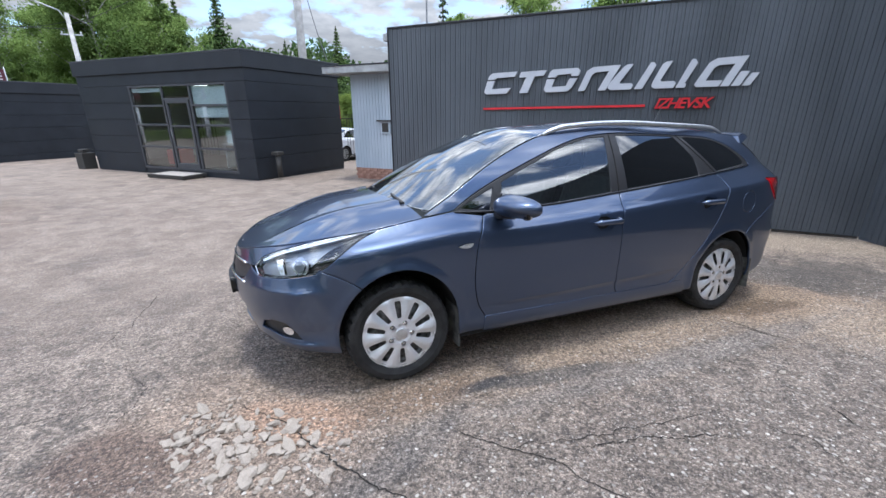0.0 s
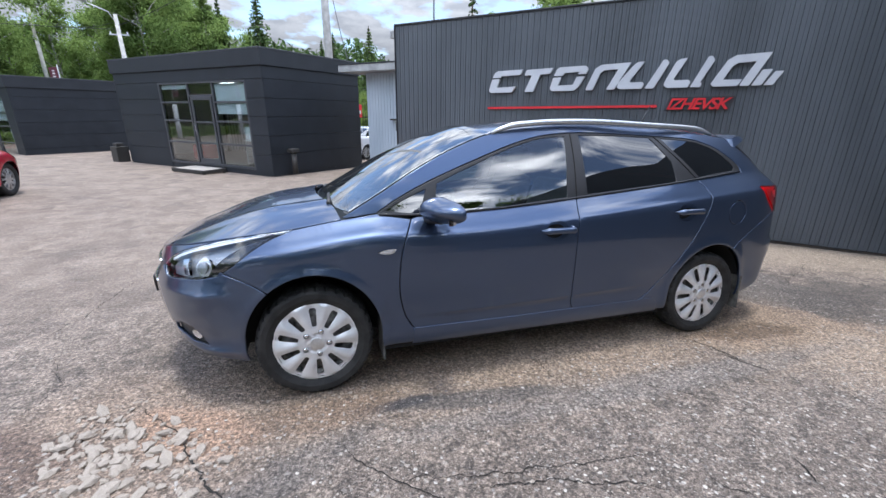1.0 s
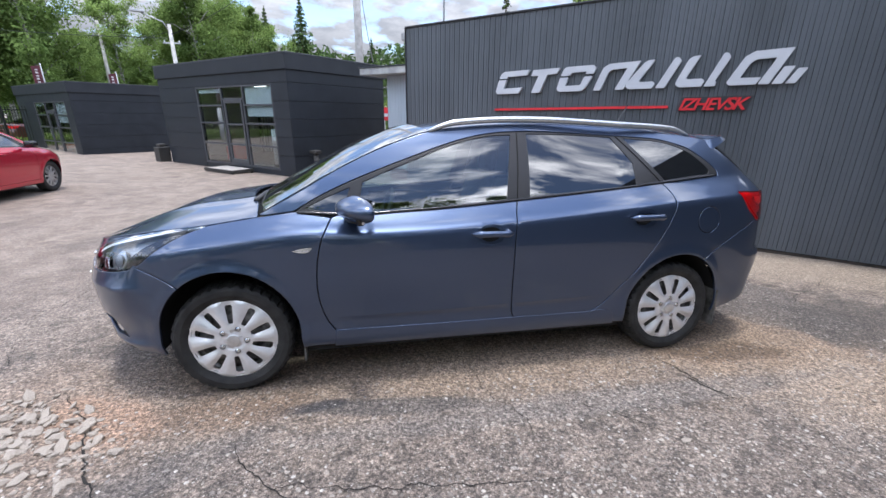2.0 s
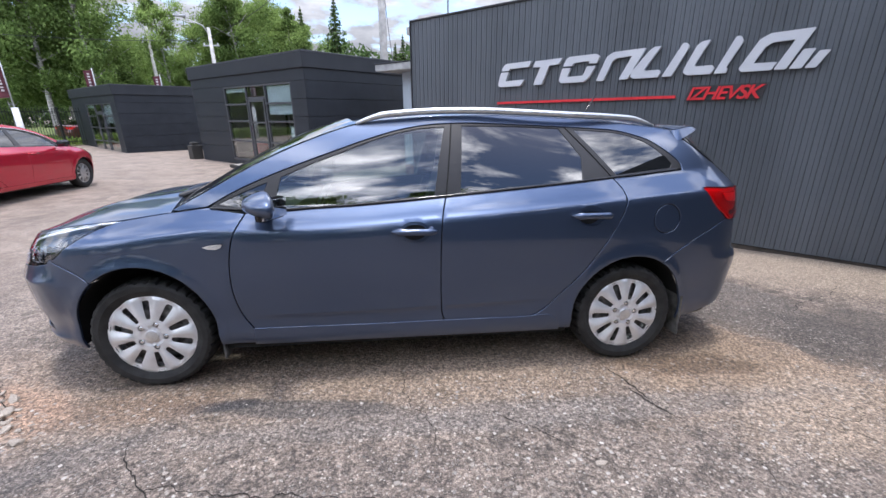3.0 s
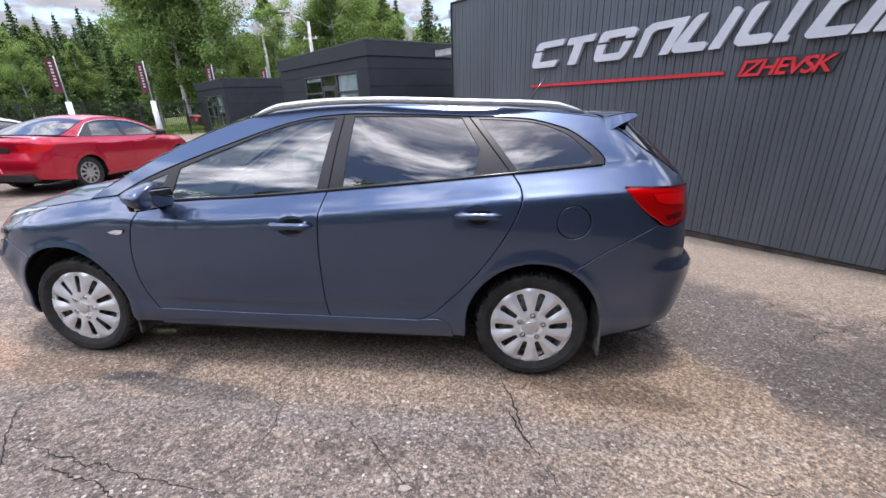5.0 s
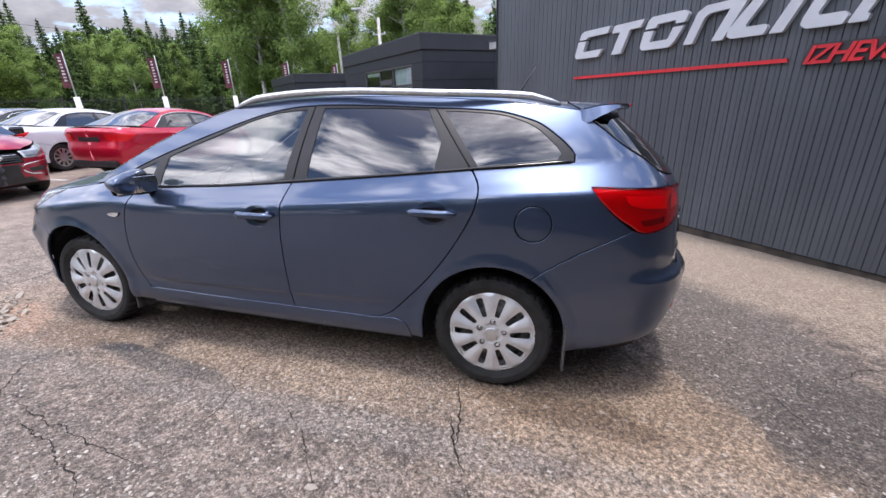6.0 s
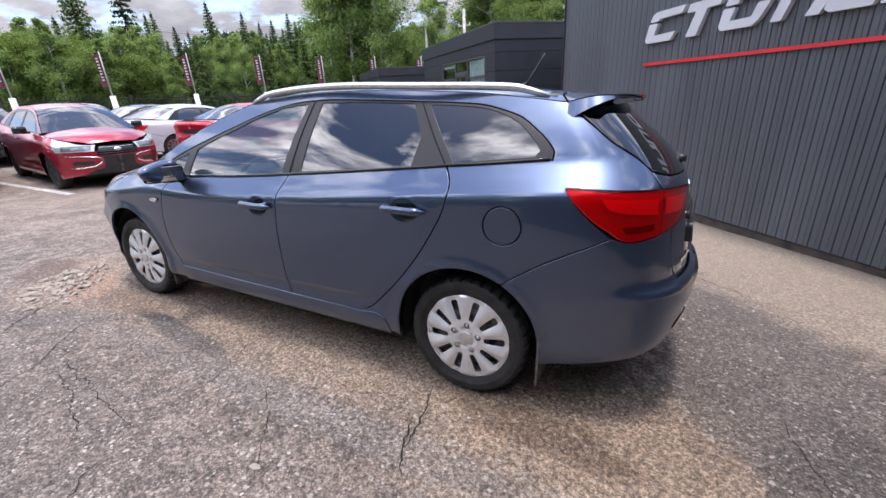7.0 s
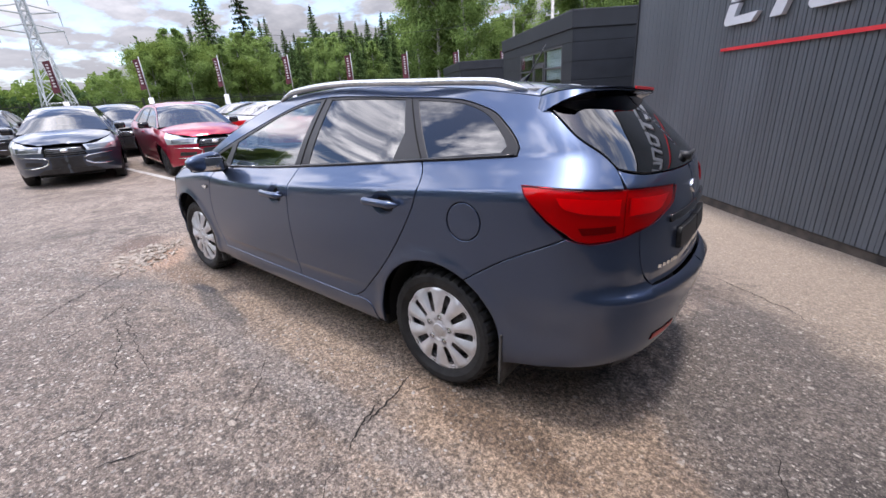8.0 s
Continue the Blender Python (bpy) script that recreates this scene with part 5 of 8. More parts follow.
ASPHALT = ground_material()
GRASS = vary(material("meadow_soil", (0.09, 0.12, 0.035), 0.9), (0.06, 0.085, 0.02), (0.15, 0.19, 0.055), 0.8)
xs = np.unique(np.concatenate([np.linspace(-400, -30, 12), np.linspace(-30, -6, 40), np.linspace(-6, 6, 97), np.linspace(6, 30, 20), np.linspace(30, 400, 12)]))
ys = np.unique(np.concatenate([np.linspace(-400, -30, 12), np.linspace(-30, -6, 24), np.linspace(-6, 6, 97), np.linspace(6, 30, 36), np.linspace(30, 400, 12)]))
gv = [(x, y, height(x, y) + (0.008 * noise.noise((x * 0.9, y * 0.9, 3.0)) + 0.004 * noise.noise((x * 3.1, y * 3.1, 7.0)) if math.hypot(x, y) < 9 else 0)) for y in ys for x in xs]
nx = len(xs)
gf = [(j * nx + i, j * nx + i + 1, (j + 1) * nx + i + 1, (j + 1) * nx + i) for j in range(len(ys) - 1) for i in range(nx - 1)]
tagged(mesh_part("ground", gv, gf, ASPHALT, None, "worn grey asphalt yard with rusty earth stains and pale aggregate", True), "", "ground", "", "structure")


def on_ground(x, y, lift=0.0):
    return Vector((x, y, height(x, y) + lift))


def fence_side(x, y):
    """Metres beyond the flag row (positive: outside the yard)."""
    return -((x + 24.1) * 0.878 - (y - 6.6) * 0.479)


# meadow outside the fence
mv, mf = [], []
along_n, out_n = 60, 26
for i in range(along_n):
    for j in range(out_n):
        s, o = -60 + 2.2 * i * 1.0, 1.6 + 0.9 * j ** 1.35
        x, y = -24.1 + 0.479 * s - 0.878 * o, 6.6 + 0.878 * s + 0.479 * o
        mv.append((x, y, height(x, y) + 0.03 + 0.10 * (noise.noise((x * 0.25, y * 0.25, 0)) + 0.6) * min(1, j / 3)))
mf = [(i * out_n + j, i * out_n + j + 1, (i + 1) * out_n + j + 1, (i + 1) * out_n + j) for i in range(along_n - 1) for j in range(out_n - 1)]
tagged(mesh_part("meadow", mv, mf, GRASS, None, "rough green meadow outside the fence", True), "", "meadow", "", "structure")


# ---- the corrugated wall with its sign ----
ANTHRACITE = vary(material("anthracite_sheet", (0.045, 0.048, 0.055), 0.42, spec=0.5), (0.062, 0.071, 0.082), (0.092, 0.105, 0.121), 1.4, rough=(0.36, 0.5), stretch=(1, 1, 0.3))
ANTHRACITE_TRIM = material("anthracite_trim", (0.03, 0.032, 0.037), 0.45)
WALL = pose(1.8, 4.226, 0, 0, 0, -46.27)
PITCH = 0.099


def sheet_profile(length, pitch=PITCH, wide=0.05, deep=0.012):
    """Offsets along and across of a ribbed sheet."""
    out, s = [], 0.0
    while s < length - 1e-6:
        for f, d in ((0.0, 0.0), (0.46, 0.0), (0.49, -0.004), (0.52, 0.0), (0.875, 0.0), (0.905, deep), (0.955, deep), (0.985, 0.0)):
            out.append((min(s + f * pitch, length), d))
        s += pitch
    out.append((length, 0.0))
    return out


def ribbed_wall(name, m, length, z0, z1, label, thick=0.14, mat=ANTHRACITE, pitch=PITCH, deep=0.012):
    """A wall of ribbed sheet, with its back, ends and cap; ribs run upright on the side towards -y."""
    prof = sheet_profile(length, pitch, deep=deep)
    v = [(a, d, z) for z in (z0, z1) for a, d in prof] + [(a, thick, z) for z in (z0, z1) for a in (0.0, length)]
    c = len(prof)
    f = [(i, i + 1, c + i + 1, c + i) for i in range(c - 1)]
    q = 2 * c
    f += [(q + 1, q, q + 2, q + 3), (0, c, q + 2, q), (c - 1, q + 1, q + 3, 2 * c - 1)]
    f += [tuple([c + i for i in range(c)] + [q + 3, q + 2])]
    w = mesh_part(name, v, f, mat, None, label)
    w.matrix_world = m
    return tagged(w, "", "wall", "", "structure")


W0, W1 = -1.94, 5.65
wall = ribbed_wall("wall_north", WALL @ pose(W0, 0, 0), W1 - W0, -0.14, 3.06, "anthracite ribbed metal wall with a raised sign")
cap = block(W0 - 0.01, W1, -0.03, 0.17, 3.06, 3.085, 0.006)
block(W0 - 0.012, W0, -0.03, 0.17, -0.1, 3.06, 0.003, bm=cap)
t_ = part("trim_1", cap, ANTHRACITE_TRIM)
t_.matrix_world = WALL
tagged(t_, "anthracite flashing on top of the ribbed wall", "trim", "", "structure")
FOLD = WALL @ pose(W1, 0, 0, 0, 0, -72)
wall2 = ribbed_wall("wall_east", FOLD, 11.2, -0.22, 4.7, "anthracite ribbed metal wall turning the corner")
kerb = part("baseboard", block(W0, W1, 0.0, 0.16, -0.4, -0.15, 0.01), vary(material("footing", (0.18, 0.15, 0.13), 0.9), (0.03, 0.027, 0.024), (0.10, 0.08, 0.065), 6))
kerb.matrix_world = WALL @ pose(0, 0.02, 0)
tagged(kerb, "brown concrete footing under the ribbed wall", "footing", "", "structure")

# sign: raised white shapes, a red bar and a place name
SIGN_WHITE = vary(material("sign_white", (0.72, 0.74, 0.77), 0.5), (0.50, 0.52, 0.56), (0.58, 0.60, 0.63), 3)
SIGN_RED = vary(material("sign_red", (0.62, 0.02, 0.03), 0.4), (0.52, 0.018, 0.026), (0.68, 0.025, 0.035), 4)
SHAPES = [
    [[(0.085, 0.235), (0.115, 0.30), (0.17, 0.338), (0.61, 0.347), (0.57, 0.268), (0.235, 0.258), (0.225, 0.235)], [(0.075, 0.213), (0.022, 0.035), (0.055, 0.0), (0.43, 0.0), (0.50, 0.09), (0.165, 0.08), (0.215, 0.213)]],
    [[(0.64, 0.25), (0.675, 0.335), (1.105, 0.345), (1.06, 0.265), (0.905, 0.257), (0.80, 0.0), (0.655, 0.0), (0.765, 0.25)]],
    [[(1.125, 0.225), (1.165, 0.315), (1.21, 0.347), (1.60, 0.352), (1.648, 0.312), (1.615, 0.235), (1.495, 0.235), (1.515, 0.27), (1.285, 0.262), (1.265, 0.225)], [(1.115, 0.2), (1.073, 0.04), (1.11, 0.0), (1.45, 0.0), (1.515, 0.05), (1.605, 0.2), (1.48, 0.2), (1.43, 0.085), (1.2, 0.08), (1.245, 0.2)]],
    [[(1.625, 0.0), (1.73, 0.0), (1.825, 0.235), (1.875, 0.272), (2.075, 0.282), (2.055, 0.245), (1.93, 0.0), (2.045, 0.0), (2.24, 0.362), (1.83, 0.35), (1.745, 0.30)]],
    [[(2.285, 0.33), (2.335, 0.362), (2.42, 0.365), (2.245, 0.105), (2.26, 0.088), (2.42, 0.09), (2.445, 0.06), (2.415, 0.0), (2.12, 0.0), (2.075, 0.03), (2.09, 0.09)], [(2.46, 0.0), (2.575, 0.0), (2.735, 0.33), (2.70, 0.372), (2.655, 0.372)]],
    [[(2.815, 0.335), (2.865, 0.37), (2.95, 0.378), (2.815, 0.115), (2.83, 0.095), (3.0, 0.098), (3.03, 0.065), (3.0, 0.0), (2.745, 0.0), (2.70, 0.035), (2.71, 0.09)], [(3.03, 0.0), (3.155, 0.0), (3.165, 0.05), (3.145, 0.06), (3.275, 0.33), (3.24, 0.385), (3.195, 0.385)]],
    [[(3.27, 0.035), (3.30, 0.0), (3.575, 0.0), (3.62, 0.08), (3.405, 0.082), (3.485, 0.245), (3.545, 0.285), (3.735, 0.292), (3.595, 0.0), (3.705, 0.0), (3.885, 0.392), (3.51, 0.378), (3.42, 0.325)]],
    [[(3.73, 0.0), (3.835, 0.0), (3.925, 0.19), (3.82, 0.19)]],
    [[(3.86, 0.0), (3.955, 0.0), (4.045, 0.165), (3.955, 0.165)]],
]


def extruded(outline, depth, step=0.2):
    """A flat plate of an outline, with its rim, front towards -y."""
    loop = np.array(outline, float)
    if area(loop) < 0:
        loop = loop[::-1]
    uv, tris = sheet(loop, [], 50.0)
    k = len(uv)
    v = [(x, -depth, z) for x, z in uv] + [(x, 0.0, z) for x, z in uv]
    f = [tuple(t) for t in tris] + [tuple(k + i for i in t[::-1]) for t in tris]
    c = len(loop)
    j = len(v)
    v += [(x, -depth, z) for x, z in loop] + [(x, 0.0, z) for x, z in loop]
    f += [(j + i, j + c + i, j + c + (i + 1) % c, j + (i + 1) % c) for i in range(c)]
    return v, f


def rounded(poly, r=0.022):
    """Corners of an outline cut round."""
    p = [Vector(q) for q in poly]
    out = []
    for i, q in enumerate(p):
        a, b = p[i - 1] - q, p[(i + 1) % len(p)] - q
        c = min(r, 0.3 * a.length, 0.3 * b.length)
        s, e = q + a.normalized() * c, q + b.normalized() * c
        out += [tuple(s), tuple((s + e) / 4 + q / 2), tuple(e)]
    return out


SIGN_M = WALL @ pose(0, -0.005, 1.862, 0, -0.62, 0)
sign = thing("wall_sign", SIGN_M, "raised white sign of slanted shapes on the ribbed wall", "sign")
for glyph in SHAPES:
    for poly in glyph:
        mesh_part("sign_shape", *extruded(rounded(poly, 0.012), 0.055), SIGN_WHITE, sign)
mesh_part("sign_bar", *extruded([(0.0, -0.262), (2.655, -0.262), (2.648, -0.228), (0.0, -0.228)], 0.03), SIGN_RED, sign, "red bar under the white shapes")
plate_b = mesh_part("sign_backing", *extruded([(2.755, -0.30), (3.53, -0.30), (3.585, -0.125), (2.80, -0.125)], 0.02), ANTHRACITE_TRIM, sign, "dark backing plate")
font = bpy.data.curves.new("place_name", "FONT")
font.body, font.size, font.shear, font.extrude = "IZHEVSK", 0.208, 0.32, 0.012
font.space_character, font.offset = 0.86, 0.004
holder = bpy.data.objects.new("holder", font)
scene.collection.objects.link(holder)
bpy.context.view_layer.update()
text_mesh = bpy.data.meshes.new_from_object(holder.evaluated_get(bpy.context.evaluated_depsgraph_get()))
bpy.data.objects.remove(holder)
wide_ = max(v.co.x for v in text_mesh.vertices) - min(v.co.x for v in text_mesh.vertices)
text_mesh.materials.clear()
text_mesh.materials.append(SIGN_RED)
word = new("place_name", text_mesh)
word.parent = sign
word.matrix_basis = pose(2.775, -0.036, -0.288, 90, 0, 0) @ Matrix.Diagonal((0.775 / wide_, 1.0, 1.0, 1.0))
tagged(word, "red raised letters")
rod = mesh_part("antenna_rod", *tube([(0, 0, 2.9), (0, 0, 5.2)], 0.016, 8), material("galvanised", (0.25, 0.26, 0.27), 0.5, 0.7), None)
rod.location = (1.10, 5.24, 0)
tagged(rod, "thin grey steel rod rising behind the ribbed wall", "rod")
rod.location.z = 0.0
stub = part("gutter_end", block(-0.12, 0.02, 0.02, 0.22, 2.86, 3.0, 0.02), material("gutter_grey", (0.35, 0.36, 0.36), 0.6))
stub.matrix_world = WALL @ pose(W0 - 0.02, 0, 0)
tagged(stub, "short grey gutter end at the wall corner", "gutter")


# ---- the flat-roofed offices ----
CLADDING = vary(material("dark_cladding", (0.032, 0.036, 0.044), 0.5, spec=0.3), (0.014, 0.017, 0.022), (0.022, 0.026, 0.033), 2.2, rough=(0.42, 0.6), bump=0.05, bump_scale=30)
FASCIA = vary(material("dark_fascia", (0.03, 0.033, 0.04), 0.5, spec=0.3), (0.017, 0.02, 0.025), (0.026, 0.029, 0.035), 1.6, rough=(0.45, 0.6))
FRAME_GREY = material("frame_grey", (0.05, 0.053, 0.06), 0.4)
PANE = glass("office_pane", (0.75, 0.8, 0.8))
BLIND = vary(material("white_blind", (0.72, 0.76, 0.8), 0.8), (0.66, 0.7, 0.74), (0.76, 0.8, 0.84), 3)
INNER_WALL = material("office_wall", (0.6, 0.58, 0.55), 0.85)
INNER_FLOOR = material("office_floor", (0.22, 0.18, 0.15), 0.6)
WHITE_PLASTIC = material("white_plastic", (0.75, 0.75, 0.75), 0.5)
CHAIR_RED = material("red_cloth", (0.4, 0.03, 0.03), 0.8)
STEP_PALE = vary(material("step_grating", (0.5, 0.48, 0.45), 0.7), (0.24, 0.22, 0.2), (0.42, 0.39, 0.36), 8)


def office(m, label):
    """A small office: x runs along the glazed front, +y into the house, its corner at the origin."""
    L, D, Z0, Z1 = 7.25, 4.0, -0.12, 3.2
    o = thing("office_building", m, label, "building", "flat-roofed offices")
    wx0, wx1, wz0, wz1 = 0.70, 4.78, 0.05, 2.40
    # front and return walls in cladding boards with shadow joints
    joints = [Z0, 0.46, 0.98, 1.49, 1.97, 2.46, 2.79]
    front = part("front_wall", block(0.02, wx0, 0.02, 0.15, Z0 - 0.3, 2.79), FASCIA, o)
    part("front_wall", block(wx1, L - 0.02, 0.02, 0.15, Z0 - 0.3, 2.79), FASCIA, o)
    part("front_wall", block(wx0, wx1, 0.02, 0.15, wz1, 2.79), FASCIA, o)
    part("front_wall", block(wx0, wx1, 0.02, 0.15, Z0 - 0.3, wz0), FASCIA, o)
    side = part("side_wall", block(0.02, 0.15, 0.15, D, Z0 - 0.3, 2.79), FASCIA, o)
    part("side_wall", block(L - 0.15, L - 0.02, 0.15, D, Z0 - 0.3, 2.79), FASCIA, o)
    part("back_wall", block(0.15, L - 0.15, D - 0.13, D, Z0 - 0.3, 2.79), FASCIA, o)
    for z0, z1 in zip(joints[:-1], joints[1:]):
        a, b = z0 + 0.008, z1 - 0.008
        spans = [(0.0, L)] if (z0 >= wz1 - 0.01) else [(0.0, wx0), (wx1, L)]
        for s0, s1 in spans:
            part("cladding_panel", block(s0 + 0.004, s1 - 0.004, 0.0, 0.025, a, b, 0.006), CLADDING, front)
        part("cladding_panel", block(0.0, 0.025, 0.026, D, a, b, 0.006), CLADDING, side)
    plinth = block(0.03, L - 0.03, 0.03, D - 0.03, Z0 - 0.35, Z0)
    part("plinth", plinth, FASCIA, o)
    part("fascia", block(-0.05, L + 0.05, -0.05, D + 0.05, 2.79, Z1, 0.015), FASCIA, o, "plain dark parapet band")
    part("coping", block(-0.06, L + 0.06, -0.06, D + 0.06, Z1, Z1 + 0.03, 0.008), FRAME_GREY, o)
    part("floor_slab", block(0.15, L - 0.15, 0.15, D - 0.15, -0.05, 0.03), INNER_FLOOR, o)
    part("inner_wall", block(0.16, L - 0.16, D - 0.2, D - 0.15, 0.03, 2.6), INNER_WALL, o)
    part("inner_wall", block(0.16, 0.2, 0.16, D - 0.2, 0.03, 2.6), INNER_WALL, o)
    part("inner_wall", block(L - 0.2, L - 0.16, 0.16, D - 0.2, 0.03, 2.6), INNER_WALL, o)
    part("ceiling_board", block(0.16, L - 0.16, 0.16, D - 0.16, 2.6, 2.64), WHITE_PLASTIC, o)
    # glazing: frame bars, panes, door
    fr = new("window_frame")
    fr.parent = o

    def bar(x0, x1, z0, z1, d=0.06, name="frame_bar"):
        part(name, block(x0, x1, 0.01 - 0.01, 0.01 + d, z0, z1, 0.006), FRAME_GREY, fr)
    for x in (0.70, 2.12, 3.28, 4.72):
        bar(x, x + 0.06, wz0, wz1)
    bar(wx0, wx1, wz1, wz1 + 0.05, 0.09)
    bar(wx0, wx1, wz0 - 0.04, wz0 + 0.03, 0.09)
    for z in (0.66, 1.31, 1.85):
        bar(0.76, 2.12, z, z + 0.055)
        bar(3.34, 4.72, z, z + 0.055)
    bar(2.18, 3.28, 2.03, 2.09)
    for x0, x1, cuts in ((0.76, 2.12, (0.08, 0.66, 1.31, 1.85, 2.40)), (3.34, 4.72, (0.08, 0.66, 1.31, 1.85, 2.40)), (2.18, 3.28, (2.09, 2.40))):
        for z0, z1 in zip(cuts[:-1], cuts[1:]):
            p = part("pane", block(x0 + 0.0, x1, 0.03, 0.038, z0 + 0.03, z1), PANE, fr)
            p.visible_shadow = False
    d = part("door", block(2.24, 2.32, -0.005, 0.055, 0.08, 2.03, 0.006), FRAME_GREY, o, "glazed grey metal door")
    for x0, x1, z0, z1 in ((3.14, 3.22, 0.08, 2.03), (2.32, 3.14, 1.94, 2.03), (2.32, 3.14, 0.08, 0.22), (2.32, 3.14, 0.66, 0.72), (2.32, 3.14, 1.28, 1.33)):
        part("door_rail", block(x0, x1, -0.005, 0.055, z0, z1, 0.006), FRAME_GREY, d)
    p = part("door_pane", block(2.32, 3.14, 0.02, 0.028, 0.2, 1.95), PANE, d)
    p.visible_shadow = False
    mesh_part("door_handle", *tube([(3.10, -0.07, 0.95), (3.10, -0.07, 1.25)], 0.014, 8), CHROME, d)
    # things seen through the panes stay with the room
    part("roller_blind", block(0.78, 2.10, 0.07, 0.078, 1.55, 2.38), BLIND, o, "white roller blind half down")
    part("roller_blind", block(3.36, 4.70, 0.07, 0.078, 2.26, 2.38), BLIND, o, "white roller blind rolled up")
    desk = part("desk", block(0.9, 2.1, 0.75, 1.35, 0.72, 0.76, 0.01), WHITE_PLASTIC, o)
    for x in (0.95, 2.02):
        part("desk_leg", block(x, x + 0.05, 0.8, 1.3, 0.03, 0.72), WHITE_PLASTIC, desk)
    part("monitor", block(1.0, 1.45, 1.0, 1.04, 0.85, 1.15, 0.01), WHITE_PLASTIC, o)
    part("monitor_foot", block(1.18, 1.28, 0.98, 1.08, 0.76, 0.86, 0.01), WHITE_PLASTIC, o)
    part("paper_sheet", block(0.80, 1.05, 0.072, 0.076, 0.85, 1.2), BLIND, o)
    part("armchair", block(4.0, 4.55, 0.6, 1.2, 0.06, 0.55, 0.08), CHAIR_RED, o, "red armchair")
    # glowing bars added under the ceiling to brighten the room behind the panes
    part("ceiling_lamp", block(2.3, 2.9, 1.5, 1.62, 2.57, 2.6, 0.01), material("fill_lamp_glow", (0.9, 0.9, 0.9), 0.4, emit=(1, 0.97, 0.9), power=6.0), o)
    for sx in (1.5, 4.2):
        part("ceiling_lamp", block(sx, sx + 0.6, 2.2, 2.32, 2.57, 2.6, 0.01), bpy.data.materials["fill_lamp_glow"], o)
    return o


# the front runs towards the far left from the near corner, so the plan is mirrored once in the mesh
first = office(Matrix(), "dark clad flat-roofed office with a glazed front")
for ob in first.children_recursive:
    if ob.type == "MESH":
        for v in ob.data.vertices:
            v.co.y = -v.co.y
        ob.data.flip_normals()
second = copy_thing(first, pose(-12.1, 18.2, -0.45, 0, 0, 135))
first.matrix_world = pose(-2.3, 9.8, -0.1, 0, 0, 135)
second["label"] = "dark clad flat-roofed office further back in the yard"

# steps, bin and bollards by the offices
def doorstep(m):
    t = thing("doorstep", m, "low steel doorstep with a pale grating top", "step", "doorsteps")
    part("step_top", block(0.05, 1.45, 0.05, 0.70, 0.10, 0.135, 0.006), STEP_PALE, t)
    part("step_frame", block(0.0, 1.5, 0.0, 0.05, 0.05, 0.14), STEEL, t)
    for x in (0.0, 1.45):
        part("step_frame", block(x, x + 0.05, 0.05, 0.70, 0.05, 0.138), STEEL, t)
    part("step_frame", block(0.0, 1.5, 0.70, 0.75, 0.05, 0.14), STEEL, t)
    for x in (0.02, 1.42):
        for y in (0.02, 0.66):
            part("leg", block(x, x + 0.06, y, y + 0.06, 0.0, 0.10), STEEL, t)
    return t


s1 = doorstep(pose(0, 0, 0))
step2 = copy_thing(s1, pose(-12.1, 18.2, -0.45, 0, 0, 135) @ pose(2.0, 0.10, 0.10))
s1.matrix_world = pose(-2.3, 9.8, -0.1, 0, 0, 135) @ pose(1.9, 0.10, -0.14)


def yard_bin(m, label):
    t = thing("litter_bin", m, label, "bin", "litter bins")
    mesh_part("bin_pipe", *tube([(0, 0, 0), (0, 0, 0.62)], 0.075, 16), STEEL, t, "", True)
    part("bin_hood", block(-0.12, 0.14, -0.12, 0.12, 0.62, 0.72, 0.025), STEEL, t)
    return t


yard_bin(pose(-2.3, 9.8, -0.1, 0, 0, 135) @ pose(-0.28, -0.55, -0.1), "black pipe vent with a hood beside the dark office")
bin2 = yard_bin(pose(-2.3, 9.8, -0.1, 0, 0, 135) @ pose(7.7, 0.1, -0.2), "dark open-topped litter bin beside the office")
part("bin_body", block(-0.2, 0.2, -0.2, 0.2, 0.02, 0.6, 0.02), STEEL, bin2)

# pale metal shed behind the wall
PALE_SHEET = vary(material("pale_sheet", (0.36, 0.42, 0.48), 0.5, 0.1), (0.30, 0.36, 0.42), (0.42, 0.48, 0.54), 1.5, rough=(0.4, 0.6), stretch=(1, 1, 0.25))
BRICK = vary(material("old_brick", (0.3, 0.16, 0.11), 0.9), (0.22, 0.11, 0.08), (0.4, 0.24, 0.18), 9, bump=0.4)
SHED = pose(0.41, 9.6, 0, 0, 0, -46.27)
shed = thing("metal_shed", SHED, "pale ribbed metal shed with a flat projecting roof", "shed")
prof = sheet_profile(4.6, 0.1, deep=0.012)
c = len(prof)
v = [(a, d, z) for z in (0.02, 2.55) for a, d in prof] + [(a, 3.0, z) for z in (0.02, 2.55) for a in (0, 4.6)]
f = [(i, i + 1, c + i + 1, c + i) for i in range(c - 1)] + [(0, c, 2 * c + 2, 2 * c), (c - 1, 2 * c + 1, 2 * c + 3, 2 * c - 1), (2 * c + 1, 2 * c, 2 * c + 2, 2 * c + 3)]
mesh_part("shed_wall", v, f, PALE_SHEET, shed)
part("roof", block(-0.55, 4.9, -0.5, 3.3, 2.56, 2.73, 0.01), vary(material("roof_edge", (0.3, 0.31, 0.31), 0.6), (0.2, 0.21, 0.21), (0.4, 0.41, 0.41), 3), shed, "grey slab roof with a weathered edge")
part("roof_felt", block(-0.57, 4.92, -0.52, 3.32, 2.731, 2.76, 0.008), FASCIA, shed)
base_course = part("brick_base", block(0.02, 4.58, 0.01, 2.98, -0.4, 0.02), BRICK, shed)
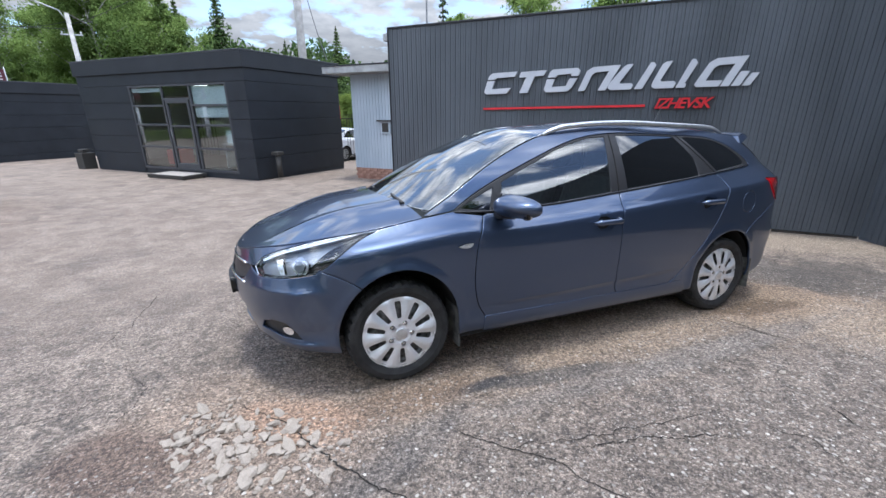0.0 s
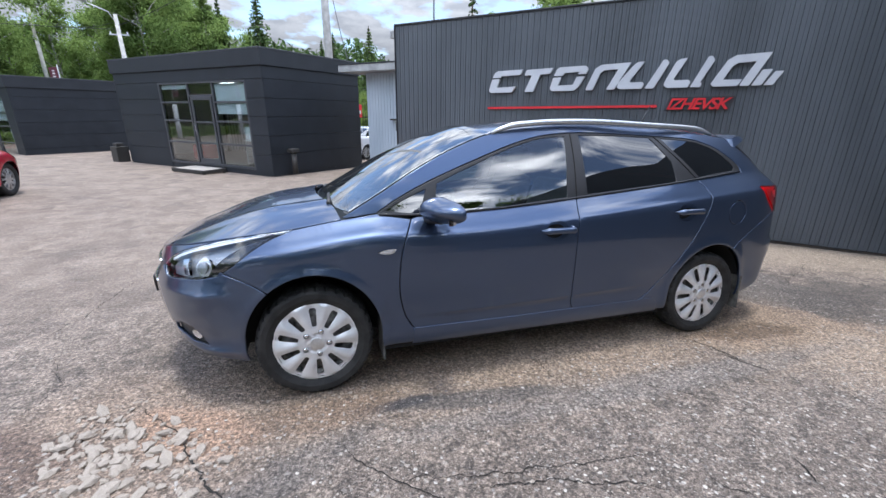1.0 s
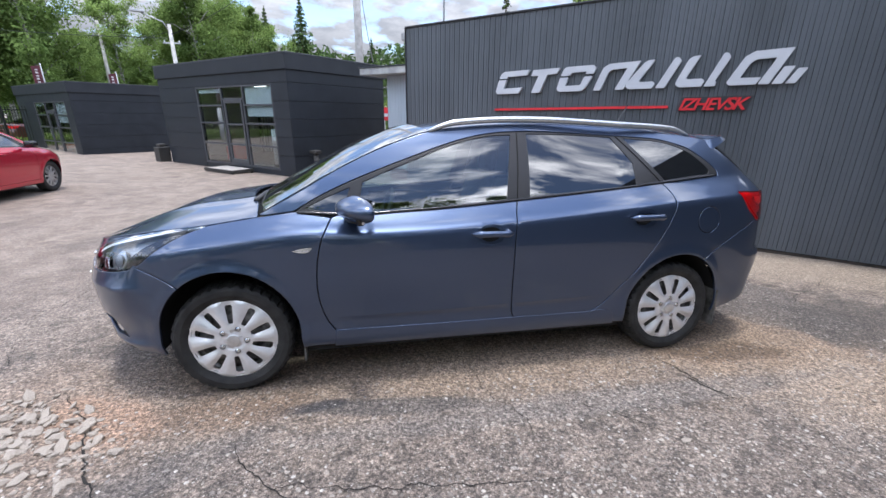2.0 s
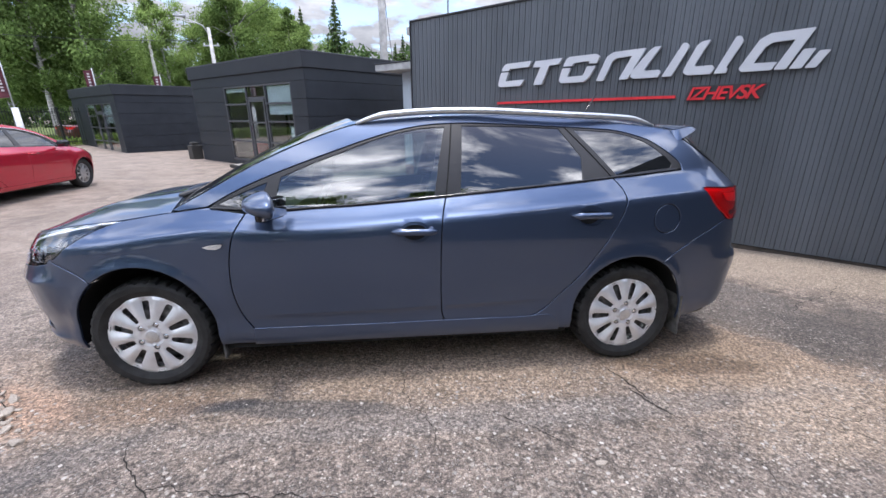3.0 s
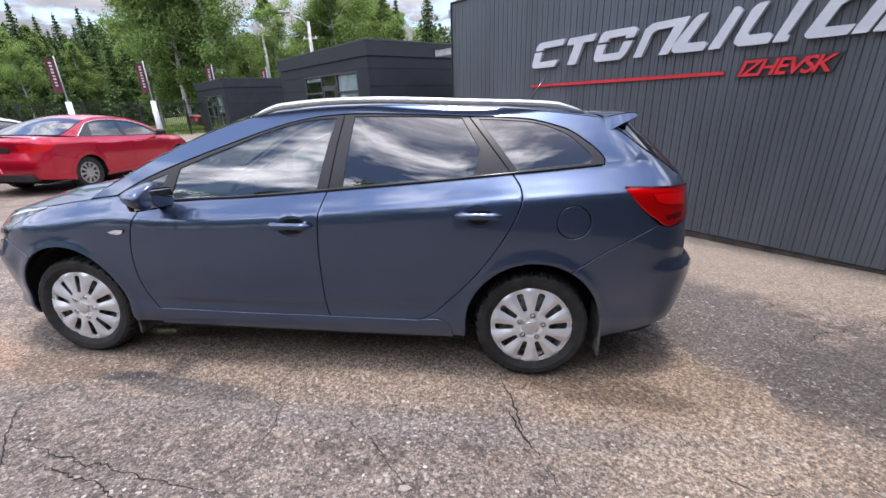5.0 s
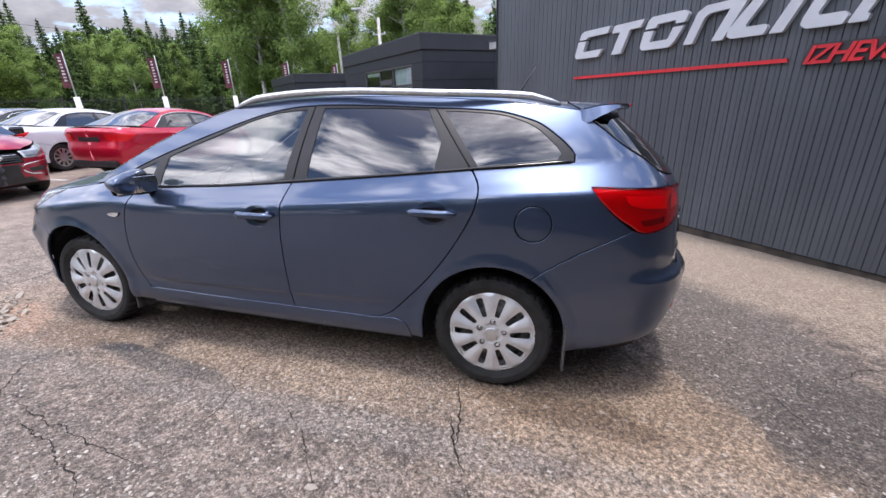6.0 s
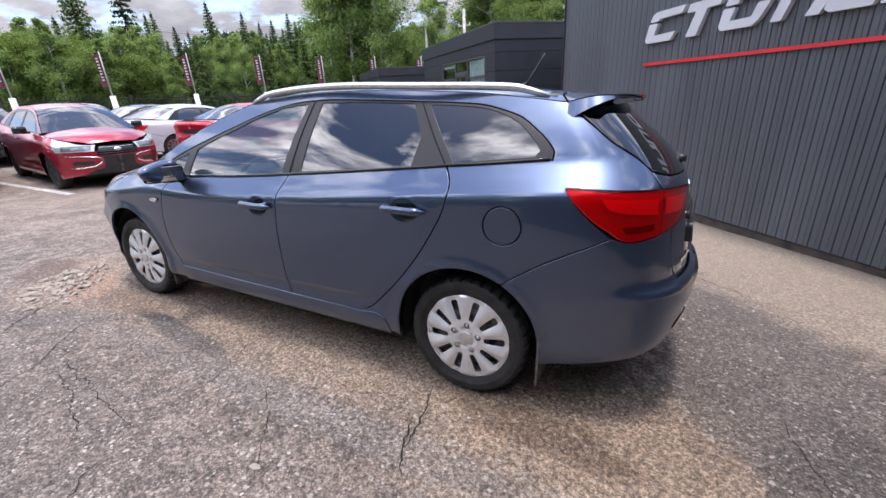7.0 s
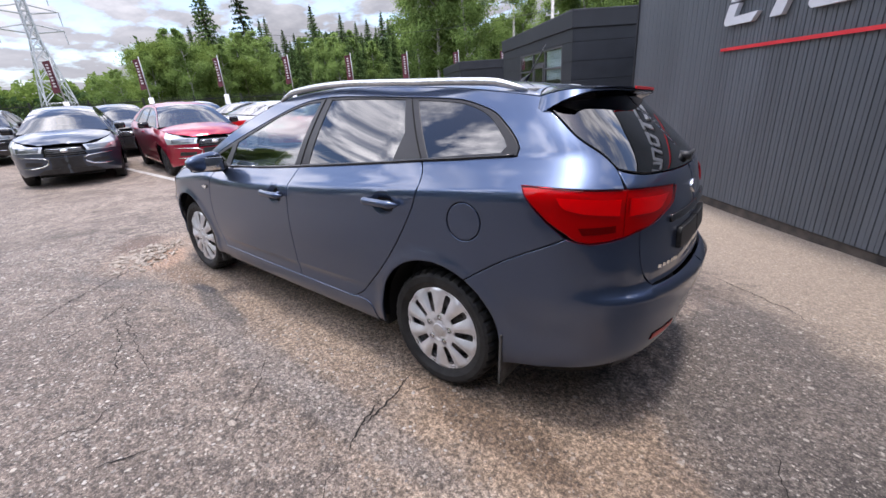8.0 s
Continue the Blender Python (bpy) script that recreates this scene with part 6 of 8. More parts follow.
for r in range(3):
    for i in range(14):
        part("brick", block(0.0, 0.235, 0, 0.1, 0, 0.062, 0.006), BRICK, base_course).matrix_basis = pose(0.25 * i + 0.12 * (r % 2), -0.02, -0.21 + 0.075 * r)
win = part("hatch_frame", block(0.95, 1.25, -0.06, 0.0, 1.0, 1.32, 0.01), PALE_SHEET, shed, "small shuttered hatch")
part("hatch_sill", block(0.86, 1.32, -0.14, 0.0, 1.32, 1.36, 0.008), STEEL, win)
part("hatch_pane", block(1.0, 1.2, -0.068, -0.06, 1.04, 1.28), STEEL, win)


# ---- the other parked cars ----
def car_shape(belt, roof, half, nose, tail, hubs, corner=(2.7, 5.0), hub_z=0.32):
    """A skin like the blue car's for another body: functions of (s, z) and its parts."""
    B, R, W, N, T = (spline(c) for c in (belt, roof, half, nose, tail))

    def flank(x, z):
        b, w = B(x), W(x)
        y = SECTION(np.minimum((z - 0.2) / (b - 0.2), 1.0)) * w - np.maximum(z - b, 0) * 0.52 - 0.12 * np.maximum(z - b, 0) ** 2
        for h in hubs:
            r = np.hypot(x - h, z - hub_z)
            y = y + 0.014 * np.exp(-((r - 0.36) / 0.035) ** 2) * (z < b)
        return y

    def wrap(x, z):
        u = np.clip((-1.3 - x) / (-1.3 - N(z)), 0, 1)
        v = np.clip((x - 1.45) / (T(z) - 1.45), 0, 1)
        return flank(x, z) * np.sqrt(np.maximum(1 - u ** corner[0], 0)) * np.maximum(1 - v ** corner[1], 0) ** 0.4

    def skin_(s, z):
        s, z = np.atleast_1d(np.asarray(s, float)), np.atleast_1d(np.asarray(z, float))
        zz = z[:, None]
        x = N(zz) + (T(zz) - N(zz)) * np.append(SWEEP[:-1:2], 1.0)[None]
        y = wrap(x, zz)
        run = np.concatenate([np.zeros((len(z), 1)), np.cumsum(np.hypot(np.diff(x, axis=1), np.diff(y, axis=1)), axis=1)], axis=1)
        p = np.empty((len(z), 3))
        for i in range(len(z)):
            r = run[i] - np.interp(0.0, x[i], run[i])
            p[i] = np.interp(s[i], r, x[i]), -np.interp(s[i], r, y[i]), z[i]
        return p

    def lid(crown, x0, x1):
        def f(x, y):
            x, y = np.atleast_1d(np.asarray(x, float)), np.atleast_1d(np.asarray(y, float))
            b = B(x)
            e = np.clip(np.abs(y) / np.maximum(wrap(x, b), 0.02), 0, 1.3)
            return np.stack([x, y, b + crown * ease(x, x0, x1) * (1 - e ** 2.4)], 1)
        return f

    def top(x, y):
        x, y = np.atleast_1d(np.asarray(x, float)), np.atleast_1d(np.asarray(y, float))
        t = R(x)
        e = np.clip(np.abs(y) / np.maximum(wrap(x, t), 0.05), 0, 1.3)
        return np.stack([x, y, t + 0.05 * (1 - e ** 2.6)], 1)

    def pane(x0, x1, fore0, fore1):
        def f(u, v):
            u, v = np.atleast_1d(np.asarray(u, float)), np.atleast_1d(np.asarray(v, float))
            x = x0 + (x1 - x0) * v
            z = R(x) + 0.004
            return np.stack([x - (fore0 + (fore1 - fore0) * v) * (1 - u ** 2), wrap(x, z) * u, z + (0.012 + 0.04 * v) * (1 - np.abs(u) ** 2.2)], 1)
        return f
    return B, R, wrap, skin_, lid, top, pane


TINT = glass("tinted_glass", (0.10, 0.11, 0.12), mirror=0.14)
LAMP_GREY = material("lamp_glass_grey", (0.5, 0.52, 0.54), 0.2, 0.5, coat=1.0)
LAMP_SMOKE = material("lamp_smoked_glass", (0.16, 0.17, 0.18), 0.12, 0.5, coat=1.0)
ALLOY = vary(material("alloy", (0.5, 0.51, 0.52), 0.3, 0.8), (0.42, 0.43, 0.44), (0.56, 0.57, 0.58), 20)
PLAIN_DARK = material("steel_wheel", (0.02, 0.02, 0.021), 0.55)


def road_wheel(parent, m, r, mat, spokes):
    w = new("wheel")
    w.parent = parent
    w.matrix_basis = m
    prof = [(0.66 * r, -0.07), (0.72 * r, -0.092), (0.85 * r, -0.1), (0.95 * r, -0.09), (r, -0.07), (r, 0.07), (0.95 * r, 0.09), (0.7 * r, 0.09)]
    mesh_part("tyre", *lathe(prof, 48, "y"), RUBBER, w, "", True)
    holes = []
    for i in range(spokes):
        a = 2 * math.pi * i / spokes
        h = math.pi / spokes * 0.62
        holes.append(np.array([(q * r * math.cos(a + k * h * (0.55 if q < 0.4 else 1.0)), q * r * math.sin(a + k * h * (0.55 if q < 0.4 else 1.0))) for q, k in ((0.26, -1), (0.45, -1), (0.59, -1), (0.61, 0), (0.59, 1), (0.45, 1), (0.26, 1))]))

    def face(x, z):
        x, z = np.atleast_1d(np.asarray(x, float)), np.atleast_1d(np.asarray(z, float))
        q = np.hypot(x, z) / r
        return np.stack([x, -0.07 - 0.01 * np.cos(q * 2.2), z], 1)
    panel("rim", ring(0, 0, 0.675 * r, k=48), face, mat, w, holes=holes, gap=0, step=0.05, outwards=(0, -1, 0), depth=0.03, both=False)
    mesh_part("brake_disc", *lathe([(0.0, -0.03), (0.5 * r, -0.03), (0.66 * r, -0.06)], 32, "y"), STEEL, w, "", True)
    return w


def saloon(name, label, shape, spec, paint, category="car"):
    """A parked car of panels, panes, lamps and wheels on the given shape."""
    B, R, wrap, sk, lid, top, pane = shape
    c = thing(name, Matrix(), label, category, "parked cars")
    h0, h1 = spec["hubs"]
    ar, zb, st = 0.35, 0.24, 0.075
    a0, a1, b0, b1 = spec["dlo"]          # belt ends and roof ends of the side windows
    ws, rw = spec["screen"], spec["rear"]  # x of foot and head of the front and rear panes
    hubz = 0.32

    def arc(hub, t0, t1, k=9):
        return [(hub + ar * math.cos(radians(t)), hubz + ar * math.sin(radians(t))) for t in np.linspace(t0, t1, k)]

    def along(f, x0, x1, d=0.0, k=8):
        return [(x, float(f(x)) + d) for x in np.linspace(x0, x1, k)]
    lampz = spec["lamp"]
    n0 = [(-3.2, lampz[0]), (-3.2, zb)]
    fa = arc(h0, 125, -5)
    top_f = (-1.95, float(B(-1.95)))
    panel("front_fender", [fa, [fa[-1], (-0.9, 0.30)], [(-0.9, 0.30), (-0.9, 0.6), (-0.86, float(B(-0.86)))], along(B, -0.86, -1.62), [(-1.62, float(B(-1.62))), (-1.75, lampz[0])], [(-1.75, lampz[0]), fa[0]]], sk, paint, c, step=st)
    fd = panel("front_door", [[(-0.86, float(B(-0.86))), (-0.9, 0.6), (-0.9, 0.30)], [(-0.9, 0.30), (0.17, 0.30)], [(0.17, 0.30), (0.16, 0.7), (0.2, float(B(0.2)))], along(B, 0.2, -0.86)], sk, paint, c, step=st)
    ra = arc(h1, 180, 55)
    rdoor_edge = [(0.78, 0.30), (0.96, 0.5), (1.1, 0.78), (1.1, float(B(1.1)))]
    rd = panel("rear_door", [[(0.2, float(B(0.2))), (0.16, 0.7), (0.17, 0.30)], [(0.17, 0.30), (0.78, 0.30)], rdoor_edge, along(B, 1.1, 0.2)], sk, paint, c, step=st)
    for doors, hx in ((fd, 0.03), (rd, 0.95)):
        for d, sg in zip(doors, (1, -1)):
            p = sk(hx, float(B(hx)) - 0.12)[0]
            mesh_part("door_handle", *tube([(p[0] - 0.1, sg * (p[1] - 0.01), p[2]), (p[0], sg * (p[1] - 0.035), p[2]), (p[0] + 0.1, sg * (p[1] - 0.01), p[2])], 0.014, 6), paint, d, "", True)
    panel("rear_quarter", [rdoor_edge[::-1], [(0.78, 0.30), (ra[0][0], 0.30)], ra, [ra[-1], (1.95, 0.72)], [(1.95, 0.72), (1.92, float(B(1.92)))], along(B, 1.92, 1.1)], sk, paint, c, step=st)
    panel("roof_side", [along(R, ws[0], rw[0], 0, 24), [(rw[0], float(R(rw[0]))), (a1, float(B(a1)))], [(a1, float(B(a1)))] + [(x, float(R(x)) - 0.055) for x in np.linspace(b1, b0, 14)] + [(a0, float(B(a0)))], [(a0, float(B(a0))), (ws[0], float(R(ws[0])))]], sk, paint, c, step=0.06)
    panel("sill", [[(-0.97, 0.22), (0.97, 0.22)], [(0.97, 0.22), (0.97, 0.30)], [(0.97, 0.30), (-0.97, 0.30)], [(-0.97, 0.30), (-0.97, 0.22)]], sk, spec.get("skirt", paint), c, step=st)
    dlo = [along(B, a0, a1, 0, 12), [(a1, float(B(a1)))] + [(x, float(R(x)) - 0.055) for x in np.linspace(b1, b0, 14)] + [(a0, float(B(a0)))]]
    panes = []
    for x0, x1, t0, t1 in ((a0 + 0.18, 0.14, b0 + 0.12, 0.16), (0.26, 1.02, 0.24, min(0.9, b1 - 0.05))):
        panes.append([along(B, x0, x1, 0.022, 6), [(x1, float(B(x1)) + 0.022), (t1, float(R(t1)) - 0.085)], [(x, float(R(x)) - 0.085) for x in np.linspace(t1, t0, 8)], [(t0, float(R(t0)) - 0.085), (x0, float(B(x0)) + 0.022)]])
    panel("window_surround", dlo, sk, GLOSS_BLACK, c, holes=[resample(p, 0.07) for p in panes], step=0.07, gap=0.001, lift=-0.002)
    for p, doors in zip(panes, (fd, rd)):
        for g, d in zip(panel("window_pane", p, sk, TINT, c, step=0.09, gap=-0.004, lift=-0.008, depth=0), doors):
            under(g, d)
    if spec.get("chrome_line"):
        for sg in (1, -1):
            q = sk([x for x, z in dlo[1]], [z for x, z in dlo[1]])
            mesh_part("window_trim", *tube([(x, sg * (y - 0.004), z) for x, y, z in q], 0.011, 6), CHROME, c, "chrome window trim", True)
    # bumpers, lamps, grille
    fb = arc(h0, 200, 125)
    panel("front_bumper", [fb, [fb[-1], (-1.75, lampz[0])], [(-1.75, lampz[0]), (-3.3, lampz[0])], [(-3.3, lampz[0]), (-3.3, zb)], [(-3.3, zb), (-1.9, zb), fb[0]]], sk, paint, c, whole=True, step=st)
    lamp_in = spec["lamp_in"]
    panel("headlight", [[(-1.75, lampz[0]), (lamp_in, lampz[0])], [(lamp_in, lampz[0]), (lamp_in, lampz[1])], [(lamp_in, lampz[1]), (-2.12, lampz[1] + 0.012), (-1.96, float(B(-1.94)) - 0.004), (-1.78, float(B(-1.78)) - 0.003), (-1.62, float(B(-1.62)))], [(-1.62, float(B(-1.62))), (-1.75, lampz[0])]], sk, LAMP_GREY, c, step=0.05, lift=0.004, label="clear headlight")
    panel("headlight_glass", [[(-1.86, lampz[0] + 0.02), (lamp_in + 0.05, lampz[0] + 0.02)], [(lamp_in + 0.05, lampz[0] + 0.02), (lamp_in + 0.05, lampz[1] - 0.015)], [(lamp_in + 0.05, lampz[1] - 0.015), (-1.86, lampz[1] - 0.01)], [(-1.86, lampz[1] - 0.01), (-1.86, lampz[0] + 0.02)]], sk, LAMP_SMOKE, c, step=0.05, lift=0.007)
    gz0, gz1, gs = spec["grille"]
    panel("grille", [[(gs, gz0), (-3.4, gz0)], [(-3.4, gz0), (-3.4, gz1)], [(-3.4, gz1), (gs - 0.04, gz1)], [(gs - 0.04, gz1), (gs, gz0)]], sk, GLOSS_BLACK, c, whole=True, step=0.06, lift=0.008)
    for z in np.linspace(gz0 + 0.03, gz1 - 0.02, 4):
        q = sk(np.linspace(gs - 0.03, -3.4, 16), np.full(16, z))
        q = np.concatenate([q, (q * np.array([1, -1, 1]))[::-1]]) + np.array([[-0.012, 0, 0]])
        mesh_part("grille_bar", *tube(q, 0.006, 5), BLACK_TRIM if z < gz1 - 0.04 else CHROME, c, "", True)
    if spec.get("blade"):
        for sg in (1, -1):
            q = sk([-1.9, -2.15, -2.38, -2.45, -2.41, -2.3, -2.1, -1.92], [0.605, 0.595, 0.575, 0.545, 0.47, 0.415, 0.39, 0.395]) + np.array([[-0.012, 0, 0]])
            mesh_part("bumper_blade", *tube([(x, sg * y, z) for x, y, z in q], [0.005, 0.008, 0.011, 0.013, 0.013, 0.013, 0.011, 0.006], 8), CHROME, c, "chrome boomerang blade", True)
        panel("lower_grille", [[(-2.3, 0.37), (-3.4, 0.36)], [(-3.4, 0.36), (-3.4, 0.27)], [(-3.4, 0.27), (-2.1, 0.27)], [(-2.1, 0.27), (-2.3, 0.37)]], sk, BLACK_TRIM, c, whole=True, step=0.08, lift=0.006)
        panel("fog_recess", [[(-1.98, 0.44), (-2.3, 0.44)], [(-2.3, 0.44), (-2.34, 0.51)], [(-2.34, 0.51), (-2.02, 0.52)], [(-2.02, 0.52), (-1.98, 0.44)]], sk, BLACK_TRIM, c, step=0.05, lift=0.003)
        panel("centre_grille", [[(-2.46, 0.585), (-3.4, 0.585)], [(-3.4, 0.585), (-3.4, 0.36)], [(-3.4, 0.36), (-2.4, 0.36)], [(-2.4, 0.36), (-2.46, 0.48), (-2.46, 0.585)]], sk, BLACK_TRIM, c, whole=True, step=0.06, lift=0.004)
    mesh_part("badge", *lathe([(0, 0.01), (0.055, 0.008), (0.06, 0.0)], 20), CHROME, c, "oval chrome badge", True).matrix_basis = Matrix.Translation(sk(-3.4, (gz0 + gz1) / 2 + 0.02)[0] + np.array([-0.012, 0, 0])) @ pose(0, 0, 0, 0, -80, 0) @ Matrix.Diagonal((0.6, 1, 1, 1))
    panel("number_plate", [[(-2.62, gz0 - 0.03), (-3.5, gz0 - 0.03)], [(-3.5, gz0 - 0.03), (-3.5, gz0 - 0.14)], [(-3.5, gz0 - 0.14), (-2.62, gz0 - 0.14)], [(-2.62, gz0 - 0.14), (-2.62, gz0 - 0.03)]], sk, PLATE_DARK, c, whole=True, step=0.08, lift=0.015, label="blank dark plate holder")
    rb = arc(h1, -15, 55)
    deck = float(B(2.2))
    panel("rear_bumper", [rb, [rb[-1], (1.95, 0.72)], [(1.95, 0.72), (3.4, 0.62)], [(3.4, 0.62), (3.4, 0.3)], [(3.4, 0.3), (2.0, 0.28), rb[0]]], sk, paint, c, whole=True, step=st)
    panel("boot", [[(2.2, 0.72), (3.4, 0.70)], [(3.4, 0.70), (3.4, deck)], [(3.4, deck), (2.1, deck), (1.92, float(B(1.92)))], [(1.92, float(B(1.92))), (1.95, 0.72), (2.2, 0.72)]], sk, paint, c, whole=True, step=st)
    panel("boot_seam", [[(1.95, 0.655), (3.4, 0.62)], [(3.4, 0.62), (3.4, 0.70)], [(3.4, 0.70), (2.2, 0.72), (1.95, 0.72)], [(1.95, 0.72), (1.95, 0.655)]], sk, paint, c, whole=True, step=st, lift=-0.003)
    tz = spec["tail_lamp"]
    panel("tail_light", [[(1.88, tz[1]), (2.5, tz[1])], [(2.5, tz[1]), (2.46, tz[0])], [(2.46, tz[0]), (2.05, tz[0]), (1.88, tz[1])]], sk, RED_GLOW, c, step=0.05, lift=0.008, label="red tail light")
    px_ = float(sk(3.6, 0.83)[0][0])
    part("rear_plate", block(px_ - 0.03, px_ + 0.012, -0.26, 0.26, 0.775, 0.885, 0.006), PLATE_DARK, c, "blank dark plate holder")
    part("rear_diffuser", block(px_ - 0.12, px_ + 0.01, -0.55, 0.55, 0.27, 0.40, 0.02), BLACK_TRIM, c)
    # bonnet, screens, roof, boot lid
    eb = lambda x, f=0.997: (x, -float(wrap(np.array([x]), B(np.array([x])))[0]) * f)
    er = lambda x: (x, -float(wrap(np.array([x]), R(np.array([x])))[0]) * 0.997)
    nx_ = spec["hood_front"]
    xz = np.linspace(-2.3, -1.5, 400)
    nose_x = lambda y: float(np.interp(y, wrap(xz, np.full_like(xz, lampz[1] + 0.012)), xz)) + 0.012
    panel("bonnet", mirror_runs([[(nose_x(y), -y) for y in (0.004, 0.15, 0.3, 0.42)] + [eb(nx_ + 0.12)], [eb(x) for x in np.linspace(nx_ + 0.12, ws[0] - 0.03, 6)], [eb(ws[0] - 0.03), (ws[0] - 0.1, -0.4), (ws[0] - 0.13, 0.0)]]), lid(spec["crown"], -2.3, -1.75), paint, c, both=False, step=0.09, outwards=(0, 0, 1))
    panel("windscreen", [[(-1, 0), (1, 0)], [(1, 0), (1, 1)], [(1, 1), (-1, 1)], [(-1, 1), (-1, 0)]], pane(ws[0], ws[1], 0.13, 0.08), TINT, c, both=False, step=0.15, gap=0.01, outwards=(-1, 0, 1), depth=0)
    panel("rear_window", [[(-1, 0), (1, 0)], [(1, 0), (1, 1)], [(1, 1), (-1, 1)], [(-1, 1), (-1, 0)]], pane(rw[0], rw[1], -0.10, -0.06), TINT, c, both=False, step=0.15, gap=0.01, outwards=(1, 0, 1), depth=0)
    panel("roof", mirror_runs([[(ws[1] - 0.075, 0.0), (ws[1] - 0.05, -0.3), er(ws[1] + 0.005)], [er(x) for x in np.linspace(ws[1] + 0.005, rw[1] - 0.005, 8)], [er(rw[1] - 0.005), (rw[1] + 0.04, -0.3), (rw[1] + 0.055, 0.0)]]), top, paint, c, both=False, step=0.09, outwards=(0, 0, 1))
    panel("boot_lid", mirror_runs([[(rw[0] + 0.08, 0.0), (rw[0] + 0.06, -0.4), eb(rw[0])], [eb(x) for x in np.linspace(rw[0], 2.12, 5)], [eb(2.12), (2.2, -0.3), (2.21, 0.0)]]), lid(0.03, 1.2, 1.6), paint, c, both=False, step=0.09, outwards=(0, 0, 1))
    for sg in (1, -1):
        m_ = part("door_mirror", block(-0.06, 0.05, -0.1, 0.1, -0.065, 0.065, 0.04), GLOSS_BLACK, c, "", True)
        m_.matrix_basis = pose(-0.68, sg * 0.94, float(B(-0.68)) + 0.06)
        part("mirror_foot", block(-0.03, 0.03, -0.12, 0.0, -0.07, -0.03, 0.01), BLACK_TRIM, m_).matrix_basis = pose(0, -0.02 if sg > 0 else 0.1, 0)
    bm = block(-1.9, 2.0, -0.5, 0.5, 0.2, 0.5)
    block(-0.95, 0.95, -0.8, 0.8, 0.2, 0.85, bm=bm)
    block(-2.0, -1.0, -0.48, 0.48, 0.4, 0.66, bm=bm)
    part("underbody", bm, DARK, c)
    for x in (-0.1, 0.8):
        for y in (-0.36, 0.36):
            s_ = part("seat", block(x - 0.07, x + 0.09, y - 0.24, y + 0.24, 0.5, 1.08, 0.05), CLOTH, c)
            part("headrest", block(x + 0.02, x + 0.10, y - 0.12, y + 0.12, 1.1, 1.26, 0.03), CLOTH, s_)
    for hub in (h0, h1):
        for sg in (1, -1):
            v = [(hub + 0.362 * math.cos(radians(a)), -sg * y, hubz + 0.362 * math.sin(radians(a))) for y in (0.78, 0.52) for a in np.linspace(-12, 192, 16)]
            mesh_part("wheel_housing", v, [(i, i + 1, 17 + i, 16 + i) for i in range(15)] + [tuple(range(16, 32))], DARK, c, "", True)
            road_wheel(c, pose(hub, -sg * 0.72, spec["tyre"], 0, 11 * hub, 0 if sg > 0 else 180), spec["tyre"], spec["rim"], spec["spokes"])
    return c


RED = car_paint("bright_red_paint", (0.50, 0.003, 0.030), 0.65, 0.38)
CHERRY = car_paint("cherry_red_paint", (0.36, 0.005, 0.03), 0.65, 0.35)
GREY_BLUE = car_paint("grey_blue_paint", (0.045, 0.060, 0.09), 0.6, 0.35)
WHITE = car_paint("white_paint", (0.58, 0.60, 0.63), 0.0, 0.4)
BLACK = car_paint("black_paint", (0.012, 0.013, 0.016), 0.3, 0.35)
PLUM = car_paint("brown_paint", (0.09, 0.03, 0.025), 0.4, 0.4)
HALF_S = [(-2.3, 0.84), (-1.5, 0.862), (-0.9, 0.866), (0, 0.87), (1.0, 0.87), (1.6, 0.86), (2.3, 0.80)]
LOW_SHAPE = car_shape([(-2.2, 0.62), (-1.95, 0.72), (-1.6, 0.82), (-1.2, 0.89), (-0.9, 0.92), (0, 0.955), (1.0, 0.995), (1.7, 1.03), (2.25, 1.04)],
                      [(-1.15, 0.915), (-0.85, 1.06), (-0.5, 1.22), (-0.2, 1.31), (0.1, 1.35), (0.45, 1.365), (0.8, 1.345), (1.1, 1.27), (1.45, 1.14), (1.75, 1.04)], HALF_S,
                      [(0.15, -2.02), (0.3, -2.12), (0.5, -2.17), (0.65, -2.15), (0.8, -2.1), (1.5, -2.1)], [(0.15, 2.1), (0.4, 2.24), (0.6, 2.27), (0.8, 2.23), (1.03, 2.24), (1.1, 2.15), (1.5, 2.1)], (-1.32, 1.32), (2.7, 9.0))
TALL_SHAPE = car_shape([(-2.2, 0.785), (-1.95, 0.84), (-1.6, 0.905), (-1.2, 0.955), (-0.9, 0.975), (0, 1.0), (1.0, 1.05), (1.7, 1.10), (2.25, 1.12)],
                       [(-1.2, 0.965), (-0.85, 1.14), (-0.5, 1.31), (-0.2, 1.40), (0.1, 1.44), (0.45, 1.45), (0.85, 1.43), (1.2, 1.34), (1.5, 1.22), (1.75, 1.115)], HALF_S,
                       [(0.15, -2.05), (0.3, -2.14), (0.5, -2.18), (0.7, -2.17), (0.85, -2.1), (1.5, -2.1)], [(0.15, 2.05), (0.4, 2.18), (0.6, 2.2), (0.9, 2.16), (1.1, 2.15), (1.2, 2.1), (1.5, 2.0)], (-1.31, 1.32))
LOW = dict(hubs=(-1.32, 1.32), dlo=(-0.92, 1.36, -0.62, 1.02), screen=(-1.1, -0.27), rear=(1.70, 0.98), lamp=(0.60, 0.70), lamp_in=-2.32, grille=(0.42, 0.66, -2.42), hood_front=-2.10, crown=0.10, tail_lamp=(0.80, 0.93), tyre=0.318, rim=ALLOY, spokes=10, chrome_line=True)
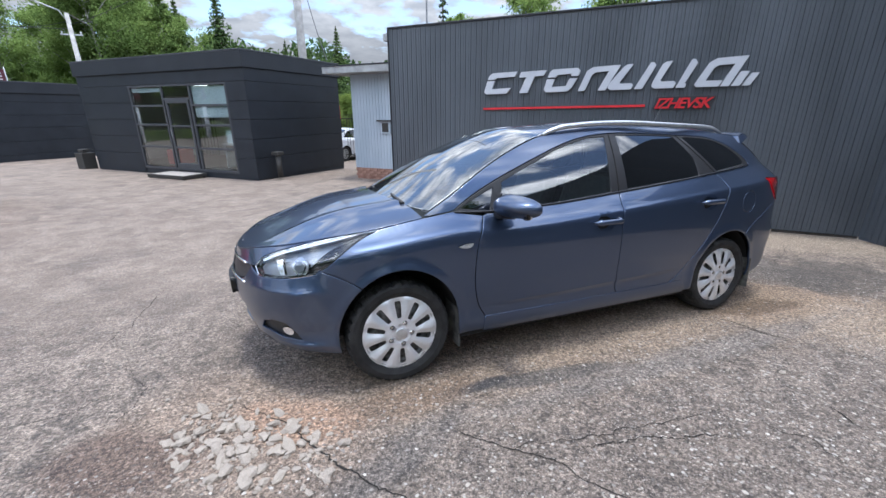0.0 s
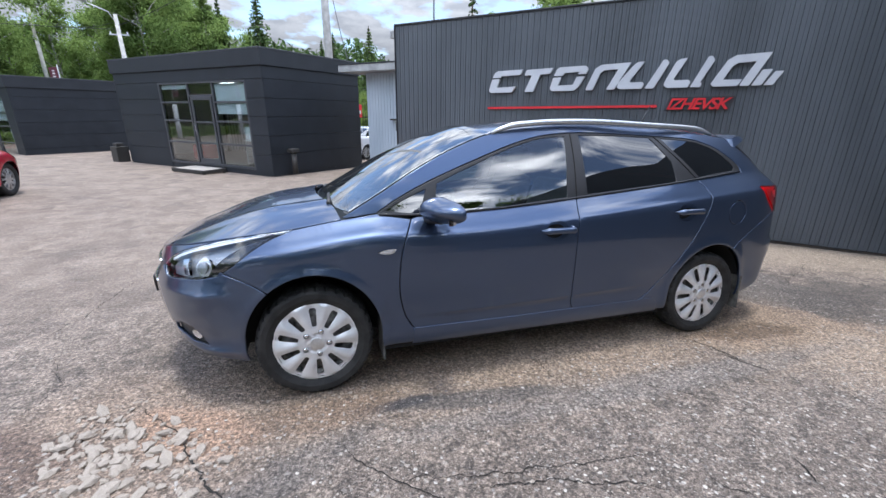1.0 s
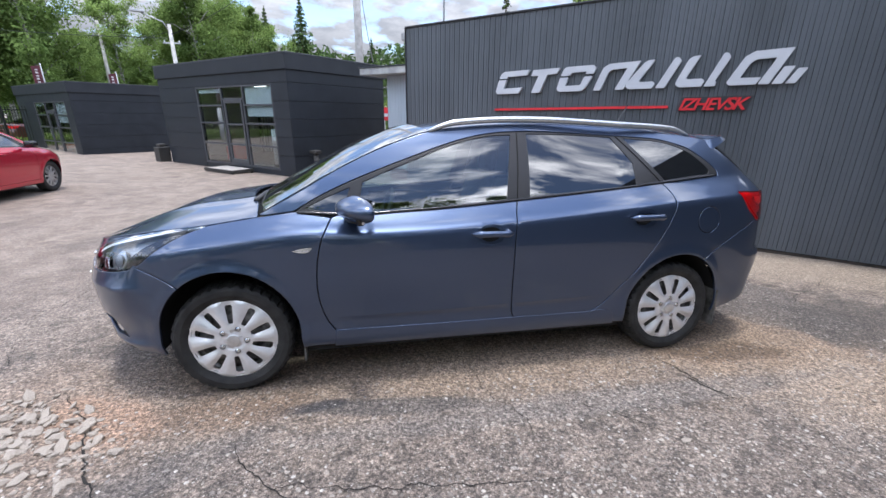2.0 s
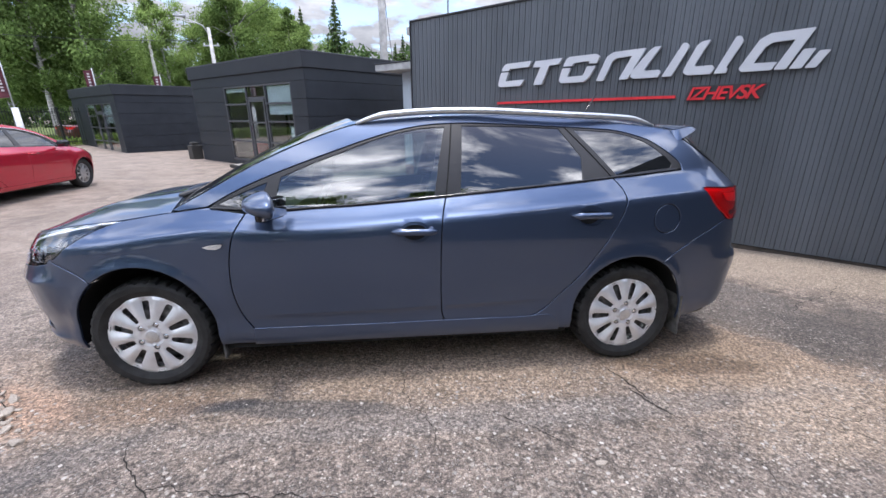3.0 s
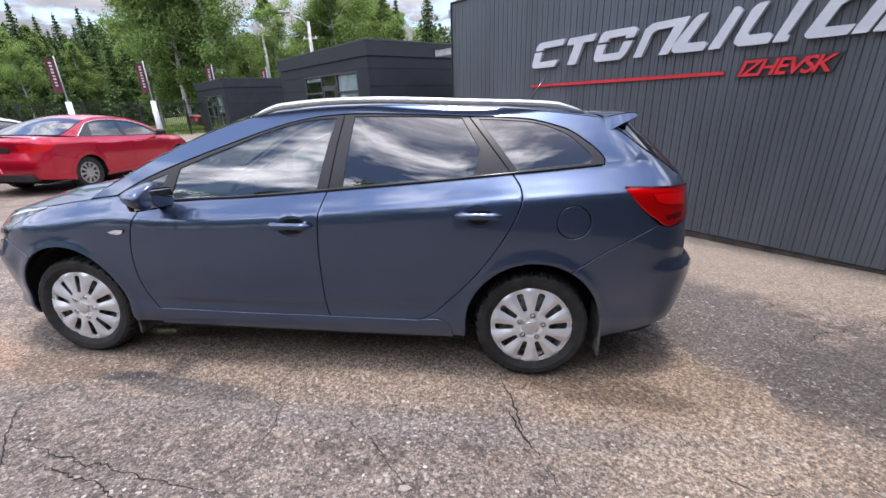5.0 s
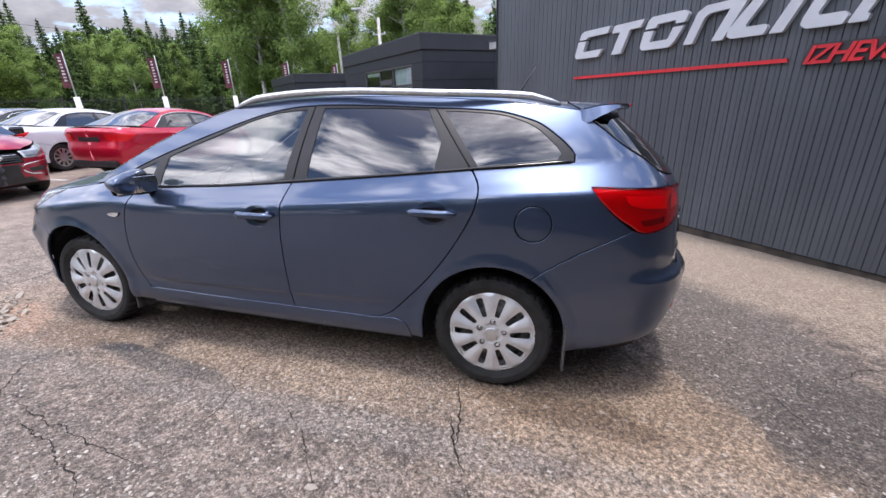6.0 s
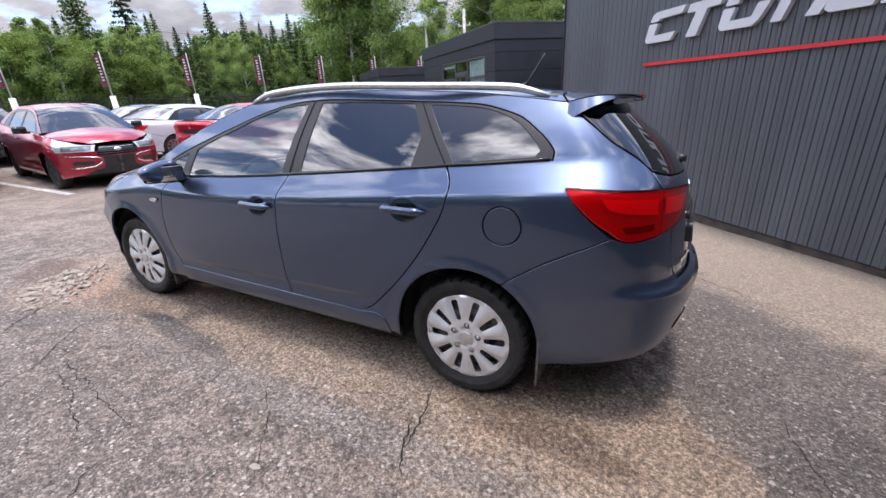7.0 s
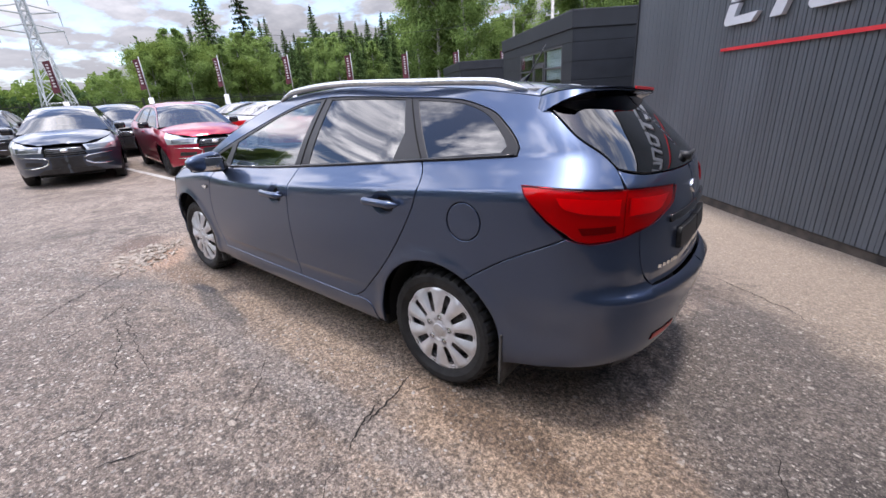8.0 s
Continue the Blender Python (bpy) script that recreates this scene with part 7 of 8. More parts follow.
TALL = dict(hubs=(-1.31, 1.32), dlo=(-0.98, 1.40, -0.66, 1.06), screen=(-1.16, -0.27), rear=(1.70, 1.02), lamp=(0.67, 0.785), lamp_in=-2.36, grille=(0.60, 0.755, -2.38), hood_front=-2.125, crown=0.10, tail_lamp=(0.86, 1.0), tyre=0.322, rim=PLAIN_DARK, spokes=8, blade=True)


def repaint(c, old, fresh, label):
    for ob in c.children_recursive:
        if ob.type == "MESH" and ob.data.materials and ob.data.materials[0] == old:
            ob.material_slots[0].link = "OBJECT"
            ob.material_slots[0].material = fresh
    c["label"] = label
    return c


def stand(x, y, heading):
    """A pose on the yard for a car whose front points to a bearing (degrees from +x)."""
    z = height(x, y)
    gx, gy = (height(x + 1, y) - height(x - 1, y)) / 2, (height(x, y + 1) - height(x, y - 1)) / 2
    a = radians(heading + 180)
    fx = Vector((math.cos(a), math.sin(a), gx * math.cos(a) + gy * math.sin(a))).normalized()
    up = Vector((-gx, -gy, 1)).normalized()
    fy = up.cross(fx).normalized()
    m = Matrix((fx, fy, fx.cross(fy))).transposed().to_4x4()
    m.translation = (x, y, z)
    return m


red_saloon = saloon("saloon_car", "bright red saloon car with chrome window trim", LOW_SHAPE, LOW, RED)
cherry = saloon("saloon_car", "cherry red saloon car with chrome bumper blades", TALL_SHAPE, TALL, CHERRY)
part("dash_notice", block(-0.82, -0.79, -0.2, 0.12, 1.12, 1.26, 0.0), material("notice_yellow", (0.6, 0.45, 0.12), 0.7), cherry, "yellow paper notice behind the windscreen").matrix_basis = pose(0.1, 0, 0.0)
others = [
    (cherry, CHERRY, GREY_BLUE, "grey-blue saloon car with chrome bumper blades", -10.3, 0.25, -16),
    (red_saloon, RED, WHITE, "white saloon car seen from behind", -10.5, 5.9, 92),
    (cherry, CHERRY, BLACK, "black saloon car in the parking row", -14.6, 2.4, -10),
    (red_saloon, RED, BLACK, "black saloon car parked by the fence", -13.4, 6.6, 92),
    (cherry, CHERRY, WHITE, "white saloon car in the parking row", -15.2, 5.1, -6),
    (red_saloon, RED, GREY_BLUE, "dark blue saloon car parked by the fence", -16.2, 8.2, 92),
    (cherry, CHERRY, BLACK, "black saloon car at the end of the row", -16.3, -0.6, -14),
    (red_saloon, RED, PLUM, "brown saloon car on the road outside the fence", -18.6, 27.5, 62),
    (red_saloon, RED, WHITE, "white saloon car behind the yard fence", 1.6, 17.2, 40),
]
for src, old, fresh, label, x, y, hd in others:
    repaint(copy_thing(src, stand(x, y, hd)), old, fresh, label)
red_saloon.matrix_world = stand(-7.68, 6.05, 92)
cherry.matrix_world = stand(-8.95, 2.15, -8)
# white bay lines
LINE_WHITE = vary(material("road_paint", (0.5, 0.49, 0.46), 0.8), (0.3, 0.29, 0.27), (0.6, 0.59, 0.56), 14)
for x0, y0, x1, y1 in ((-10.4, 0.98, -6.9, 1.0), (-12.0, 3.6, -8.2, 3.6), (-13.4, -1.5, -9.6, -1.6)):
    v = []
    for i in range(9):
        t = i / 8
        x, y = x0 + (x1 - x0) * t, y0 + (y1 - y0) * t
        v += [on_ground(x, y - 0.06, 0.005), on_ground(x, y + 0.06, 0.005)]
    tagged(mesh_part("bay_line", v, [(2 * i, 2 * i + 2, 2 * i + 3, 2 * i + 1) for i in range(8)], LINE_WHITE, None, "worn white parking bay line on asphalt"), "", "road marking", "", "structure")


# ---- fence, poles, flags, trees ----
FENCE_BLACK = material("fence_black", (0.012, 0.014, 0.013), 0.5)
CONCRETE = vary(material("pole_concrete", (0.42, 0.41, 0.39), 0.85), (0.34, 0.33, 0.31), (0.5, 0.49, 0.47), 5, bump=0.2)
POST_WHITE = vary(material("white_post", (0.66, 0.67, 0.68), 0.6), (0.55, 0.56, 0.57), (0.72, 0.73, 0.74), 4)
FLAG_CLOTH = vary(material("maroon_cloth", (0.09, 0.02, 0.03), 0.85), (0.06, 0.015, 0.022), (0.12, 0.03, 0.04), 5)
FLAG_PRINT = material("pale_print", (0.5, 0.48, 0.48), 0.85)
GALV = material("galvanised_steel", (0.4, 0.41, 0.42), 0.5, 0.6)


PICKET = bpy.data.meshes.new("picket")
bm = block(0, 0.018, -0.009, 0.009, 0.12, 1.95)
bm.to_mesh(PICKET)
bm.free()
PICKET.materials.append(FENCE_BLACK)


def fence_line(x0, y0, x1, y1, label, h=1.95, singly=False):
    length = math.hypot(x1 - x0, y1 - y0)
    n_ = max(1, round(length / 2.5))
    turn = math.degrees(math.atan2(y1 - y0, x1 - x0))
    fence = thing("fence", Matrix(), label, "fence")
    step = length / n_
    for i in range(n_):
        x, y = x0 + (x1 - x0) * i / n_, y0 + (y1 - y0) * i / n_
        m = Matrix.Translation(on_ground(x, y)) @ pose(0, 0, 0, 0, 0, turn)
        p = part("post", block(-0.035, 0.035, -0.035, 0.035, -0.1, h + 0.05, 0.006), FENCE_BLACK, fence)
        p.matrix_basis = m
        spots = np.arange(0.06, step - 0.03, 0.115)
        if singly and 2 <= i < 16:
            for q in spots:
                o = new("picket", PICKET)
                o.parent = fence
                o.matrix_basis = m @ pose(float(q), 0, 0)
        else:
            bm = bmesh.new()
            for q in spots:
                block(q, q + 0.018, -0.009, 0.009, 0.12, h, bm=bm)
            r = tagged(part("picket_row", bm, FENCE_BLACK, fence), "", "", "", "stuff")
            r.matrix_basis = m
        for z in (0.25, h - 0.2):
            part("rail", block(0, step, -0.014, 0.014, z, z + 0.035), FENCE_BLACK, fence).matrix_basis = m
    return fence


fence_line(-31.0, -4.2, -12.2, 30.2, "black steel picket fence round the yard", singly=True)
fence_line(-4.5, 16.8, 8.0, 14.5, "black steel picket fence behind the shed")


def banner(m):
    t = thing("flag_banner", m, "narrow maroon flag on a pole in a white post", "flag", "flag row")
    mesh_part("post", *tube([(0, 0, -0.2), (0, 0, 1.95)], [0.15, 0.12], 14), POST_WHITE, t, "white round post", True)
    mesh_part("pole", *tube([(0, 0, 1.9), (0, 0, 3.95)], [0.035, 0.022], 8), GALV, t, "", True)
    rows = []
    for i in range(13):
        z = 3.85 - 1.45 * i / 12
        for j in range(6):
            u = j / 5
            rows.append((0.03 + 0.34 * u, 0.05 * math.sin(2.2 * u + 0.5 * i) * u, z - 0.05 * u + 0.02 * math.sin(i)))
    f_ = mesh_part("cloth", rows, [(6 * i + j, 6 * i + 6 + j, 6 * i + 7 + j, 6 * i + 1 + j) for i in range(12) for j in range(5)], FLAG_CLOTH, t, "maroon printed cloth", True)
    for i in range(8):
        z = 3.62 - 0.14 * i
        part("print_bar", block(0.15, 0.25, -0.045, 0.045, z, z + 0.06 + 0.02 * (i % 2)), FLAG_PRINT, f_, "pale printed bar")
    return t


b0 = banner(Matrix())
for k_ in range(-1, 7):
    x, y = -24.1 + 1.75 * k_, 6.6 + 3.2 * k_
    m = Matrix.Translation(on_ground(x, y)) @ pose(0, 0, 0, 0, 0, -150 + 14 * math.sin(5.0 * k_))
    if k_ == 6:
        b0.matrix_world = m
    else:
        copy_thing(b0, m)


def street_lamp(x, y, top, label, arm=1.5, bearing=200):
    t = thing("street_lamp", Matrix.Translation(on_ground(x, y)), label, "street lamp", "street lamps")
    mesh_part("pole", *tube([(0, 0, -0.3), (0, 0, top)], [0.17, 0.10], 12), CONCRETE, t, "grey concrete pole", True)
    a = radians(bearing)
    c_, s_ = math.cos(a), math.sin(a)
    mesh_part("arm", *tube([(0, 0, top - 0.5), (0.3 * c_, 0.3 * s_, top + 0.1), (arm * c_, arm * s_, top + 0.55)], 0.035, 8), GALV, t, "", True)
    part("lantern", block(-0.35, 0.35, -0.14, 0.14, -0.06, 0.08, 0.04), GALV, t).matrix_basis = Matrix.Translation((arm * c_, arm * s_, top + 0.56)) @ pose(0, 0, 0, 0, 0, bearing)
    part("bracket", block(-0.5, 0.5, -0.04, 0.04, top - 1.1, top - 1.02, 0.01), GALV, t)
    for u in (-0.42, 0.0, 0.42):
        mesh_part("insulator", *tube([(u, 0, top - 1.02), (u, 0, top - 0.9)], [0.03, 0.045], 8), POST_WHITE, t)
    return t


street_lamp(-11.3, 28.4, 7.0, "concrete lamp pole with a bracket behind the office")
street_lamp(-19.8, 38.3, 8.6, "concrete lamp pole at the edge of the wood", bearing=160)
tall = thing("utility_pole", Matrix.Translation(on_ground(-0.1, 17.6)), "tall round concrete utility pole behind the office", "utility pole")
mesh_part("pole", *tube([(0, 0, -0.3), (0, 0, 11.5)], [0.2, 0.13], 14), CONCRETE, tall, "", True)
part("crossarm", block(-0.9, 0.9, -0.05, 0.05, 10.6, 10.72, 0.01), GALV, tall)
for p0, p1, sag in (((-0.1, 17.6, 9.8), (-11.3, 28.4, 6.2), 0.6), ((-0.1, 17.6, 9.6), (22, 12, 8.5), 0.7), ((-11.3, 28.4, 6.4), (-19.8, 38.3, 8.0), 0.5), ((-0.1, 17.6, 8.4), (0.2, 12.4, 3.2), 0.35), ((-11.3, 28.4, 6.0), (-40, 20, 8.0), 1.0)):
    pts = [Vector(p0).lerp(Vector(p1), t) - Vector((0, 0, 4 * sag * t * (1 - t))) for t in np.linspace(0, 1, 18)]
    tagged(mesh_part("overhead_cable", *tube(pts, 0.014, 5), BLACK_TRIM, None), "thin black overhead cable between poles", "cable")
# road sign behind the shed
rs = thing("road_sign", Matrix.Translation(on_ground(0.7, 14.9)), "red and white road sign on a thin post", "road sign")
mesh_part("post", *tube([(0, 0, 0), (0, 0, 2.2)], 0.03, 8), POST_WHITE, rs)
part("sign_plate", block(-0.2, 0.2, -0.01, 0.01, 1.75, 2.25, 0.004), SIGN_RED, rs, "red plate with a white bar").matrix_basis = pose(0, -0.04, 0, 0, 0, 20)
part("sign_band", block(-0.15, 0.15, -0.006, 0.006, 1.9, 2.02), POST_WHITE, rs, "white bar").matrix_basis = pose(0, -0.055, 0, 0, 0, 20)
# lattice pylon
pyl = thing("power_pylon", Matrix.Translation(on_ground(-95.8, 16.1)), "grey lattice steel power pylon beyond the trees", "pylon")
PYLON = material("pylon_steel", (0.42, 0.44, 0.46), 0.6, 0.3)


def at_h(z):
    w = 2.6 - 2.0 * min(z / 14, 1) if z < 14 else 0.6 - 0.02 * (z - 14)
    return [(w * a, w * b, z) for a, b in ((1, 1), (-1, 1), (-1, -1), (1, -1))]


hs = [0, 4, 7.5, 10.5, 12.5, 14, 16, 18, 20, 22, 24]
for i, (h0_, h1_) in enumerate(zip(hs[:-1], hs[1:])):
    lo, hi = at_h(h0_), at_h(h1_)
    bits = [tube([lo[k], hi[k]], 0.13, 4) for k in range(4)]
    for k in range(4):
        j = (k + 1) % 4
        bits += [tube([lo[k], hi[j]], 0.075, 4), tube([lo[j], hi[k]], 0.075, 4), tube([hi[k], hi[j]], 0.075, 4)]
    v, f = [], []
    for bv, bf in bits:
        o = len(v)
        v += bv
        f += [tuple(o + q for q in face) for face in bf]
    mesh_part("lattice_section", v, f, PYLON, pyl)
for z, w in ((14.8, 4.2), (17.6, 4.3), (20.6, 3.4)):
    for sg in (1, -1):
        v, f = [], []
        for bv, bf in (tube([(0, 0.6 * sg, z), (0, w * sg, z + 0.5)], 0.12, 4), tube([(0, 0.6 * sg, z + 1.3), (0, w * sg, z + 0.5)], 0.1, 4), tube([(0, w * sg, z + 0.5), (0, w * sg, z - 1.6)], 0.08, 4)):
            o = len(v)
            v += bv
            f += [tuple(o + q for q in face) for face in bf]
        mesh_part("cross_arm", v, f, PYLON, pyl)


# ---- trees ----
def leaf_material(name, dark, light, through_=0.45):
    m = bpy.data.materials.new(name)
    m.use_nodes = True
    n, k = m.node_tree.nodes, m.node_tree.links
    n.clear()
    out, mix = n.new("ShaderNodeOutputMaterial"), n.new("ShaderNodeMixShader")
    dif, tra = n.new("ShaderNodeBsdfDiffuse"), n.new("ShaderNodeBsdfTranslucent")
    geo, inf, ramp, add = n.new("ShaderNodeNewGeometry"), n.new("ShaderNodeObjectInfo"), n.new("ShaderNodeValToRGB"), n.new("ShaderNodeMath")
    add.operation = "MULTIPLY_ADD"
    add.inputs[1].default_value = 0.65
    sc = n.new("ShaderNodeMath")
    sc.operation = "MULTIPLY"
    sc.inputs[1].default_value = 0.35
    k.new(inf.outputs["Random"], sc.inputs[0])
    k.new(geo.outputs["Random Per Island"], add.inputs[0])
    k.new(sc.outputs[0], add.inputs[2])
    ramp.color_ramp.elements[0].color, ramp.color_ramp.elements[1].color = (*dark, 1), (*light, 1)
    k.new(add.outputs[0], ramp.inputs["Fac"])
    k.new(ramp.outputs["Color"], dif.inputs["Color"])
    k.new(ramp.outputs["Color"], tra.inputs["Color"])
    mix.inputs["Fac"].default_value = through_
    k.new(dif.outputs[0], mix.inputs[1])
    k.new(tra.outputs[0], mix.inputs[2])
    k.new(mix.outputs[0], out.inputs["Surface"])
    return m


BIRCH_LEAF = leaf_material("birch_leaf", (0.105, 0.165, 0.047), (0.31, 0.43, 0.135))
WILLOW_LEAF = leaf_material("young_leaf", (0.085, 0.135, 0.03), (0.235, 0.32, 0.085))
SPRUCE_LEAF = leaf_material("spruce_needles", (0.042, 0.078, 0.030), (0.145, 0.21, 0.075), 0.2)
PINE_LEAF = leaf_material("pine_needles", (0.022, 0.04, 0.018), (0.07, 0.10, 0.04), 0.2)
BIRCH_BARK = vary(material("birch_bark", (0.45, 0.43, 0.4), 0.9), (0.12, 0.11, 0.1), (0.55, 0.53, 0.5), 5, stretch=(1, 1, 4))
BARK = vary(material("brown_bark", (0.1, 0.07, 0.05), 0.95), (0.05, 0.035, 0.025), (0.16, 0.11, 0.08), 6)


def leaves(points, sizes, rng, droop=0.0, axis=None):
    """Small bent leaf sprays, each its own island of two triangles, at points."""
    k = len(points)
    a = rng.normal(size=(k, 3))
    a[:, 2] -= droop
    a /= np.linalg.norm(a, axis=1)[:, None]
    b = np.cross(a, rng.normal(size=(k, 3)))
    b /= np.linalg.norm(b, axis=1)[:, None] + 1e-9
    s = np.asarray(sizes)[:, None]
    p = np.asarray(points)
    bend = np.cross(a, b) * s * 0.25
    v = np.stack([p - a * s, p + b * s * 0.55 + bend, p + a * s, p - b * s * 0.5 + bend], 1).reshape(-1, 3)
    f = np.arange(4 * k).reshape(k, 4)
    if axis is None:
        return v, f
    # leaves turn their faces outwards and up
    out = (p - np.array([axis])) * np.array([1, 1, 0.45])
    out /= np.linalg.norm(out, axis=1)[:, None] + 1e-9
    out = out + np.array([0, 0, 0.75]) + 0.35 * rng.normal(size=(k, 3))
    out /= np.linalg.norm(out, axis=1)[:, None]
    face_n = np.cross(v.reshape(k, 4, 3)[:, 2] - v.reshape(k, 4, 3)[:, 0], v.reshape(k, 4, 3)[:, 3] - v.reshape(k, 4, 3)[:, 1])
    f = np.where(((face_n * out).sum(1) < 0)[:, None], f[:, ::-1], f)
    return v, f, np.repeat(out, 4, axis=0)


def broadleaf(name, label, h, seed, bark, leaf, spread=0.3, count=3600, size=0.17, low=0.18):
    rng = np.random.default_rng(seed)
    t = thing(name, Matrix(), label, "tree", "trees")
    bend = rng.normal(size=2) * 0.03 * h
    spine = [Vector((bend[0] * u * u, bend[1] * u * u, h * u)) for u in np.linspace(0, 0.93, 9)]
    limbs_v, limbs_f = tube(spine, [0.013 * h * (1 - 0.88 * i / 8) + 0.01 for i in range(9)], 8)
    limbs_v, limbs_f = list(limbs_v), list(limbs_f)
    pts, sizes = [], []
    for i in range(26):
        u = low + (0.95 - low) * (i + rng.random()) / 26
        base = Vector((bend[0] * u * u, bend[1] * u * u, h * u))
        ang = 2.4 * i + rng.normal() * 0.4
        reach = h * spread * (math.sin(math.pi * min(1, (u - low) / (1 - low) * 0.86 + 0.14)) ** 0.8) * rng.uniform(0.55, 1.15)
        tip = base + Vector((math.cos(ang) * reach, math.sin(ang) * reach, reach * rng.uniform(0.35, 0.9)))
        mid = base.lerp(tip, 0.5) + Vector((0, 0, 0.08 * reach))
        bv, bf = tube([base, mid, tip], [0.004 * h, 0.0028 * h, 0.001 * h], 5)
        o = len(limbs_v)
        limbs_v += list(bv)
        limbs_f += [tuple(o + q for q in face) for face in bf]
        for c_ in range(5):
            q = base.lerp(tip, rng.uniform(0.35, 1.05)) + Vector(rng.normal(size=3) * 0.10 * reach)
            k = int(count / 26 / 5 * rng.uniform(0.6, 1.5))
            r = rng.uniform(0.16, 0.34) * reach + 0.12
            cl = rng.normal(size=(k, 3)) * np.array([r, r, r * 0.75]) * 0.62 + np.array(q)
            hang = rng.random(k) ** 2 * 0.5 * r
            cl[:, 2] -= hang
            pts.append(cl)
            sizes.append(rng.uniform(0.6, 1.3, k) * size)
    mesh_part("trunk", limbs_v, limbs_f, bark, t, "", True)
    v, f, nn = leaves(np.concatenate(pts), np.concatenate(sizes), rng, 0.4, (bend[0] * 0.3, bend[1] * 0.3, 0.45 * h))
    mesh_part("crown", v, f, leaf, t, normals=nn)
    return t


def spruce(name, label, h, seed, leaf=SPRUCE_LEAF, bark=BARK, girth=0.17, low=0.06, tiers=30, size=0.16, thin=1.0):
    rng = np.random.default_rng(seed)
    t = thing(name, Matrix(), label, "tree", "trees")
    mesh_part("trunk", *tube([(0, 0, 0), (0, 0, h * 0.5), (0, 0, h)], [0.012 * h, 0.007 * h, 0.002 * h], 8), bark, t, "", True)
    pts, sizes = [], []
    for i in range(tiers):
        u = low + (1 - low) * (i / tiers) ** 0.92
        reach0 = girth * h * (1 - u) ** 0.85 + 0.02 * h * (1 - u)
        for b_ in range(9):
            if rng.random() > thin:
                continue
            ang = 2 * math.pi * (b_ + rng.random() * 0.7) / 9 + i
            reach = reach0 * rng.uniform(0.6, 1.2)
            k = max(6, int(26 * reach / (girth * h) + 6))
            d = np.sort(rng.random(k)) * reach
            z = h * u + 0.10 * h / tiers * rng.normal() - 0.32 * d + 0.16 * d * d / max(reach, 0.1)
            side_ = rng.normal(size=k) * 0.14 * (d + 0.15)
            pts.append(np.stack([math.cos(ang) * d - math.sin(ang) * side_, math.sin(ang) * d + math.cos(ang) * side_, z - rng.random(k) * 0.12], 1))
            sizes.append(rng.uniform(0.7, 1.35, k) * size * (0.55 + 0.6 * (1 - u)))
    pts.append(np.stack([rng.normal(size=14) * 0.03, rng.normal(size=14) * 0.03, np.linspace(0.94, 1.0, 14) * h], 1))
    sizes.append(np.full(14, 0.1))
    v, f, nn = leaves(np.concatenate(pts), np.concatenate(sizes), rng, 0.9, (0, 0, 0.3 * h))
    mesh_part("crown", v, f, leaf, t, normals=nn)
    return t


protos = {
    "birch": broadleaf("birch_tree", "tall birch tree in fresh green leaf", 13.0, 3, BIRCH_BARK, BIRCH_LEAF, 0.24, 27000, 0.10),
    "birch2": broadleaf("birch_tree", "slender birch tree in fresh green leaf", 12.0, 8, BIRCH_BARK, BIRCH_LEAF, 0.19, 20000, 0.095, 0.12),
    "willow": broadleaf("young_tree", "young bushy tree in light green leaf", 7.5, 5, BARK, WILLOW_LEAF, 0.36, 17000, 0.09, 0.08),
    "spruce": spruce("spruce_tree", "dark green pointed spruce tree", 14.0, 4, size=0.2, tiers=38, girth=0.235),
    "spruce2": spruce("spruce_tree", "narrow dark green spruce tree", 12.0, 9, girth=0.19, size=0.18, tiers=36),
    "pine": spruce("pine_tree", "old pine tree with a thin dark crown", 15.0, 6, PINE_LEAF, BARK, 0.2, 0.45, 16, 0.26, 0.6),
}
trng = random.Random(11)
plan = []


def wood(az0, az1, r0, r1, n_, kinds, s0, s1):
    for i in range(n_):
        a = radians(az0 + (az1 - az0) * (i + trng.uniform(0.1, 0.9)) / n_)
        r = trng.uniform(r0, r1)
        plan.append((trng.choice(kinds), r * math.cos(a), r * math.sin(a), trng.uniform(s0, s1)))


def at_az(kind, az, r, s):
    plan.append((kind, r * math.cos(radians(az)), r * math.sin(radians(az)), s))


wood(100, 112, 42, 54, 9, ("birch", "birch", "birch2"), 0.8, 1.0)
wood(111, 121, 48, 60, 7, ("birch2", "spruce2", "willow", "birch"), 0.55, 0.7)
wood(131, 152, 52, 64, 30, ("spruce", "spruce2", "spruce", "birch2"), 0.62, 0.84)
wood(131, 150, 43, 50, 16, ("spruce2", "birch2", "spruce", "birch2"), 0.5, 0.72)
wood(150, 163, 43, 50, 9, ("willow", "willow", "birch2"), 0.6, 0.8)
wood(153, 163, 50, 58, 8, ("willow", "birch2", "willow"), 0.75, 1.05)
wood(98, 131, 60, 78, 24, ("spruce", "spruce2", "birch2", "birch"), 0.6, 0.78)
wood(62, 100, 50, 74, 16, ("spruce", "spruce2", "birch2", "spruce2"), 0.6, 0.85)
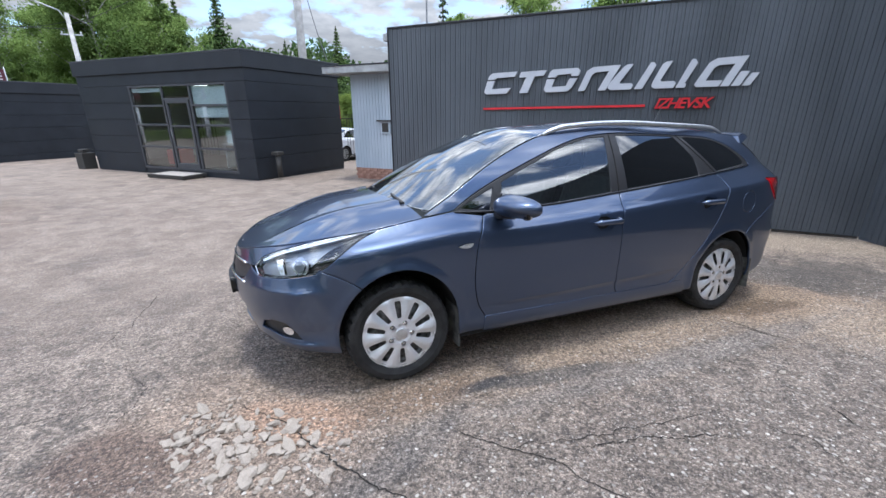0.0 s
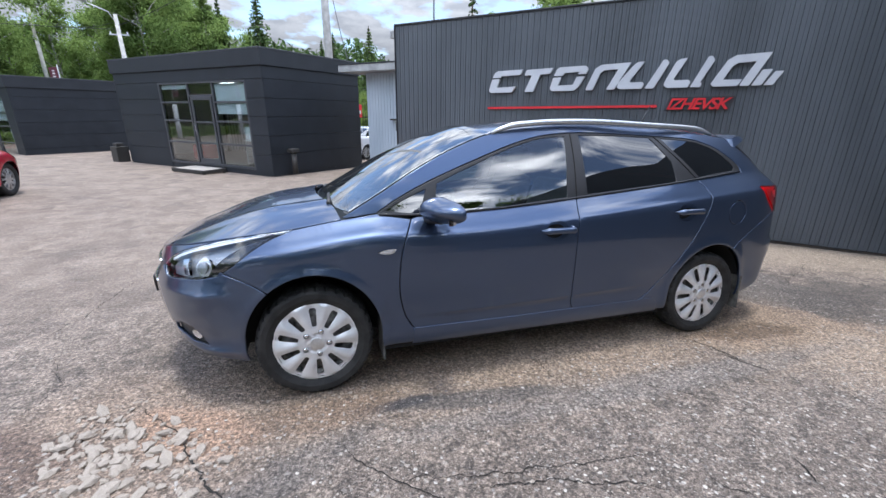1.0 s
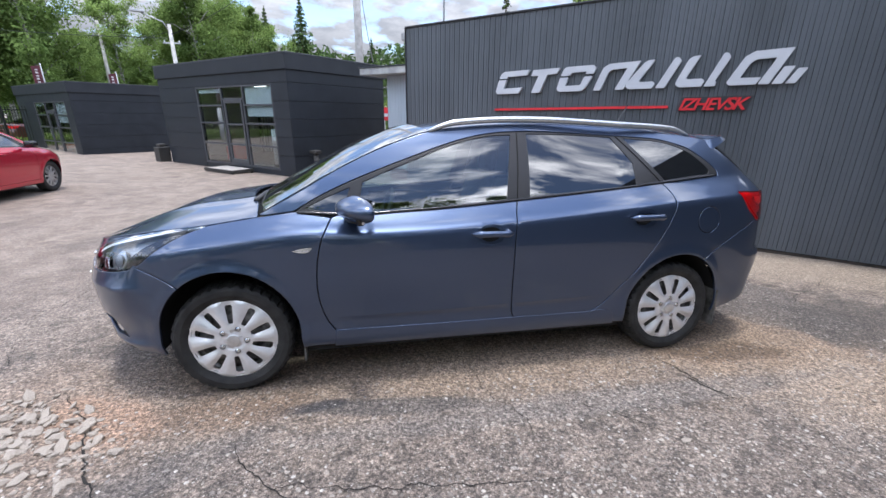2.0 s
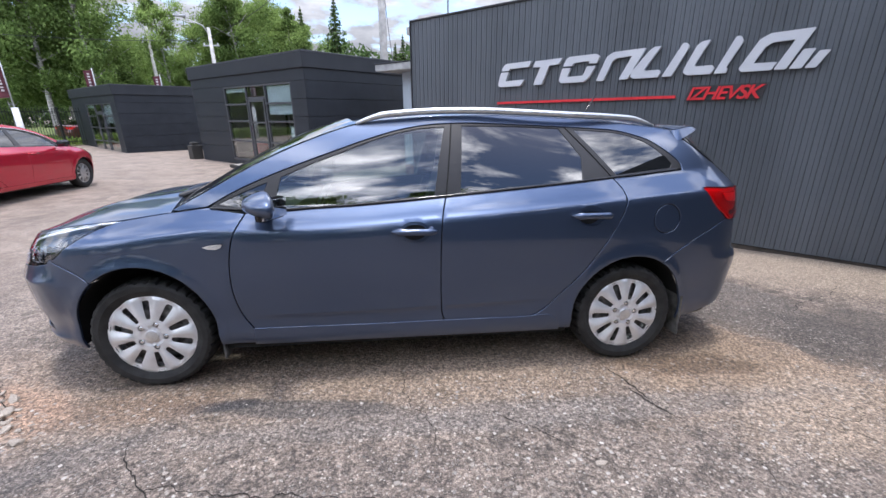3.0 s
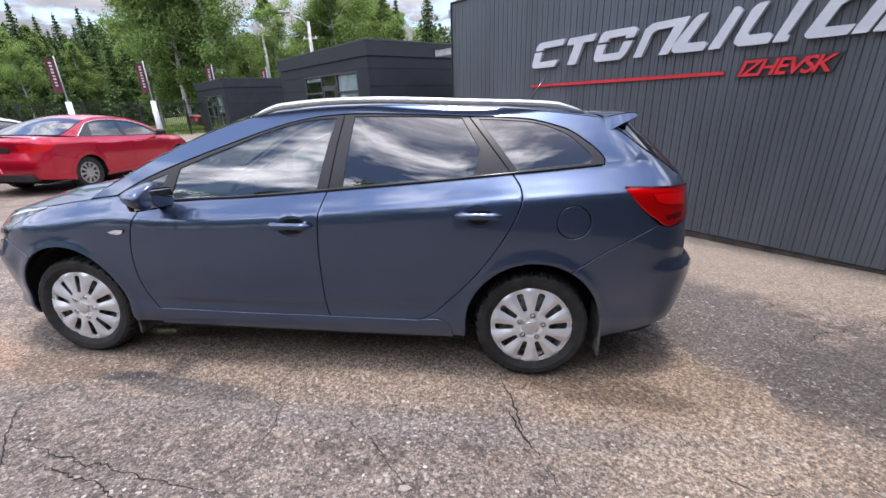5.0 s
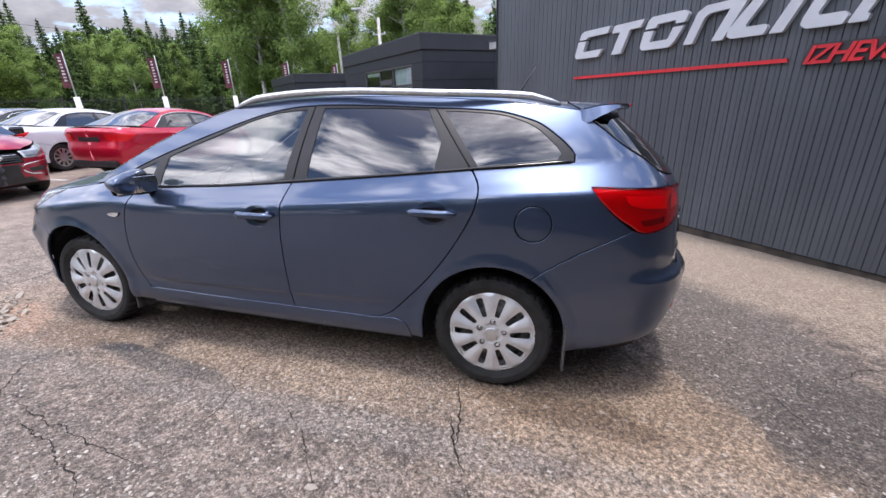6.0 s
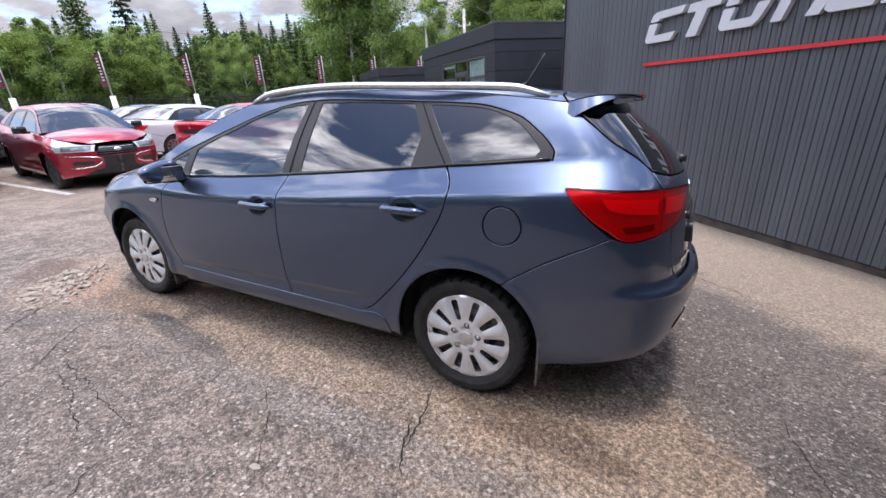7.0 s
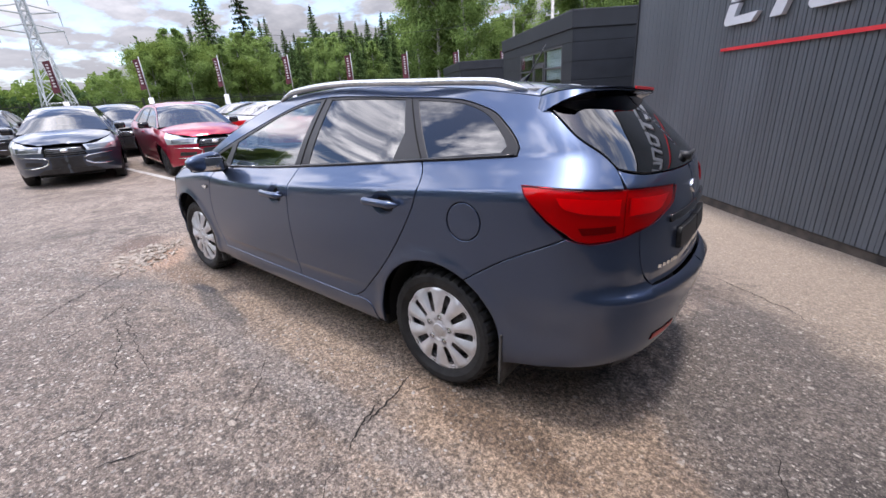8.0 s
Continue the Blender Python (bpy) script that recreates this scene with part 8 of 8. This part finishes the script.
for kind, az, r, s in (("birch", 127.5, 37, 1.05), ("birch", 123.2, 36, 0.98), ("birch2", 130.2, 40, 0.95), ("birch", 125.5, 44, 1.1), ("spruce", 155.6, 58, 1.12), ("pine", 151.6, 56, 1.02), ("spruce2", 157.4, 62, 1.0), ("spruce", 143.5, 60, 0.95), ("spruce2", 134.0, 56, 0.9), ("birch", 161.5, 52, 0.62), ("birch2", 159.5, 50, 0.68), ("birch2", 163.5, 54, 0.6), ("willow", 157.8, 47, 0.98), ("birch", 165.5, 60, 0.52), ("willow", 160.5, 46, 1.0), ("willow", 163.0, 47, 0.9), ("birch2", 156.5, 52, 0.66), ("birch2", 167.2, 62, 0.5)):
    at_az(kind, az, r, s)
plan += [("birch", -23.5, 31.0, 0.92), ("birch2", -19.5, 40.0, 0.95), ("spruce2", 4.5, 37.0, 0.8), ("spruce2", 1.6, 39.5, 0.72), ("spruce2", -8.5, 46.0, 0.95), ("spruce", -5.0, 45.0, 0.9), ("pine", 8.3, 22.0, 0.62), ("birch2", 12.5, 19.0, 0.85), ("birch2", 16.0, 16.0, 0.9), ("willow", 13.5, 24.0, 1.1), ("birch", 10.2, 24.5, 0.66), ("willow", 2.6, 23.5, 0.45)]
# trees behind the lens, mirrored in the windows
wood(196, 262, 22, 34, 20, ("birch", "spruce", "birch2", "spruce2"), 0.6, 0.85)
wood(262, 345, 22, 36, 20, ("birch", "birch2", "spruce", "willow"), 0.55, 0.9)
plan += [("birch2", 1.5, -15.5, 1.15), ("birch", -4.5, -16.5, 1.1), ("birch2", 6.5, -15.0, 1.1), ("birch", -11.0, -15.0, 0.95)]
used = set()
for kind_, x, y, sc_ in plan:
    m = Matrix.Translation((x, y, height(x, y) - 0.1)) @ pose(0, 0, 0, 0, 0, trng.uniform(0, 360)) @ Matrix.Diagonal((sc_, sc_, sc_ * trng.uniform(0.93, 1.08), 1))
    if kind_ in used:
        ob = copy_thing(protos[kind_], Matrix())
        ob.matrix_world = m
    else:
        used.add(kind_)
        first_pose = (protos[kind_], m)
        protos[kind_ + "_m"] = first_pose
for key in [q for q in protos if q.endswith("_m")]:
    protos[key][0].matrix_world = protos[key][1]
# close wood behind the single trees
wr_ = np.random.default_rng(21)
k = 38000
az = np.radians(wr_.uniform(58, 190, k))
rr = wr_.uniform(80, 104, k)
top_ = 11.8 + 1.6 * np.sin(az * 9.0) + 1.4 * np.sin(az * 31.0)
top_ = np.where(az > radians(162.5), 5.6 + 0.8 * np.sin(az * 60.0), top_)
rr = np.where(az > radians(162.5), rr + 24, rr)
zz_ = wr_.random(k) ** 0.8 * top_
v, f = leaves(np.stack([rr * np.cos(az), rr * np.sin(az), zz_], 1), wr_.uniform(0.35, 0.8, k), wr_, 0.3)
k = 12000
az2, rr2 = np.radians(wr_.uniform(158, 192, k)), wr_.uniform(106, 130, k)
v2, f2 = leaves(np.stack([rr2 * np.cos(az2), rr2 * np.sin(az2), wr_.random(k) ** 0.8 * (8.6 + 1.2 * np.sin(az2 * 70.0) + 0.8 * np.sin(az2 * 190.0))], 1), wr_.uniform(0.35, 0.75, k), wr_, 0.3)
tagged(mesh_part("far_thicket", v2, f2, WILLOW_LEAF), "light green thicket beyond the pylon", "woodland", "", "stuff")
tagged(mesh_part("far_wood", v, f, SPRUCE_LEAF), "dense dark green wood in the distance", "woodland", "", "stuff")
# bushes and grass by the fence
k = 9000
s = wr_.uniform(-8, 34, k)
o = wr_.uniform(1.3, 9, k)
gx_, gy_ = -24.1 + 0.479 * s - 0.878 * o, 6.6 + 0.878 * s + 0.479 * o
gz_ = np.array([height(a, b) for a, b in zip(gx_, gy_)]) + wr_.uniform(0.03, 0.32, k)
v, f = leaves(np.stack([gx_, gy_, gz_], 1), wr_.uniform(0.08, 0.2, k), wr_, -1.2)
tagged(mesh_part("grass", v, f, WILLOW_LEAF), "tall green grass outside the fence", "grass", "", "stuff")


# ---- rubble, pebbles, cracks ----
STONE = vary(material("pale_rubble", (0.42, 0.4, 0.37), 0.9), (0.23, 0.197, 0.165), (0.50, 0.442, 0.375), 30, bump=0.4, bump_scale=90)
st_rng = np.random.default_rng(5)


def car_floor(x, y):
    """A point of the yard given in the blue car's own plan."""
    p = LEVEL @ Vector((x, y, 0))
    return on_ground(p.x, p.y)


rubble = thing("rubble_patch", Matrix(), "loose pale broken stones filling a pothole in the asphalt", "rubble")
stone_kinds = []
for q in range(6):
    bm = bmesh.new()
    bmesh.ops.create_icosphere(bm, subdivisions=1, radius=1.0)
    for v_ in bm.verts:
        n_ = 1 + 0.38 * noise.noise(v_.co * 1.3 + Vector((q * 7.1, 0, 0)))
        v_.co = Vector((v_.co.x * 1.25, v_.co.y * 0.85, v_.co.z * 0.55)) * n_
    me = bpy.data.meshes.new("stone")
    bm.to_mesh(me)
    bm.free()
    me.materials.append(STONE)
    stone_kinds.append(me)
for i in range(270):
    while True:
        u, w_ = st_rng.uniform(-1.3, 1.3, 2)
        if u * u + w_ * w_ < 0.75 + 0.9 * st_rng.random() ** 3 and noise.noise((3 * u, 3 * w_, 2.0)) > -0.25:
            break
    x = -2.13 + 0.36 * u + 0.11 * w_
    y = -1.07 - 0.27 * u + 0.2 * w_
    r = (0.014 + 0.024 * st_rng.random() ** 1.8 if i < 125 else 0.005 + 0.010 * st_rng.random())
    o = new("stone", stone_kinds[i % 6])
    o.parent = rubble
    o.matrix_basis = Matrix.Translation(car_floor(x, y) + Vector((0, 0, 0.15 * r))) @ pose(0, 0, 0, st_rng.uniform(-25, 25), st_rng.uniform(-25, 25), st_rng.uniform(0, 360)) @ Matrix.Diagonal((r, r, r, 1))
for x, y, r in ((0.78, -1.626, 0.022), (0.79, -1.62, 0.012), (-0.56, -1.53, 0.012), (1.68, -1.53, 0.012), (-0.52, -1.70, 0.012), (0.51, -1.48, 0.011), (-2.02, -1.06, 0.03), (1.2, -1.9, 0.016)):
    o = new("loose_stone", stone_kinds[int(r * 1e4) % 6])
    tagged(o, "single pale loose stone lying on the asphalt", "stone", "loose stones")
    o.matrix_world = Matrix.Translation(car_floor(x, y) + Vector((0, 0, 0.3 * r))) @ Matrix.Diagonal((r, r, r, 1))
# pebbles bedded in the tar
PEBBLE = material("bedded_pebble", (0.4, 0.38, 0.35), 0.85)
pn, pk, pb = nodes_of(PEBBLE)
g_, r_ = pn.new("ShaderNodeNewGeometry"), pn.new("ShaderNodeValToRGB")
r_.color_ramp.elements[0].color, r_.color_ramp.elements[1].color = (0.13, 0.115, 0.104, 1), (0.56, 0.52, 0.47, 1)
pk.new(g_.outputs["Random Per Island"], r_.inputs["Fac"])
pk.new(r_.outputs["Color"], pb.inputs["Base Color"])
pv, pf = [], []
octa = np.array([(1, 0, 0), (0.3, 0.95, 0), (-0.8, 0.6, 0), (-0.8, -0.6, 0), (0.3, -0.95, 0), (0.15, 0.05, 0.55), (-0.25, -0.1, 0.5)])
faces7 = [(0, 1, 5), (1, 2, 6), (1, 6, 5), (2, 3, 6), (3, 4, 6), (4, 5, 6), (4, 0, 5)]
for i in range(26000):
    x, y = st_rng.uniform(-3.6, 4.2), -0.9 - 2.6 * st_rng.random()
    if noise.noise((x * 0.8, y * 0.8, 5.0)) + 0.35 * (-1.3 - y) < st_rng.normal() * 0.35 - 0.05:
        continue
    r = 0.0032 + 0.0100 * st_rng.random() ** 4.0
    a = st_rng.uniform(0, 6.283)
    c_, s_ = math.cos(a), math.sin(a)
    p = car_floor(x, y)
    o = len(pv)
    pv += [(p.x + r * (c_ * q[0] - s_ * q[1] * 0.8), p.y + r * (s_ * q[0] + c_ * q[1] * 0.8), p.z - 0.0008 + r * 0.7 * q[2] + 0.004 * noise.noise((p.x * 3.1, p.y * 3.1, 7.0)) + 0.008 * noise.noise((p.x * 0.9, p.y * 0.9, 3.0))) for q in octa]
    pf += [tuple(o + q for q in t) for t in faces7]
tagged(mesh_part("aggregate", pv, pf, PEBBLE), "pale aggregate stones standing out of the worn asphalt", "gravel", "", "stuff")
# cracks
CRACK = material("crack_dark", (0.018, 0.016, 0.014), 0.95)


def crack(pts, wide):
    line = []
    p = [Vector((*q, 0)) for q in pts]
    for a, b in zip(p[:-1], p[1:]):
        k = max(2, int((b - a).length / 0.018))
        for i in range(k):
            line.append(a.lerp(b, i / k))
    v, f = [], []
    for i, q in enumerate(line):
        d = (line[min(i + 1, len(line) - 1)] - line[max(i - 1, 0)]).normalized()
        n_ = Vector((-d.y, d.x, 0))
        q = q + n_ * (0.03 * noise.noise((q.x * 9, q.y * 9, 1.0)) + 0.016 * noise.noise((q.x * 40, q.y * 40, 2.0)))
        w_ = wide * (0.35 + 0.9 * abs(noise.noise((q.x * 14, q.y * 14, 4.0)))) * min(1, 4 * min(i + 0.2, len(line) - i) / len(line))
        for sg in (1, -1):
            g = car_floor(q.x + sg * w_ * n_.x, q.y + sg * w_ * n_.y)
            v.append((g.x, g.y, g.z + 0.0035 + 0.004 * noise.noise((g.x * 3.1, g.y * 3.1, 7.0)) + 0.008 * noise.noise((g.x * 0.9, g.y * 0.9, 3.0))))
    f = [(2 * i, 2 * i + 1, 2 * i + 3, 2 * i + 2) for i in range(len(line) - 1)]
    return tagged(mesh_part("crack", v, f, CRACK), "thin dark crack in the asphalt", "crack", "", "stuff")


crack([(0.02, -0.75), (-0.02, -1.0), (0.02, -1.15), (0.12, -1.33), (0.1, -1.6)], 0.0035)
crack([(1.18, -1.1), (1.24, -1.25), (1.33, -1.42)], 0.007)
crack([(1.33, -1.42), (1.45, -1.7), (1.42, -1.9)], 0.003)
crack([(1.9, -1.45), (2.1, -1.62), (2.2, -1.9), (2.15, -2.1)], 0.003)
crack([(2.9, -0.5), (3.3, -0.15), (3.8, 0.0), (4.4, 0.4)], 0.004)
crack([(-3.0, 0.2), (-2.7, -0.3), (-2.75, -0.6), (-2.6, -0.75)], 0.003)
crack([(-2.85, 1.9), (-3.0, 1.4), (-3.05, 0.66), (-3.2, 0.2)], 0.005)
crack([(0.3, -1.72), (-0.21, -1.68), (-0.7, -1.6), (-1.1, -1.53), (-1.3, -1.45)], 0.0035)
crack([(0.66, -1.9), (0.6, -2.0), (0.56, -2.1)], 0.006)
# broken edges of the old surfacing
crack([(-1.04, -2.17), (-1.38, -1.82), (-1.75, -1.38), (-1.99, -0.95), (-2.26, -0.61)], 0.007)
crack([(-0.56, -2.16), (-0.79, -1.9), (-0.9, -1.67), (-1.19, -1.38), (-1.25, -1.16)], 0.005)
crack([(-0.82, -1.66), (-0.5, -1.69), (-0.29, -1.78), (-0.1, -1.85), (0.02, -1.92)], 0.005)
crack([(1.25, -1.32), (1.25, -1.19), (1.21, -1.0), (1.15, -0.8)], 0.006)
crack([(0.23, -2.2), (0.28, -2.04), (0.17, -1.84)], 0.004)
crack([(2.2, 1.62), (2.54, 1.38), (2.82, 1.16), (2.9, 0.95)], 0.006)
crack([(2.70, -0.3), (2.77, -0.76), (2.85, -0.9)], 0.004)
crack([(-3.28, -0.45), (-3.02, -0.44), (-2.82, -0.28)], 0.005)
crack([(0.31, -1.14), (0.56, -1.37), (0.76, -1.58), (0.9, -1.75)], 0.003)
crack([(1.9, -1.38), (2.13, -1.5), (2.3, -1.52)], 0.003)
